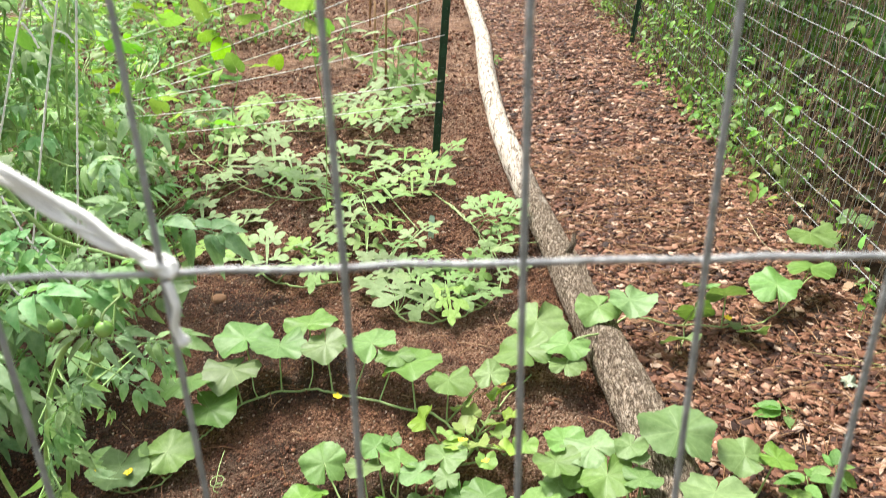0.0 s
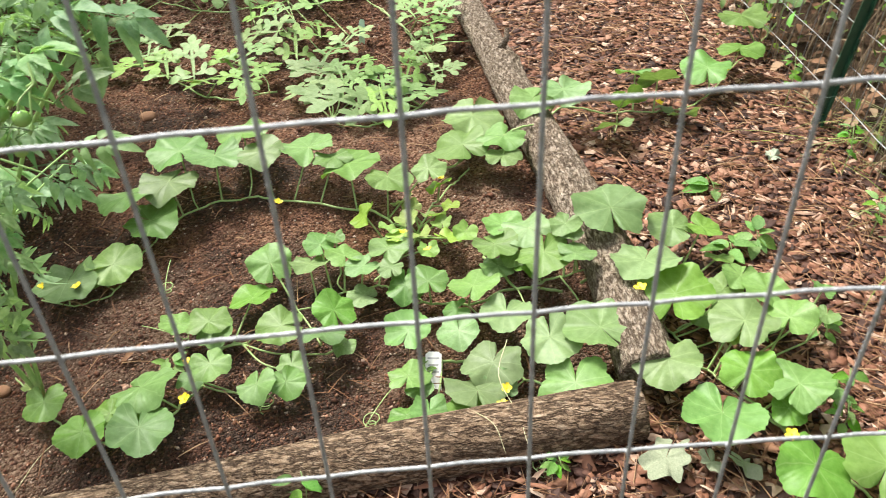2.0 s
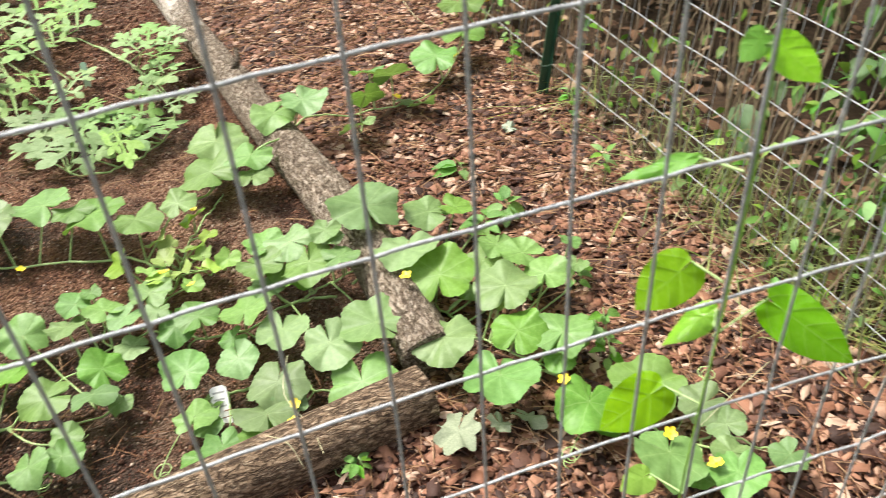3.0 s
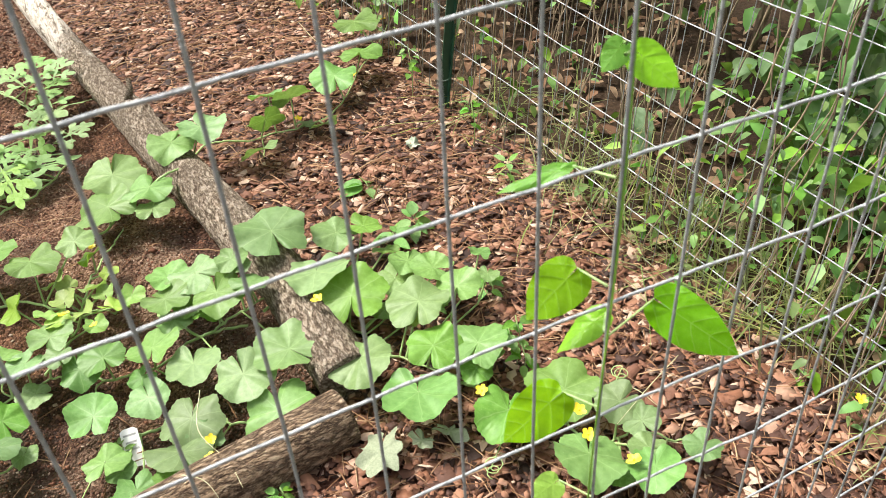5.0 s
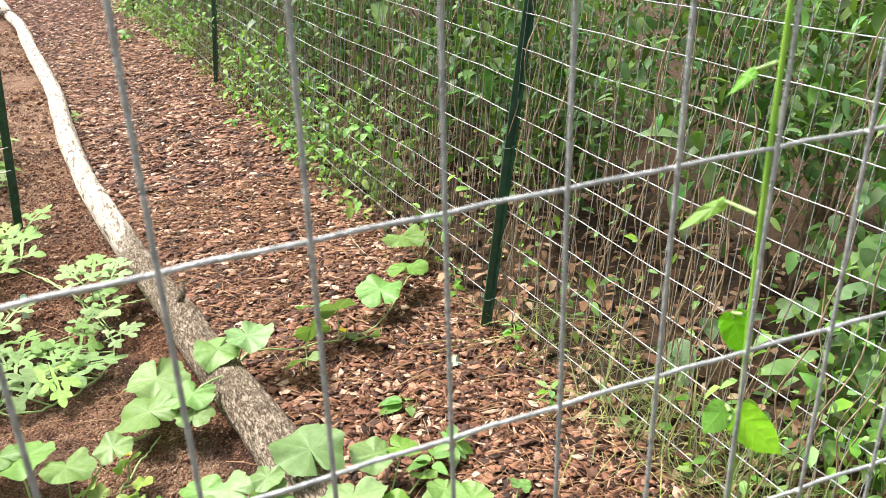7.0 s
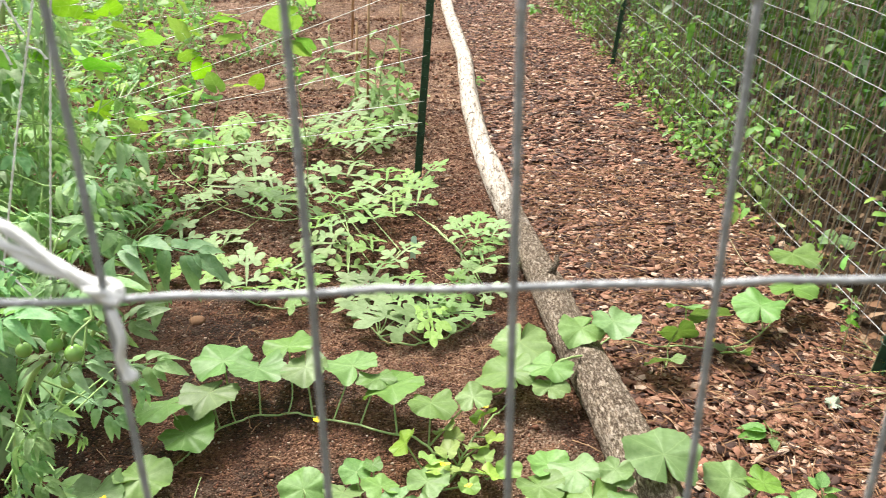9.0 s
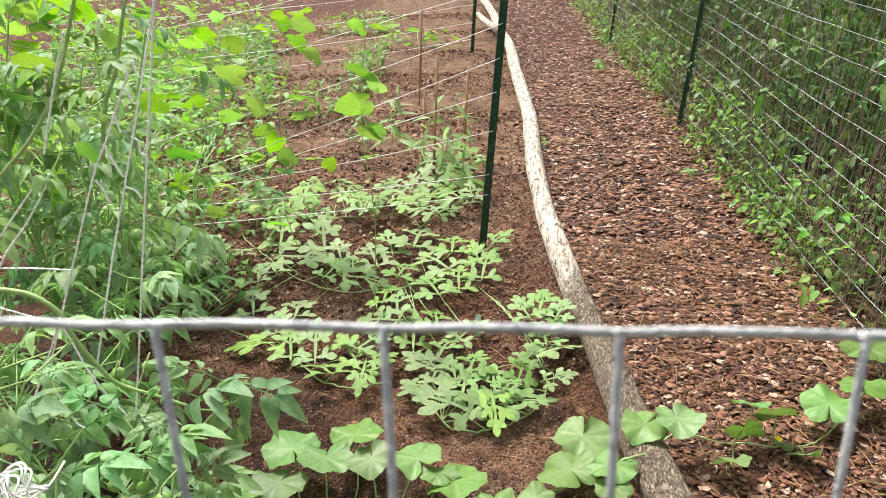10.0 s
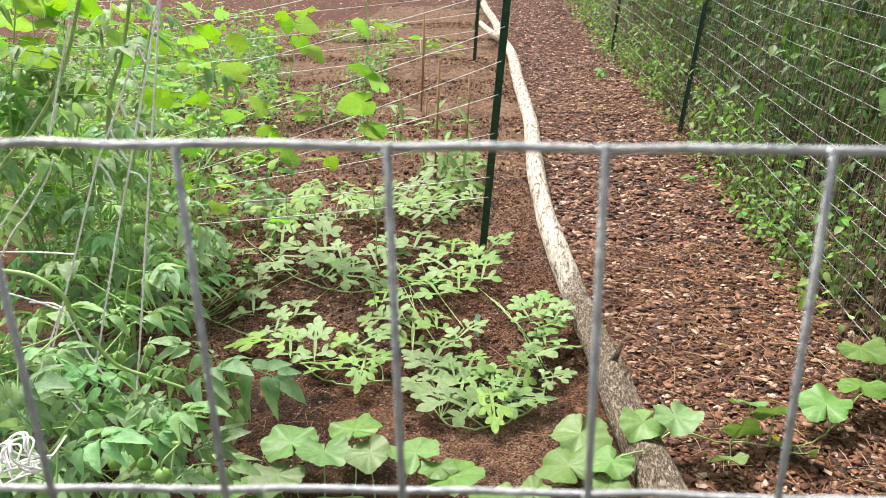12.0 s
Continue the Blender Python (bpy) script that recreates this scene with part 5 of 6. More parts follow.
# leaves as base and tip, the sunlit spray above and the shaded one below
UPPER_SPRAY = [
        ((-0.423, 0.98, 0.881), (-0.303, 0.95, 0.875)),
        ((-0.421, 0.97, 0.876), (-0.407, 0.99, 0.769)),
        ((-0.428, 0.98, 0.881), (-0.493, 0.95, 0.943)),
        ((-0.471, 0.95, 0.874), (-0.543, 0.97, 0.883)),
        ((-0.486, 0.96, 0.837), (-0.394, 0.93, 0.929)),
        ((-0.489, 0.9, 0.843), (-0.564, 0.92, 0.859)),
        ((-0.512, 0.86, 0.826), (-0.413, 0.83, 0.91)),
        ((-0.561, 0.9, 0.861), (-0.66, 0.92, 0.899)),
        ((-0.56, 0.84, 0.818), (-0.444, 0.81, 0.883)),
        ((-0.607, 0.86, 0.865), (-0.697, 0.88, 0.891)),
        ((-0.611, 0.8, 0.823), (-0.511, 0.77, 0.893)),
        ((-0.551, 0.78, 0.8), (-0.648, 0.8, 0.822)),
        ((-0.656, 0.8, 0.862), (-0.672, 0.77, 0.94)),
        ((-0.484, 0.76, 0.778), (-0.413, 0.78, 0.816)),
        ((-0.599, 0.74, 0.808), (-0.637, 0.71, 0.864))]
LOWER_SPRAY = [
        ((-0.444, 0.86, 0.787), (-0.378, 0.83, 0.844)),
        ((-0.748, 0.95, 0.89), (-0.672, 0.97, 0.923)),
        ((-0.741, 0.85, 0.867), (-0.644, 0.82, 0.958)),
        ((-0.437, 0.76, 0.8), (-0.527, 0.78, 0.811)),
        ((-0.538, 0.92, 0.634), (-0.465, 0.89, 0.608)),
        ((-0.564, 0.9, 0.631), (-0.648, 0.92, 0.561)),
        ((-0.643, 0.9, 0.524), (-0.686, 0.87, 0.456)),
        ((-0.591, 0.88, 0.612), (-0.687, 0.9, 0.537)),
        ((-0.684, 0.9, 0.431), (-0.651, 0.87, 0.356)),
        ((-0.728, 0.9, 0.365), (-0.715, 0.92, 0.253)),
        ((-0.595, 1.15, 0.537), (-0.485, 1.12, 0.579)),
        ((-0.641, 1.2, 0.475), (-0.557, 1.22, 0.44)),
        ((-0.46, 0.85, 0.885), (-0.509, 0.82, 0.891)),
        ((-0.427, 0.8, 0.882), (-0.391, 0.82, 0.855)),
        ((-0.478, 0.8, 0.867), (-0.513, 0.77, 0.865))]
FOOT_SPRAY = [
        ((-0.706, 0.95, 0.457), (-0.633, 0.92, 0.45)),
        ((-0.715, 0.92, 0.455), (-0.705, 0.94, 0.351)),
        ((-0.603, 0.9, 0.541), (-0.657, 0.87, 0.511)),
        ((-0.677, 0.9, 0.392), (-0.777, 0.92, 0.289)),
        ((-0.762, 0.92, 0.292), (-0.687, 0.89, 0.271)),
        ((-0.655, 0.97, 0.441), (-0.674, 0.99, 0.337)),
        ((-0.68, 0.9, 0.543), (-0.615, 0.87, 0.537)),
        ((-0.719, 0.95, 0.293), (-0.701, 0.97, 0.226)),
        ((-0.637, 0.88, 0.613), (-0.579, 0.85, 0.597)),
        ((-0.636, 1, 0.508), (-0.604, 1.02, 0.465)),
        ((-0.615, 0.9, 0.632), (-0.557, 0.87, 0.618))]
near_tomato()


def tomato_limbs():
    """Bare upper limbs of the bushes tied up behind."""
    for pts in ([(-0.679, 1.25, 1.493), (-0.701, 1.25, 1.438), (-0.761, 1.25, 1.311), (-0.838, 1.25, 1.213), (-0.926, 1.25, 1.131), (-1.033, 1.25, 0.992)],
                [(-0.614, 1.3, 1.478), (-0.633, 1.3, 1.431), (-0.668, 1.3, 1.331), (-0.703, 1.3, 1.264), (-0.729, 1.3, 1.161)]):
        base = empty("tomato_shoot", pts[-1], "long bare green tomato limb rising past the twine", "tomato plant", "tomato plants")
        base.matrix_world = Matrix.Identity(4)
        line = smooth_line(pts, 6)
        part("stem", Buf().tube(line, [0.0042 * (0.7 + 0.4 * i / len(line)) for i in range(len(line))], 8).mesh("stem", M_STEM), base)
        r = random.Random(len(pts))
        for i in range(6, len(line), 5):
            part("leaf", r.choice(TOMATO_LEAVES), base, m=leaf_pose(line[i], r.uniform(-160, 160), r.uniform(0.08, 0.14), r.uniform(-50, -5), r.gauss(0, 20)))


tomato_limbs()


# ---- beans ----
def bean_plant(x, y, height, n, seed, wide=0.3):
    r = random.Random(seed)
    base = empty("bean_plant", (x, y, 0), "low bean plant with bright yellow-green leaves", "bean plant", "bean plants")
    base.matrix_world = Matrix.Identity(4)
    z0 = ground_z(x, y)
    for k in range(5):
        a = r.uniform(0, 6.28)
        pts = [(x, y, z0), (x + 0.4 * wide * math.cos(a), y + 0.4 * wide * math.sin(a), z0 + height * 0.6), (x + wide * math.cos(a), y + wide * math.sin(a), z0 + height * 0.8)]
        part("stem", Buf().tube(smooth_line(pts, 3), 0.004, 5).mesh("stem", M_STEM), base)
    for i in range(n):
        a, d = r.uniform(0, 6.28), wide * math.sqrt(r.random()) * 1.15
        z = z0 + height * r.uniform(0.35, 1.05) * (1 - 0.35 * (d / wide / 1.15) ** 2)
        part("leaf", r.choice(BEAN_LEAVES), base, m=leaf_pose((x + d * math.cos(a), y + d * math.sin(a), z), math.degrees(a) - 90 + r.gauss(0, 50), r.uniform(0.05, 0.10), r.gauss(-14, 18), r.gauss(0, 20)))


for i, (bx, by, bh) in enumerate([(-1.75, 3.9, 0.42), (-2.25, 4.3, 0.45), (-2.7, 3.8, 0.5), (-2.1, 5.1, 0.42), (-2.8, 4.9, 0.46), (-3.3, 4.4, 0.5), (-2.2, 6.0, 0.4),
                                  (-2.9, 5.9, 0.44), (-3.6, 5.4, 0.48), (-2.6, 7.0, 0.38), (-3.4, 6.6, 0.42), (-3.1, 7.9, 0.4), (-4.1, 6.3, 0.45), (-4.0, 7.6, 0.45), (-4.9, 7.4, 0.45), (-3.9, 8.9, 0.4), (-4.8, 8.8, 0.45), (-3.0, 9.4, 0.35), (-4.2, 10.0, 0.4), (-5.4, 9.6, 0.45), (-4.6, 5.4, 0.5), (-3.6, 3.6, 0.5), (-3.6, 11.0, 0.4), (-4.6, 11.4, 0.45), (-5.6, 10.8, 0.45), (-5.0, 12.4, 0.4), (-6.2, 12.0, 0.5), (-5.6, 7.0, 0.5), (-6.0, 8.4, 0.5), (-2.0, 10.6, 0.25), (-1.2, 9.2, 0.2)]):
    bean_plant(bx, by, bh, 36, 50 + i, 0.42)


# ---- string trellis ----
def twine_line(pts, sag, rad=0.0016):
    a, b = Vector(pts[0]), Vector(pts[1])
    line = [a.lerp(b, t) - Vector((0, 0, sag * 4 * t * (1 - t))) for t in np.linspace(0, 1, 12)]
    return Buf().tube(line, rad, 5).mesh("string", M_TWINE)


def laid_twine(line, rad=0.0014, pitch=0.015):
    """Two strands laid round each other, with a knot at the upper end."""
    strands = Buf()
    for turn in (0.0, math.pi):
        run, pts = 0.0, []
        for k in range(len(line) - 1):
            a, b = Vector(line[k]), Vector(line[k + 1])
            steps = max(2, int((b - a).length / 0.004))
            for j in range(steps):
                p = a.lerp(b, j / steps)
                ang = (run + (b - a).length * j / steps) / pitch * math.pi + turn
                pts.append(p + Vector((math.cos(ang), math.sin(ang), 0)) * rad * 0.8)
            run += (b - a).length
        strands.tube(pts, rad, 5)
    strands.ball(Vector(line[0]), 0.0032, 8, 0.8)
    return strands.mesh("string", M_TWINE)


def trellis():
    net = empty("string_trellis", (-0.8, 2.6, 0), "white twine trellis strung from a green post", "trellis")
    net.matrix_world = Matrix.Identity(4)
    for i, (z, low) in enumerate(((0.27, 0.13), (0.37, 0.24), (0.58, 0.27), (0.76, 0.20), (0.91, 0.24), (1.06, 0.46), (1.22, 0.72), (1.38, 1.0))):
        part("string", twine_line([(-0.165 + 0.108 * z, 3.59, z), (-2.2, 3.45, low)], 0.012 + 0.01 * (i % 3)), net)
    # slanting twine at the near end, its cross strings and the lacing between two of them
    runs = (((-0.515, 1.22, 1.531), (-0.535, 1.22, 1.463), (-0.584, 1.22, 1.257), (-0.619, 1.22, 1.111), (-0.673, 1.22, 0.878), (-0.73, 1.22, 0.637)),
            ((-0.515, 1.22, 1.531), (-0.545, 1.22, 1.433), (-0.562, 1.22, 1.387), (-0.627, 1.22, 1.206), (-0.695, 1.22, 1.023), (-0.749, 1.22, 0.87), (-0.81, 1.22, 0.696)),
            ((-0.594, 1.22, 1.361), (-0.629, 1.22, 1.299), (-0.663, 1.22, 1.235), (-0.683, 1.22, 1.201), (-0.715, 1.22, 1.142), (-0.789, 1.22, 0.978), (-0.838, 1.22, 0.869), (-0.909, 1.22, 0.709)),
            ((-0.594, 1.22, 1.361), (-0.592, 1.22, 1.349), (-0.585, 1.22, 1.334), (-0.577, 1.22, 1.34)),
            ((-0.62, 1.22, 1.316), (-0.611, 1.22, 1.305), (-0.606, 1.22, 1.29), (-0.593, 1.22, 1.29)),
            ((-0.643, 1.22, 1.272), (-0.643, 1.22, 1.255), (-0.639, 1.22, 1.235)),
            ((-0.674, 1.22, 1.212), (-0.666, 1.22, 1.189), (-0.658, 1.22, 1.168), (-0.651, 1.22, 1.154)),
            ((-0.705, 1.22, 1.148), (-0.695, 1.22, 1.131), (-0.687, 1.22, 1.104)),
            ((-0.62, 1.22, 1.229), (-0.609, 1.22, 1.22), (-0.61, 1.22, 1.201), (-0.598, 1.22, 1.194)),
            ((-0.649, 1.22, 1.135), (-0.634, 1.22, 1.129), (-0.624, 1.22, 1.113)),
            ((-0.706, 1.22, 1.412), (-0.725, 1.22, 1.37), (-0.747, 1.22, 1.316), (-0.768, 1.22, 1.263), (-0.794, 1.22, 1.196)),
            ((-0.793, 1.22, 1.161), (-0.813, 1.22, 1.127), (-0.864, 1.22, 1.062), (-0.912, 1.22, 1.011), (-0.962, 1.22, 0.944)),
            ((-0.834, 1.22, 1.131), (-0.864, 1.22, 1.1), (-0.899, 1.22, 1.062), (-0.942, 1.22, 1.017)),
            ((-1.039, 1.22, 0.976), (-0.935, 1.22, 0.973), (-0.87, 1.22, 0.973), (-0.791, 1.22, 0.969)),
            ((-0.994, 1.22, 0.899), (-0.958, 1.22, 0.886), (-0.903, 1.22, 0.869), (-0.849, 1.22, 0.848)),
            ((-0.91, 1.22, 0.865), (-0.847, 1.22, 0.852), (-0.81, 1.22, 0.747), (-0.781, 1.22, 0.689), (-0.746, 1.22, 0.635)),
            ((-0.847, 1.22, 0.852), (-0.878, 1.22, 0.795), (-0.919, 1.22, 0.719), (-0.947, 1.22, 0.67)),
            ((-0.9, 1.22, 0.734), (-0.885, 1.22, 0.675), (-0.864, 1.22, 0.62), (-0.848, 1.22, 0.606)))
    for run in runs:
        part("string", laid_twine(smooth_line(run, 10)), net)
    far = empty("string_trellis", (-2.0, 7.5, 0), "white twine trellis strung across the far bed", "trellis")
    far.matrix_world = Matrix.Identity(4)
    for i, z in enumerate((0.15, 0.32, 0.5, 0.7, 0.9)):
        part("string", twine_line([(-0.57 + 0.09 * z, 8.8, z), (-4.2, 6.6, z + 0.02)], 0.05, 0.0022), far)


trellis()


def climbing_bean():
    r = random.Random(5)
    base = empty("climbing_bean", (-0.56, 2.93, 0), "climbing bean with bright green heart-shaped leaves on twine", "bean plant", "bean plants")
    base.matrix_world = Matrix.Identity(4)
    part("stem", Buf().tube(smooth_line([(-0.58, 2.90, 0), (-0.55, 2.93, 0.4), (-0.57, 2.92, 0.8), (-0.53, 2.95, 1.2), (-0.56, 2.92, 1.5)], 6), 0.0022, 5).mesh("stem", M_STEM_DARK), base)
    for x, y, z, s in ((-0.57, 2.9, 1.01, 0.15), (-0.564, 2.9, 0.885, 0.17), (-0.50, 2.92, 0.943, 0.13), (-0.554, 2.9, 0.78, 0.13), (-0.50, 2.9, 0.775, 0.1), (-0.697, 2.85, 0.656, 0.09), (-0.538, 2.9, 0.678, 0.1),
                       (-0.753, 2.9, 1.223, 0.14), (-0.463, 2.9, 1.167, 0.14), (-0.55, 2.9, 1.16, 0.12), (-0.70, 2.8, 1.08, 0.12), (-0.92, 2.6, 1.06, 0.13), (-1.02, 2.5, 1.1, 0.12), (-1.12, 2.4, 1.02, 0.13),
                       (-0.88, 2.65, 0.5, 0.1), (-1.0, 2.45, 0.62, 0.1), (-1.3, 2.1, 1.2, 0.13), (-1.25, 2.2, 0.9, 0.12), (-1.4, 2.0, 1.3, 0.13), (-1.15, 2.3, 1.3, 0.12),
                       (-1.378, 2.75, 1.21, 0.156), (-1.467, 2.75, 1.174, 0.1), (-1.307, 2.75, 1.181, 0.112), (-1.151, 2.75, 1.144, 0.117), (-1.054, 2.75, 1.169, 0.109), (-1.136, 2.75, 1.094, 0.097), (-1.221, 2.75, 1.14, 0.076), (-0.974, 2.75, 1.134, 0.115), (-1.778, 2.75, 1.225, 0.15), (-1.605, 2.75, 1.198, 0.19), (-1.731, 2.75, 1.148, 0.119), (-1.492, 2.75, 1.252, 0.172), (-1.63, 2.75, 1.267, 0.132), (-1.107, 2.55, 0.798, 0.139), (-1.066, 2.55, 0.981, 0.143), (-1.05, 2.55, 0.904, 0.117), (-1.248, 2.75, 0.994, 0.119), (-1.728, 2.75, 1.302, 0.134), (-1.553, 2.75, 1.291, 0.13), (-1.11, 2.75, 1.251, 0.109), (-1.01, 2.75, 1.232, 0.081), (-1.72, 2.55, 0.91, 0.129)):
        m = leaf_pose((x, y, z), r.choice((180, 140, 220, 90, -90)) + r.gauss(0, 20), s * 0.8, r.uniform(-70, -15), r.gauss(0, 20))
        part("leaf", r.choice(BEAN_LEAVES), base, m=m)


climbing_bean()


def trellis_bean(x, y, seed):
    """A bean that has climbed the twine, its leaves hanging at many heights."""
    r = random.Random(seed)
    base = empty("climbing_bean", (x, y, 0), "climbing bean with loose yellow-green leaves on the twine trellis", "bean plant", "bean plants")
    base.matrix_world = Matrix.Identity(4)
    top = r.uniform(1.15, 1.45)
    line = smooth_line([(x, y, 0)] + [(x + r.uniform(-0.07, 0.07), y + r.uniform(-0.07, 0.07), top * k / 5) for k in range(1, 6)], 6)
    part("stem", Buf().tube(line, 0.0022, 5).mesh("stem", M_STEM_DARK), base)
    for i in range(16):
        p = line[int(len(line) * (0.35 + 0.62 * r.random()))]
        a = r.uniform(0, 6.28)
        at = p + Vector((0.09 * math.cos(a), 0.09 * math.sin(a), r.uniform(-0.03, 0.03)))
        m = leaf_pose(at, math.degrees(a) - 90, r.uniform(0.07, 0.12), r.uniform(-70, -5), r.gauss(0, 25))
        leaf = part("leaf", r.choice(BEAN_LEAVES), base, m=m)
        stalk = new("leaf_stalk", STALK_DARK)
        stalk.parent = leaf
        stalk.matrix_parent_inverse = m.inverted()
        stalk.matrix_basis = stalk_pose(p, at, 0.0016)


for i, (tx, ty) in enumerate(((-1.05, 3.5), (-1.40, 3.3), (-1.75, 3.5), (-1.55, 2.6), (-2.1, 3.2), (-2.5, 3.6), (-1.9, 2.75))):
    trellis_bean(tx, ty, 90 + i)
for cx, cy, ch in ((-0.52, 4.6, 0.75), (-0.38, 5.2, 0.55), (-0.86, 6.6, 0.8), (-0.95, 7.4, 0.5), (-0.62, 4.9, 0.5)):
    cane = tagged(new("plant_stake", Buf().tube([(cx, cy, -0.02), (cx + 0.08 * ch, cy, ch)], 0.007, 8).mesh("plant_stake", M_CANE)), "thin brown wooden plant stake in soil", "stake", "plant stakes")


# ---- the vine on the near fence ----
def fence_vine():
    r = random.Random(9)
    base = empty("climbing_vine", (0.455, 0.0, 0), "climbing vine with glossy heart-shaped leaves twined up the fence wire", "vine")
    base.matrix_world = Matrix.Identity(4)
    pts = [Vector((0.4572 + 0.0026 * math.cos(t * 11), 0.0026 * math.sin(t * 11), t)) + sag(9, (t - 1.3168) / 0.1016) for t in np.arange(0.0, 1.62, 0.02)]
    part("stem", Buf().tube(pts, [0.0007 + 0.0006 * min(1.0, max(0.0, (p.z - 1.0) * 4)) for p in pts], 7).mesh("stem", M_VINE_STEM), base)
    for base_at, tip_at, wide, roll in (
        ((0.454, 0.03, 1.018), (0.417, 0.03, 0.992), 0.8, -10),
        ((0.471, 0.02, 0.98), (0.435, 0.024, 0.959), 0.52, 15),
        ((0.511, 0.02, 0.973), (0.539, -0.034, 0.952), 0.6, 10),
        ((0.446, 0.03, 0.908), (0.398, 0.03, 0.883), 0.72, -10),
        ((0.446, 0.03, 0.806), (0.421, 0.031, 0.796), 0.9, 0),
        ((0.448, 0.03, 1.096), (0.408, 0.048, 1.082), 0.26, 20),
        ((0.463, 0.012, 1.174), (0.450, 0.012, 1.161), 0.85, -15),
        ((0.469, 0.012, 1.168), (0.480, -0.012, 1.154), 0.72, 10),
        ((0.459, 0.012, 1.23), (0.458, 0, 1.212), 0.78, 0),
        ((0.453, 0.01, 1.349), (0.442, 0.016, 1.337), 0.36, 10),
        ((0.463, 0.03, 1.281), (0.444, 0.039, 1.266), 0.3, 0)):
        p, q = Vector(base_at), Vector(tip_at)
        along = q - p
        size = along.length * 0.80
        y_axis = along.normalized()
        face = Vector((-0.42, -0.45, 0.79))
        z_axis = (face - y_axis * face.dot(y_axis)).normalized()
        z_axis = Matrix.Rotation(radians(roll), 3, y_axis) @ z_axis
        x_axis = y_axis.cross(z_axis)
        m = Matrix((x_axis, y_axis, z_axis)).transposed().to_4x4()
        m = Matrix.Translation(p + along * 0.22) @ m @ Matrix.Diagonal((size * wide * 1.40, size, size, 1))
        leaf = part("leaf", r.choice(HEART_LEAVES), base, m=m)
        stalk = new("leaf_stalk", STALK_GREEN)
        stalk.parent = leaf
        stalk.matrix_parent_inverse = m.inverted()
        stalk.matrix_basis = stalk_pose((0.457, 0.003, p.z + 0.004), p, 0.0009)


fence_vine()


# ---- rope on the fence ----
def rope():
    base = empty("white_rope", (0.0, 0.0, 1.31), "frayed white braided rope knotted round the fence wires", "rope")
    base.matrix_world = Matrix.Identity(4)
    core = smooth_line([(0.006, -0.004, 1.318), (-0.02, 0.006, 1.328), (-0.05, 0.012, 1.346), (-0.085, 0.012, 1.372), (-0.12, 0.006, 1.40), (-0.1524, -0.003, 1.4188)], 10)
    for s in range(4):
        twist = 0.0012 if s % 2 else -0.0012
        pts = [p + Vector((0.0, 0.0011 * math.cos(i * 0.5 + s * 1.6), 0.0024 * (1 if s < 2 else -1) * min(1.0, i / 12) + twist * math.sin(i * 0.5))) for i, p in enumerate(core)]
        part("strand", Buf().tube(pts, 0.0012, 7).mesh("strand", M_ROPE), base)
    for c, q in (((0.0, 0, 1.3168), 0), ((-0.1524, 0, 1.4188), 2)):
        loop = [(c[0] + 0.0042 * math.cos(a) + 0.001 * math.sin(a * 0.5), c[1] + 0.0042 * math.sin(a), c[2] + 0.004 * math.sin(a * 0.4 + q)) for a in np.linspace(0, 8, 34)]
        part("knot", Buf().tube(loop, 0.0012, 6).mesh("knot", M_ROPE), base)
    tail = smooth_line([(0.004, -0.005, 1.316), (0.006, -0.007, 1.309), (0.004, -0.006, 1.302), (0.006, -0.006, 1.296)], 6)
    part("tail", Buf().tube(tail, [0.0013] * (len(tail) - 3) + [0.0017, 0.0021, 0.0019], 6).mesh("tail", M_ROPE), base)
    tail = smooth_line([(-0.10, 0.01, 1.385), (-0.09, 0.004, 1.365), (-0.10, 0.006, 1.35), (-0.085, 0.005, 1.335)], 6)
    part("tail", Buf().tube(tail, 0.0017, 6).mesh("tail", M_ROPE), base)


rope()


# ---- small things in the bed ----
def plant_tag(x, y, lean, yaw, mat, label, size=(0.032, 0.075), bars=0):
    tag = empty("plant_tag", (x, y, 0), label, "plant tag", "plant tags")
    w, h = size
    rim = [(-w / 2, -0.03), (w / 2, -0.03), (w / 2, h), (w * 0.3, h + 0.006), (-w * 0.3, h + 0.006), (-w / 2, h)]
    me = Buf().add([(px, 0, pz) for px, pz in rim] + [(px, 0.0012, pz) for px, pz in rim],
                   [(0, 1, 2, 3, 4, 5), (11, 10, 9, 8, 7, 6)] + [(k, k + 6, (k + 1) % 6 + 6, (k + 1) % 6) for k in range(6)]).mesh("card", mat, smooth=False)
    tag.matrix_world = pose(x, y, ground_z(x, y), lean, 0, yaw)
    card = part("card", me, tag)
    for k in range(bars):
        half, z = w * (0.36 - 0.05 * (k % 2)), h * (0.86 - 0.2 * k)
        bar = Buf().add([(-half, -0.0004, z), (half, -0.0004, z), (half, -0.0004, z + 0.004), (-half, -0.0004, z + 0.004)], [(0, 1, 2, 3)])
        part("print", bar.mesh("print", M_PRINT, smooth=False), card, "faded grey printed line")


plant_tag(0.070, 0.987, -48, -6, M_TAG, "white plastic plant tag leaning in soil", (0.036, 0.075), 3)
plant_tag(-0.142, 2.740, -20, -14, M_TAG_GREEN, "pale green plastic plant tag standing among watermelon leaves", (0.022, 0.085))


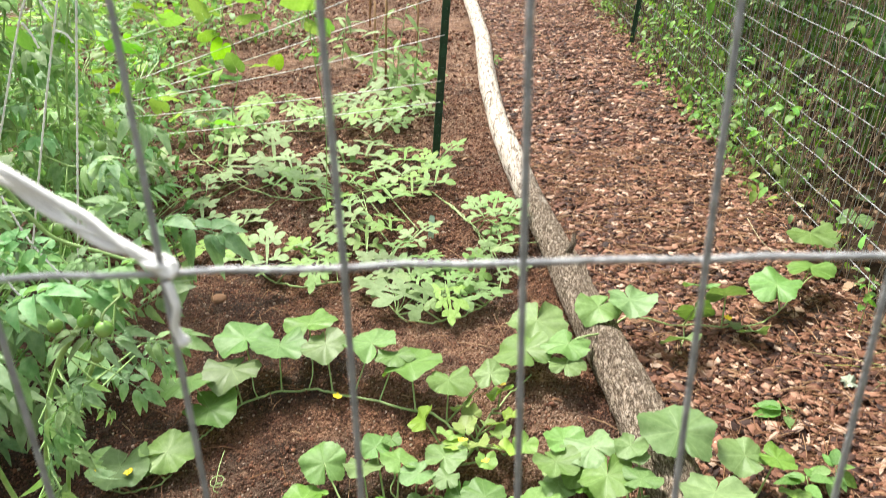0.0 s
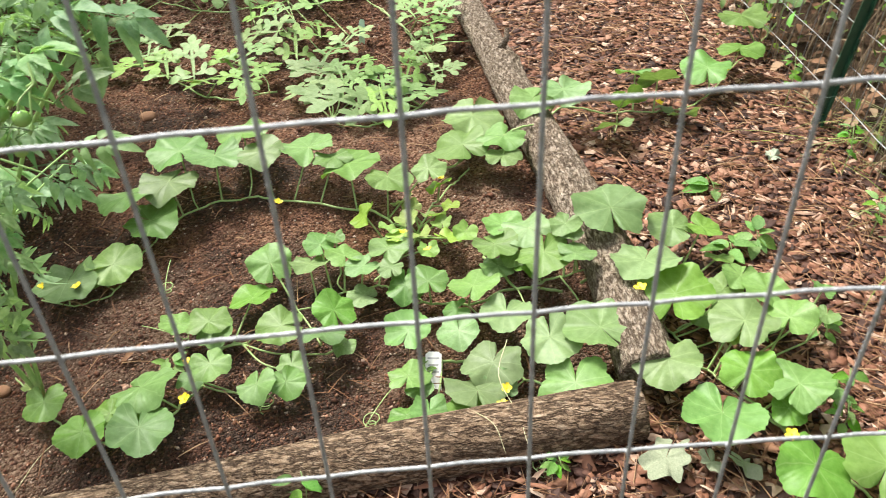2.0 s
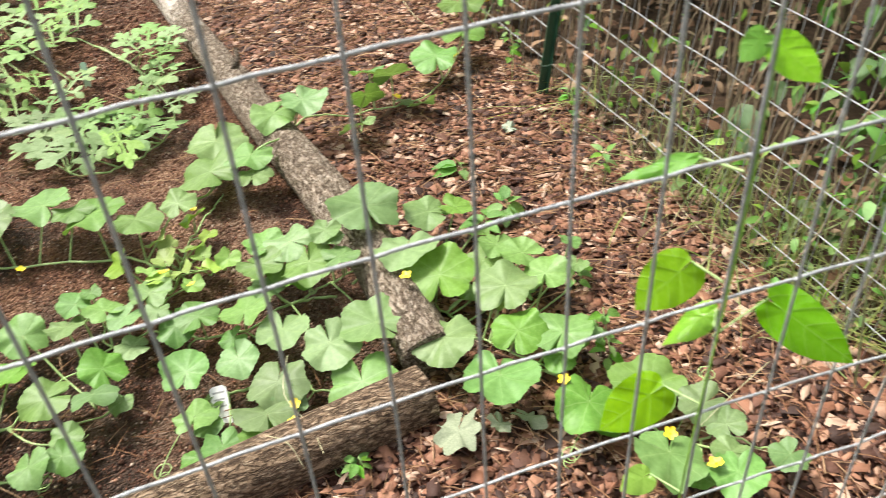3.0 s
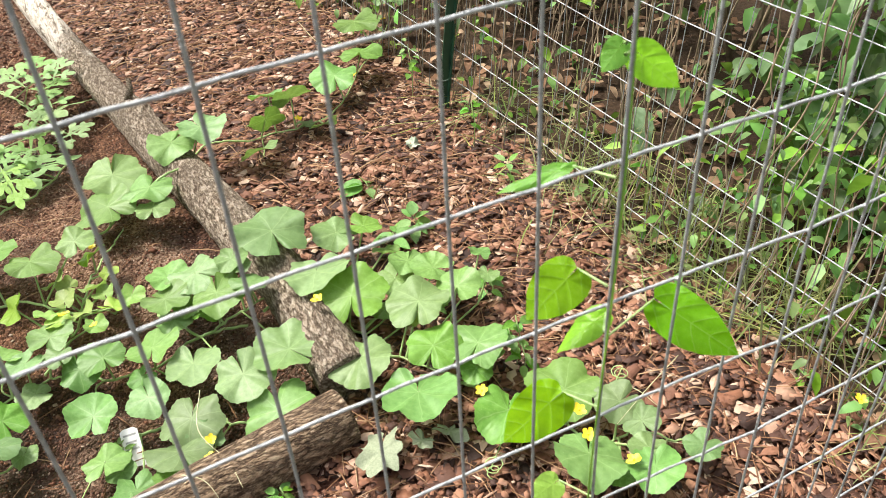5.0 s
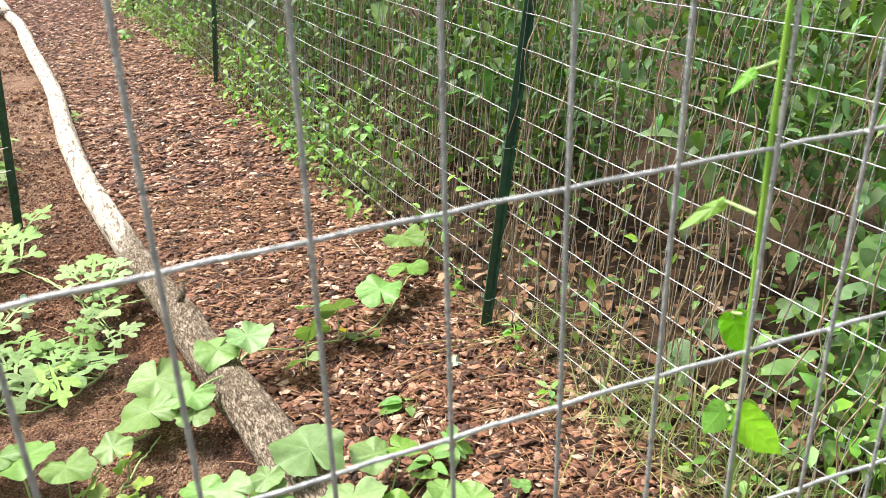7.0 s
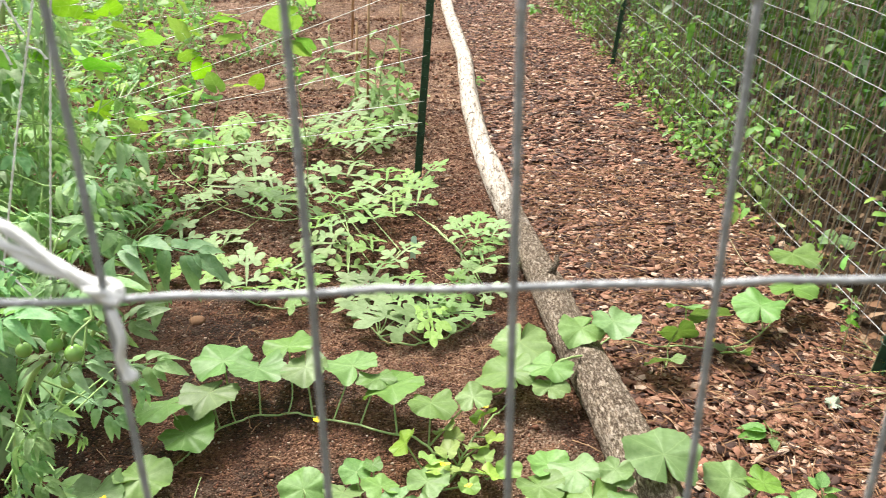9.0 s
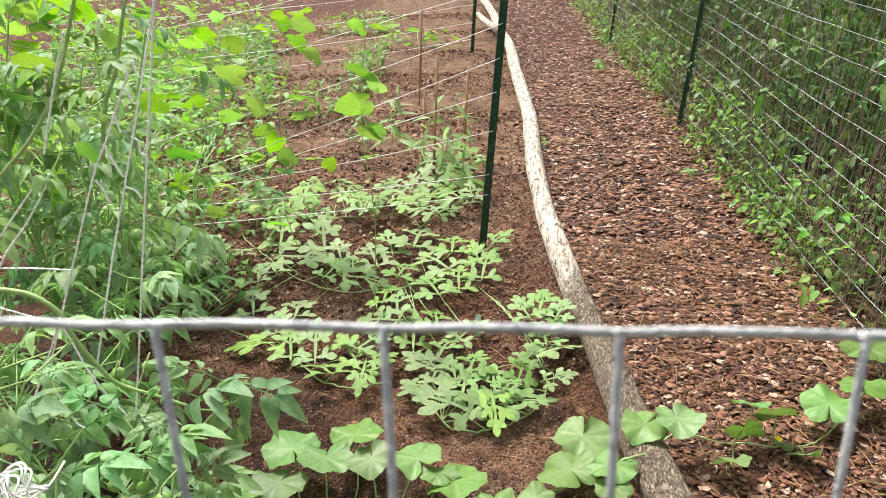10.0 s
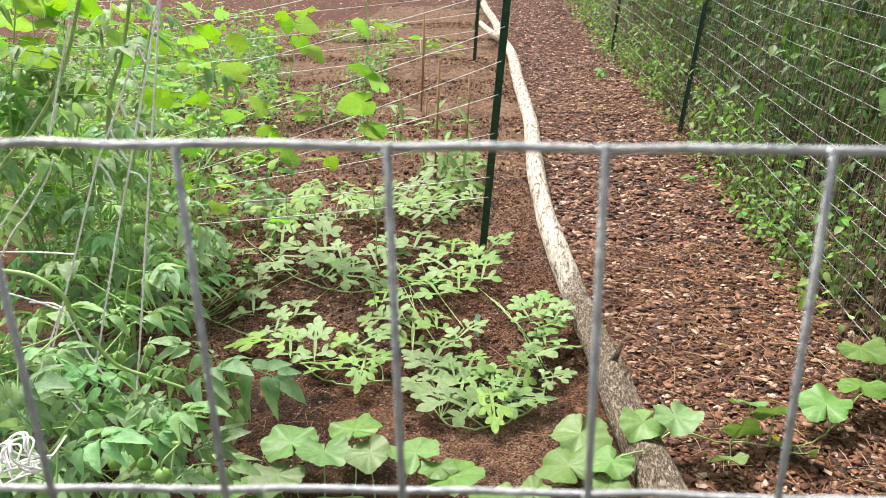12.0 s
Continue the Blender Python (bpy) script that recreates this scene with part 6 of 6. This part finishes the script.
def stones():
    for i, (x, y, s) in enumerate(((-0.84, 2.24, 0.028), (-0.50, 2.10, 0.012), (-0.30, 2.25, 0.014), (-0.9, 1.05, 0.02), (0.24, 2.25, 0.02))):
        buf = Buf().ball((0, 0, 0), s, 10, 0.45)
        r = random.Random(i)
        buf.v = [(vx * r.uniform(0.85, 1.1), vy * r.uniform(0.85, 1.1), vz) for vx, vy, vz in buf.v]
        ob = tagged(new("stone", buf.mesh("stone", M_LITTER)), "small reddish stone lying on the soil", "stone", "stones in the bed")
        ob.location = (x, y, ground_z(x, y) + s * 0.3)


stones()


def oak_radius(a):
    """A long leaf with deep blunt lobes, seen from its middle."""
    oval = 0.30 / math.sqrt((math.cos(a) * 0.56) ** 2 + math.sin(a) ** 2)
    return oval * (1 + 0.15 * math.sin(7 * a + 1.2) + 0.05 * math.sin(15 * a) + 0.05 * math.sin(3 * a))


def fallen_leaf():
    """Pale lobed leaves lying underside up below the melon vine."""
    for i, (x, y, s, h) in enumerate(((0.502, 0.698, 0.130, 150), (0.586, 0.687, 0.059, 190), (0.647, 0.686, 0.069, 215))):
        me = polar_leaf(oak_radius, 64, 0.25, 0.10, i).mesh("fallen_leaf", M_PALE_LEAF)
        ob = tagged(new("fallen_leaf", me), "large pale grey-green fallen oak leaf lying on mulch", "fallen leaf", "fallen leaves")
        ob.matrix_world = leaf_pose((x, y, 0.055 - 0.008 * i), h, s, -14, 8 * i)


fallen_leaf()
board = Buf()
bx = [(px, py, pz) for pz in (0, 0.14) for px, py in ((-0.019, -0.2), (0.019, -0.2), (0.019, 0.2), (-0.019, 0.2))]
board.add(bx, [(3, 2, 1, 0), (4, 5, 6, 7), (0, 1, 5, 4), (1, 2, 6, 5), (2, 3, 7, 6), (3, 0, 4, 7)])
ob = tagged(new("wooden_board", board.mesh("wooden_board", M_BOARD, smooth=False)), "yellow pine board standing on edge at the bed corner", "board")
ob.matrix_world = pose(-1.03, 0.99, -0.01, 0, 0, 55)


def string_coil(x, y, z):
    """Left-over twine wound into a loose hank and hung among the tomatoes."""
    r = random.Random(6)
    base = empty("twine_hank", (x, y, z), "loose hank of white twine hanging among tomato leaves", "twine")
    base.matrix_world = Matrix.Identity(4)
    for k in range(6):
        w, h, ph = r.uniform(0.017, 0.026), r.uniform(0.018, 0.028), r.uniform(0, 6)
        pts = [(x + w * math.cos(a) + 0.006 * math.sin(3 * a + ph), y + 0.012 * math.sin(2 * a + ph) + 0.006 * k, z + h * math.sin(a) + 0.005 * math.cos(2 * a + ph)) for a in np.linspace(0, 6.3, 28)]
        part("loop", Buf().tube(pts, 0.0015, 6).mesh("loop", M_TWINE), base)
    part("string", Buf().tube(smooth_line([(x, y + 0.015, z - 0.02), (x - 0.01, y + 0.08, z - 0.05), (-0.58, 0.76, 0.88)], 5), 0.0015, 6).mesh("string", M_TWINE), base)


string_coil(-0.546, 0.60, 0.951)
husk = Buf()
blade(husk, (0, 0), 0.0, 0.075, 0.016, 0.004, -0.1, 8, 0.05, 0.8, 0.5)
husk_leaf = tagged(new("fallen_leaf", husk.mesh("fallen_leaf", M_LITTER)), "narrow curled tan dry leaf lying on soil", "fallen leaf", "fallen leaves")
husk_leaf.matrix_world = leaf_pose((-0.645, 1.105, ground_z(-0.63, 1.12) + 0.008), -33, 1.0, 3, 0)

def twigs():
    """Dried tendrils and thin runners lying over the leaves, the mulch and the sawn log."""
    for pts in ([(1.118, 0.577, 0.096), (0.993, 0.522, 0.12), (0.907, 0.497, 0.096)],
             [(0.98, 0.613, 0.056), (1.006, 0.566, 0.07), (1.025, 0.514, 0.056)],
             [(0.929, 0.517, 0.048), (0.97, 0.451, 0.06), (1.031, 0.41, 0.048)],
             [(1.086, 2.792, 0.024), (1.077, 2.598, 0.03), (1.107, 2.442, 0.024)],
             [(1.312, 1.458, 0.024), (1.339, 1.34, 0.03), (1.304, 1.171, 0.024), (1.283, 1.002, 0.03)],
             [(0.235, 0.995, 0.096), (0.206, 0.871, 0.12), (0.236, 0.791, 0.096), (0.243, 0.7, 0.12)],
             [(0.14, 0.814, 0.096), (0.185, 0.752, 0.12), (0.203, 0.7, 0.096)],
             [(-0.6, 0.941, 0.016), (-0.714, 0.856, 0.02), (-0.754, 0.749, 0.016)]):
        line = smooth_line(pts, 6)
        me = Buf().tube(line, [0.0010 * (1.1 - 0.5 * i / len(line)) for i in range(len(line))], 6).mesh("twig", M_STRAW)
        tagged(new("twig", me), "thin pale dry runner lying loose over the ground", "twig", "dry runners")


twigs()


def lichen(x, y):
    """A pale crumpled scrap of lichen on the mulch."""
    me = polar_leaf(lambda a: 0.42 + 0.07 * math.sin(3 * a + 0.4) + 0.05 * math.sin(8 * a) + 0.03 * math.sin(15 * a), 48, 0.3, 0.22, 3).mesh("lichen", M_LICHEN)
    ob = tagged(new("lichen", me), "pale grey-green scrap of lichen lying on the mulch", "lichen")
    ob.matrix_world = leaf_pose((x, y, ground_z(x, y) + 0.026), 40, 0.055, 6, 4)


lichen(1.068, 1.718)


# ---- weeds, grass and thicket ----
GRASS = ([(-0.5, 0, 0), (0.5, 0, 0), (-0.4, 0.5, 0.0), (0.4, 0.5, 0.0), (-0.25, 0.8, -0.05), (0.25, 0.8, -0.05), (0, 1, -0.18)], [(0, 1, 3, 2), (2, 3, 5, 4), (4, 5, 6)])


def leaf_template(width, steps=6, droop=0.35):
    buf = Buf()
    blade(buf, (0, 0), 0, 1.0, width, 0.0, droop, steps, 0.04, 0.75, 0.12)
    return buf.v, buf.f


BROAD_LEAF, OVAL_LEAF = leaf_template(0.62, 9), leaf_template(0.45, 8)
SMALL_LEAF, NARROW_LEAF = leaf_template(0.56, 4), leaf_template(0.36, 4)


SHRUB_LEAF = leaf_template(0.5, 3)


def leaf_cloud(name, label, category, locs, size, mat, shapes, tilt=(-0.5, 0.6), seed=1, kind="stuff"):
    rng = np.random.default_rng(seed)
    n = len(locs)
    s = np.minimum(rng.lognormal(math.log(size), 0.35, n), size * 1.7)
    rots = turns(rng.uniform(0, 6.28, n), rng.normal(tilt[0], tilt[1], n), rng.normal(0, 0.5, n))
    me = scatter_mesh(name, shapes, locs, rots, np.stack([s, s, s], -1), mat, smooth=True)
    return tagged(new(name, me), label, category, kind=kind)


def along_fence(n, y0, y1, off_lo, off_hi, z_hi, rng, power=1.6):
    y = rng.uniform(y0, y1, n)
    x = np.array([fence_x(v) for v in y]) + rng.uniform(off_lo, off_hi, n)
    z = z_hi * rng.random(n) ** power
    clump = np.array([0.5 + 0.5 * noise.noise(Vector((a * 2.2, b * 2.2, c * 2.2))) for a, b, c in zip(x, y, z)])
    keep = clump > 0.25 + rng.random(n) * 0.5
    open_floor = (y > 1.0) & (y < 2.9) & (z < 0.75 - 0.2 * (y - 1.0)) & (rng.random(n) < 0.86)
    return np.stack([x + 0.115 * z, y, z + 0.01], -1)[keep & ~open_floor]


R2 = np.random.default_rng(3)


def bed_greens(n):
    """Low seedlings and weeds filling the planted rows of the far bed."""
    out = []
    while len(out) < n:
        x, y = R2.uniform(-5.5, -1.0), R2.uniform(2.9, 10.5)
        if noise.noise(Vector((x * 1.7, y * 1.7, 2.0))) > (-0.1 if x < -0.30 * y - 0.1 else 0.28) and x < -0.75 - 0.12 * (y - 2.9):
            out.append((x, y, 0.02 + 0.26 * R2.random() ** 1.3))
    return np.array(out)


leaf_cloud("bed_greens", "low dense green seedlings and weeds in the far bed", "seedlings", bed_greens(15000), 0.048, M_BEDGREEN, [SMALL_LEAF, NARROW_LEAF], (-0.2, 0.5), 21)
leaf_cloud("bed_litter", "dry brown leaf scraps scattered over the far bed", "leaf litter",
           np.array([(x, y, 0.012) for x, y in zip(R2.uniform(-3.4, 0.0, 6500), R2.uniform(3.4, 13.0, 6500)) if is_bed(x, y)]), 0.030, M_LITTER, [SMALL_LEAF, NARROW_LEAF], (0.0, 0.25), 22)
leaf_cloud("fence_weeds", "small-leaved green weeds growing along the fence foot", "weeds",
           np.concatenate([along_fence(7500, 1.9, 8.0, -0.10, 0.22, 0.5, R2, 2.0), along_fence(3200, 0.3, 2.2, -0.03, 0.3, 0.5, R2, 1.4), along_fence(6000, 8.0, 15.0, -0.2, 0.3, 0.7, R2, 1.6)]), 0.034, M_WEED, [SMALL_LEAF], (-0.3, 0.6), 4)
leaf_cloud("undergrowth", "dense dark green undergrowth behind the wire fence", "undergrowth",
           np.concatenate([along_fence(27000, 1.0, 8.0, 0.06, 0.8, 1.9, R2, 1.0), along_fence(7000, -0.8, 1.4, 0.15, 0.9, 1.2, R2, 1.0), along_fence(12000, 8.0, 15.5, 0.0, 1.8, 2.6, R2, 1.0), along_fence(14000, 0.0, 8.0, 0.9, 2.3, 2.3, R2, 0.8)]), 0.038, M_SHRUB, [SMALL_LEAF, NARROW_LEAF], (-0.5, 0.6), 5)
leaf_cloud("broad_undergrowth", "broad soft green leaves of shrubs behind the wire fence", "undergrowth",
           np.concatenate([along_fence(1100, 0.1, 1.5, 0.2, 0.75, 0.75, R2, 0.8), along_fence(300, 1.7, 3.0, 0.3, 1.2, 1.2, R2, 0.8)]), 0.082, M_SHRUB_BIG, [BROAD_LEAF, OVAL_LEAF], (-0.45, 0.5), 6)
leaf_cloud("leaf_litter", "brown dead leaves on the woodland floor", "leaf litter",
           np.array([(fence_x(y) + o, y, 0.015 + 0.02 * q) for y, o, q in zip(R2.uniform(-0.5, 9, 5000), R2.uniform(0.0, 1.2, 5000), R2.random(5000))]), 0.04, M_LITTER, [SMALL_LEAF], (0.0, 0.25), 7)


def shrub_template(seed, height, n):
    """A wild shrub: a few forking stems and a loose crown of leaves, built round the origin."""
    r = random.Random(seed)
    rng = np.random.default_rng(seed)
    base = empty("shrub", (0, 0, 0), "wild leafy green shrub growing behind the wire fence", "shrub", "shrubs behind the fence")
    tips = []
    for k in range(6):
        a = r.uniform(0, 6.28)
        lean = r.uniform(0.1, 0.45) * height
        pts = [(0.03 * math.cos(a), 0.03 * math.sin(a), -0.02), (lean * 0.35 * math.cos(a), lean * 0.35 * math.sin(a), height * 0.45), (lean * math.cos(a + 0.3), lean * math.sin(a + 0.3), height * r.uniform(0.75, 1.0))]
        line = smooth_line(pts, 5)
        tips += line[3:]
        part("stem", Buf().tube(line, [0.008 * (1.1 - 0.9 * i / len(line)) for i in range(len(line))], 6).mesh("stem", M_DRY), base)
    pick = rng.integers(0, len(tips), n)
    locs = np.array([tuple(tips[i]) for i in pick]) + rng.normal(0, 0.10 * height ** 0.5, (n, 3))
    locs[:, 2] = np.maximum(locs[:, 2], 0.03)
    size = rng.lognormal(math.log(0.046), 0.35, n)
    me = scatter_mesh("crown", [SHRUB_LEAF, SMALL_LEAF], locs, turns(rng.uniform(0, 6.28, n), rng.normal(-0.4, 0.5, n), rng.normal(0, 0.4, n)), np.stack([size] * 3, -1), M_SHRUB, True)
    part("crown", me, base)["kind"] = "stuff"
    return base


def plant_shrubs():
    r = random.Random(77)
    kinds = [shrub_template(1, 1.3, 1500), shrub_template(2, 1.8, 2000), shrub_template(3, 0.9, 1000)]
    places = [(0.95, 0.75), (0.95, 1.6), (0.7, 2.5), (0.7, 3.3), (0.45, 4.2), (0.6, 5.1), (0.5, 6.0), (0.55, 7.0), (0.5, 8.1), (0.6, 9.3), (0.6, 10.6), (0.7, 12.0),
              (1.5, 0.6), (1.6, 2.0), (1.5, 3.6), (1.5, 5.2), (1.6, 6.8), (1.6, 8.6), (2.4, 1.4), (2.5, 3.2), (2.4, 5.0), (2.5, 7.2), (0.9, -0.3)]
    for i, (off, y) in enumerate(places):
        x = fence_x(y) + off
        m = pose(x, y, 0, 0, 0, r.uniform(0, 360)) 
        if i < 3:
            kinds[i].matrix_world = m
        else:
            copy_thing(kinds[i % 3], m)


plant_shrubs()


def brush_stems():
    rng = np.random.default_rng(8)
    buf = Buf()
    for i in range(300):
        y = 0.9 + 8.0 * rng.random()
        x = fence_x(y) + rng.uniform(0.03, 0.7)
        h = rng.uniform(0.4, 1.8)
        dx, dy = rng.normal(0, 0.12, 2)
        pts = [(x, y, 0), (x + dx * 0.4 * h + 0.03, y + dy * 0.5 * h, h * 0.45), (x + dx * h + 0.11 * h, y + dy * h, h)]
        buf.tube(pts, [0.0026 * rng.uniform(0.5, 1.3), 0.0019, 0.0009], 4, cap=False)
    tagged(new("brush_stems", buf.mesh("brush_stems", M_DRY)), "thin dry brown stems standing behind the fence", "brush", kind="stuff")


brush_stems()


def dry_vines():
    """Withered climbers wound up the wires of the side fence."""
    r = random.Random(41)
    buf = Buf()
    for i in range(150):
        y = 0.25 + 0.0508 * int(r.random() ** 1.3 * 150)
        x, top, ph = fence_x(y), r.uniform(0.5, 1.5), r.uniform(0, 6)
        pts, z = [], 0.0
        while z < top:
            w = 0.006 + 0.012 * abs(math.sin(z * 3 + ph))
            pts.append((x + 0.115 * z + w * math.cos(z * 19 + ph), y + w * math.sin(z * 19 + ph) + 0.02 * math.sin(z * 5 + ph), z))
            z += 0.035
        buf.tube(pts, r.uniform(0.0009, 0.0021), 5, cap=False)
    tagged(new("dry_vines", buf.mesh("dry_vines", M_DRY)), "withered brown vines twisted up the fence wires", "dry vines", kind="stuff")


dry_vines()


def tall_weed(x, y, h, seed):
    r = random.Random(seed)
    base = empty("tall_weed", (x, y, 0), "tall pale green weed with narrow leaves in the bed", "weed", "tall weeds")
    base.matrix_world = Matrix.Identity(4)
    line = smooth_line([(x, y, 0), (x + 0.03, y, h * 0.5), (x + 0.05 + 0.05 * r.random(), y + 0.02, h)], 6)
    part("stem", Buf().tube(line, [0.004 * (1.1 - 0.7 * i / len(line)) for i in range(len(line))], 6).mesh("stem", M_STEM), base)
    for i in range(14):
        p = line[min(len(line) - 1, 2 + int(i * (len(line) - 3) / 13))]
        part("leaf", NARROW, base, m=leaf_pose(p, i * 137 + r.uniform(-20, 20), r.uniform(0.10, 0.2) * (1.1 - 0.4 * i / 14), r.uniform(-5, 45), r.gauss(0, 15)))


def narrow_leaf():
    buf = Buf()
    blade(buf, (0, 0), 0, 1.0, 0.2, 0, 0.35, 8, 0.05, 0.8)
    return buf.mesh("narrow_leaf", M_WMELON)


NARROW = narrow_leaf()
for i, (wx, wy, wh) in enumerate(((-0.44, 4.45, 0.55), (-0.34, 4.35, 0.42), (-0.62, 4.8, 0.4), (-0.9, 5.4, 0.35), (-0.5, 4.6, 0.3))):
    tall_weed(wx, wy, wh, i)


def grass():
    rng = np.random.default_rng(12)
    locs = []
    for cx, cy, n, w in ((1.42, 0.85, 90, 0.12), (1.48, 0.55, 100, 0.15), (1.40, 1.2, 50, 0.12), (1.5, 0.2, 80, 0.2), (1.1, 7.9, 60, 0.1), (0.95, 8.3, 60, 0.08), (1.35, 3.1, 60, 0.08)):
        locs += [(cx + rng.normal(0, w * 0.5), cy + rng.normal(0, w), 0.0) for _ in range(n)]
    locs = np.array(locs)
    n = len(locs)
    sc = np.stack([rng.uniform(0.003, 0.006, n), rng.uniform(0.12, 0.34, n), rng.uniform(0.1, 0.3, n)], -1)
    me = scatter_mesh("grass", [GRASS], locs, turns(rng.uniform(0, 6.28, n), rng.normal(0.95, 0.35, n), np.zeros(n)), sc, M_GRASS, True)
    tagged(new("grass", me), "green and straw-coloured grass tufts at the fence foot", "grass", kind="stuff")


grass()


def dead_grass():
    rng = np.random.default_rng(31)
    n = 320
    y = rng.uniform(0.1, 1.9, n)
    locs = np.stack([np.array([fence_x(v) for v in y]) + rng.normal(0.10, 0.10, n), y, rng.uniform(0.015, 0.07, n)], -1)
    sc = np.stack([rng.uniform(0.002, 0.0045, n), rng.uniform(0.10, 0.32, n), rng.uniform(0.1, 0.3, n)], -1)
    me = scatter_mesh("dead_grass", [GRASS], locs, turns(rng.uniform(0, 6.28, n), rng.normal(0.05, 0.18, n), np.zeros(n)), sc, M_GRASS, True)
    tagged(new("dead_grass", me), "straw-coloured dead grass lying at the fence foot", "dead grass", kind="stuff")


dead_grass()


def weed_sprig(x, y, n, size, seed, h=0.06):
    """A little weed with a few leaves."""
    r = random.Random(seed)
    base = empty("weed", (x, y, 0), "small green weed seedling sprouting from the ground", "weed", "weeds in the mulch")
    base.matrix_world = Matrix.Identity(4)
    z0 = ground_z(x, y)
    part("stem", Buf().tube([(x, y, z0 - 0.01), (x + 0.01, y, z0 + h * 0.6), (x + 0.005, y + 0.01, z0 + h)], 0.0015, 5).mesh("stem", M_STEM), base)
    for i in range(n):
        a = i * 2.4 + r.uniform(-0.3, 0.3)
        part("leaf", WEED_LEAVES[i % 2], base, m=leaf_pose((x + 0.008 * math.cos(a), y + 0.008 * math.sin(a), z0 + h * r.uniform(0.5, 1.1)), math.degrees(a) - 90, size * r.uniform(0.8, 1.2), r.uniform(-10, 30), r.gauss(0, 15)))


def weed_leaf(w):
    buf = Buf()
    blade(buf, (0, 0), 0, 1.0, w, 0, 0.3, 8, 0.05, 0.75)
    return buf.mesh("weed_leaf", M_SPRIG)


WEED_LEAVES = [weed_leaf(0.5), weed_leaf(0.65)]
for i, (x, y, n, s, h) in enumerate(((0.883, 1.333, 6, 0.062, 0.06), (0.813, 1.314, 5, 0.07, 0.05), (0.853, 0.802, 7, 0.045, 0.11), (0.785, 1.031, 5, 0.04, 0.05), (0.852, 1.586, 3, 0.09, 0.04), (0.93, 1.02, 4, 0.045, 0.05), (0.30, 0.71, 6, 0.035, 0.05), (-0.28, 0.70, 7, 0.05, 0.06), (-0.42, 0.68, 6, 0.045, 0.04), (-0.18, 0.68, 6, 0.06, 0.10), (-0.52, 1.08, 4, 0.05, 0.04),
                                     (0.05, 1.02, 5, 0.03, 0.04), (0.86, 0.76, 6, 0.045, 0.10), (0.87, 0.80, 5, 0.04, 0.14), (1.25, 0.72, 5, 0.05, 0.05), (0.68, 7.6, 8, 0.09, 0.12), (0.78, 8.6, 9, 0.1, 0.2), (0.14, 5.2, 6, 0.05, 0.06), (0.98, 4.6, 5, 0.06, 0.05), (1.18, 1.35, 6, 0.045, 0.12), (1.22, 1.62, 8, 0.04, 0.16), (1.2, 2.0, 9, 0.04, 0.2))):
    weed_sprig(x, y, n + 2, s * 0.72, i, h)
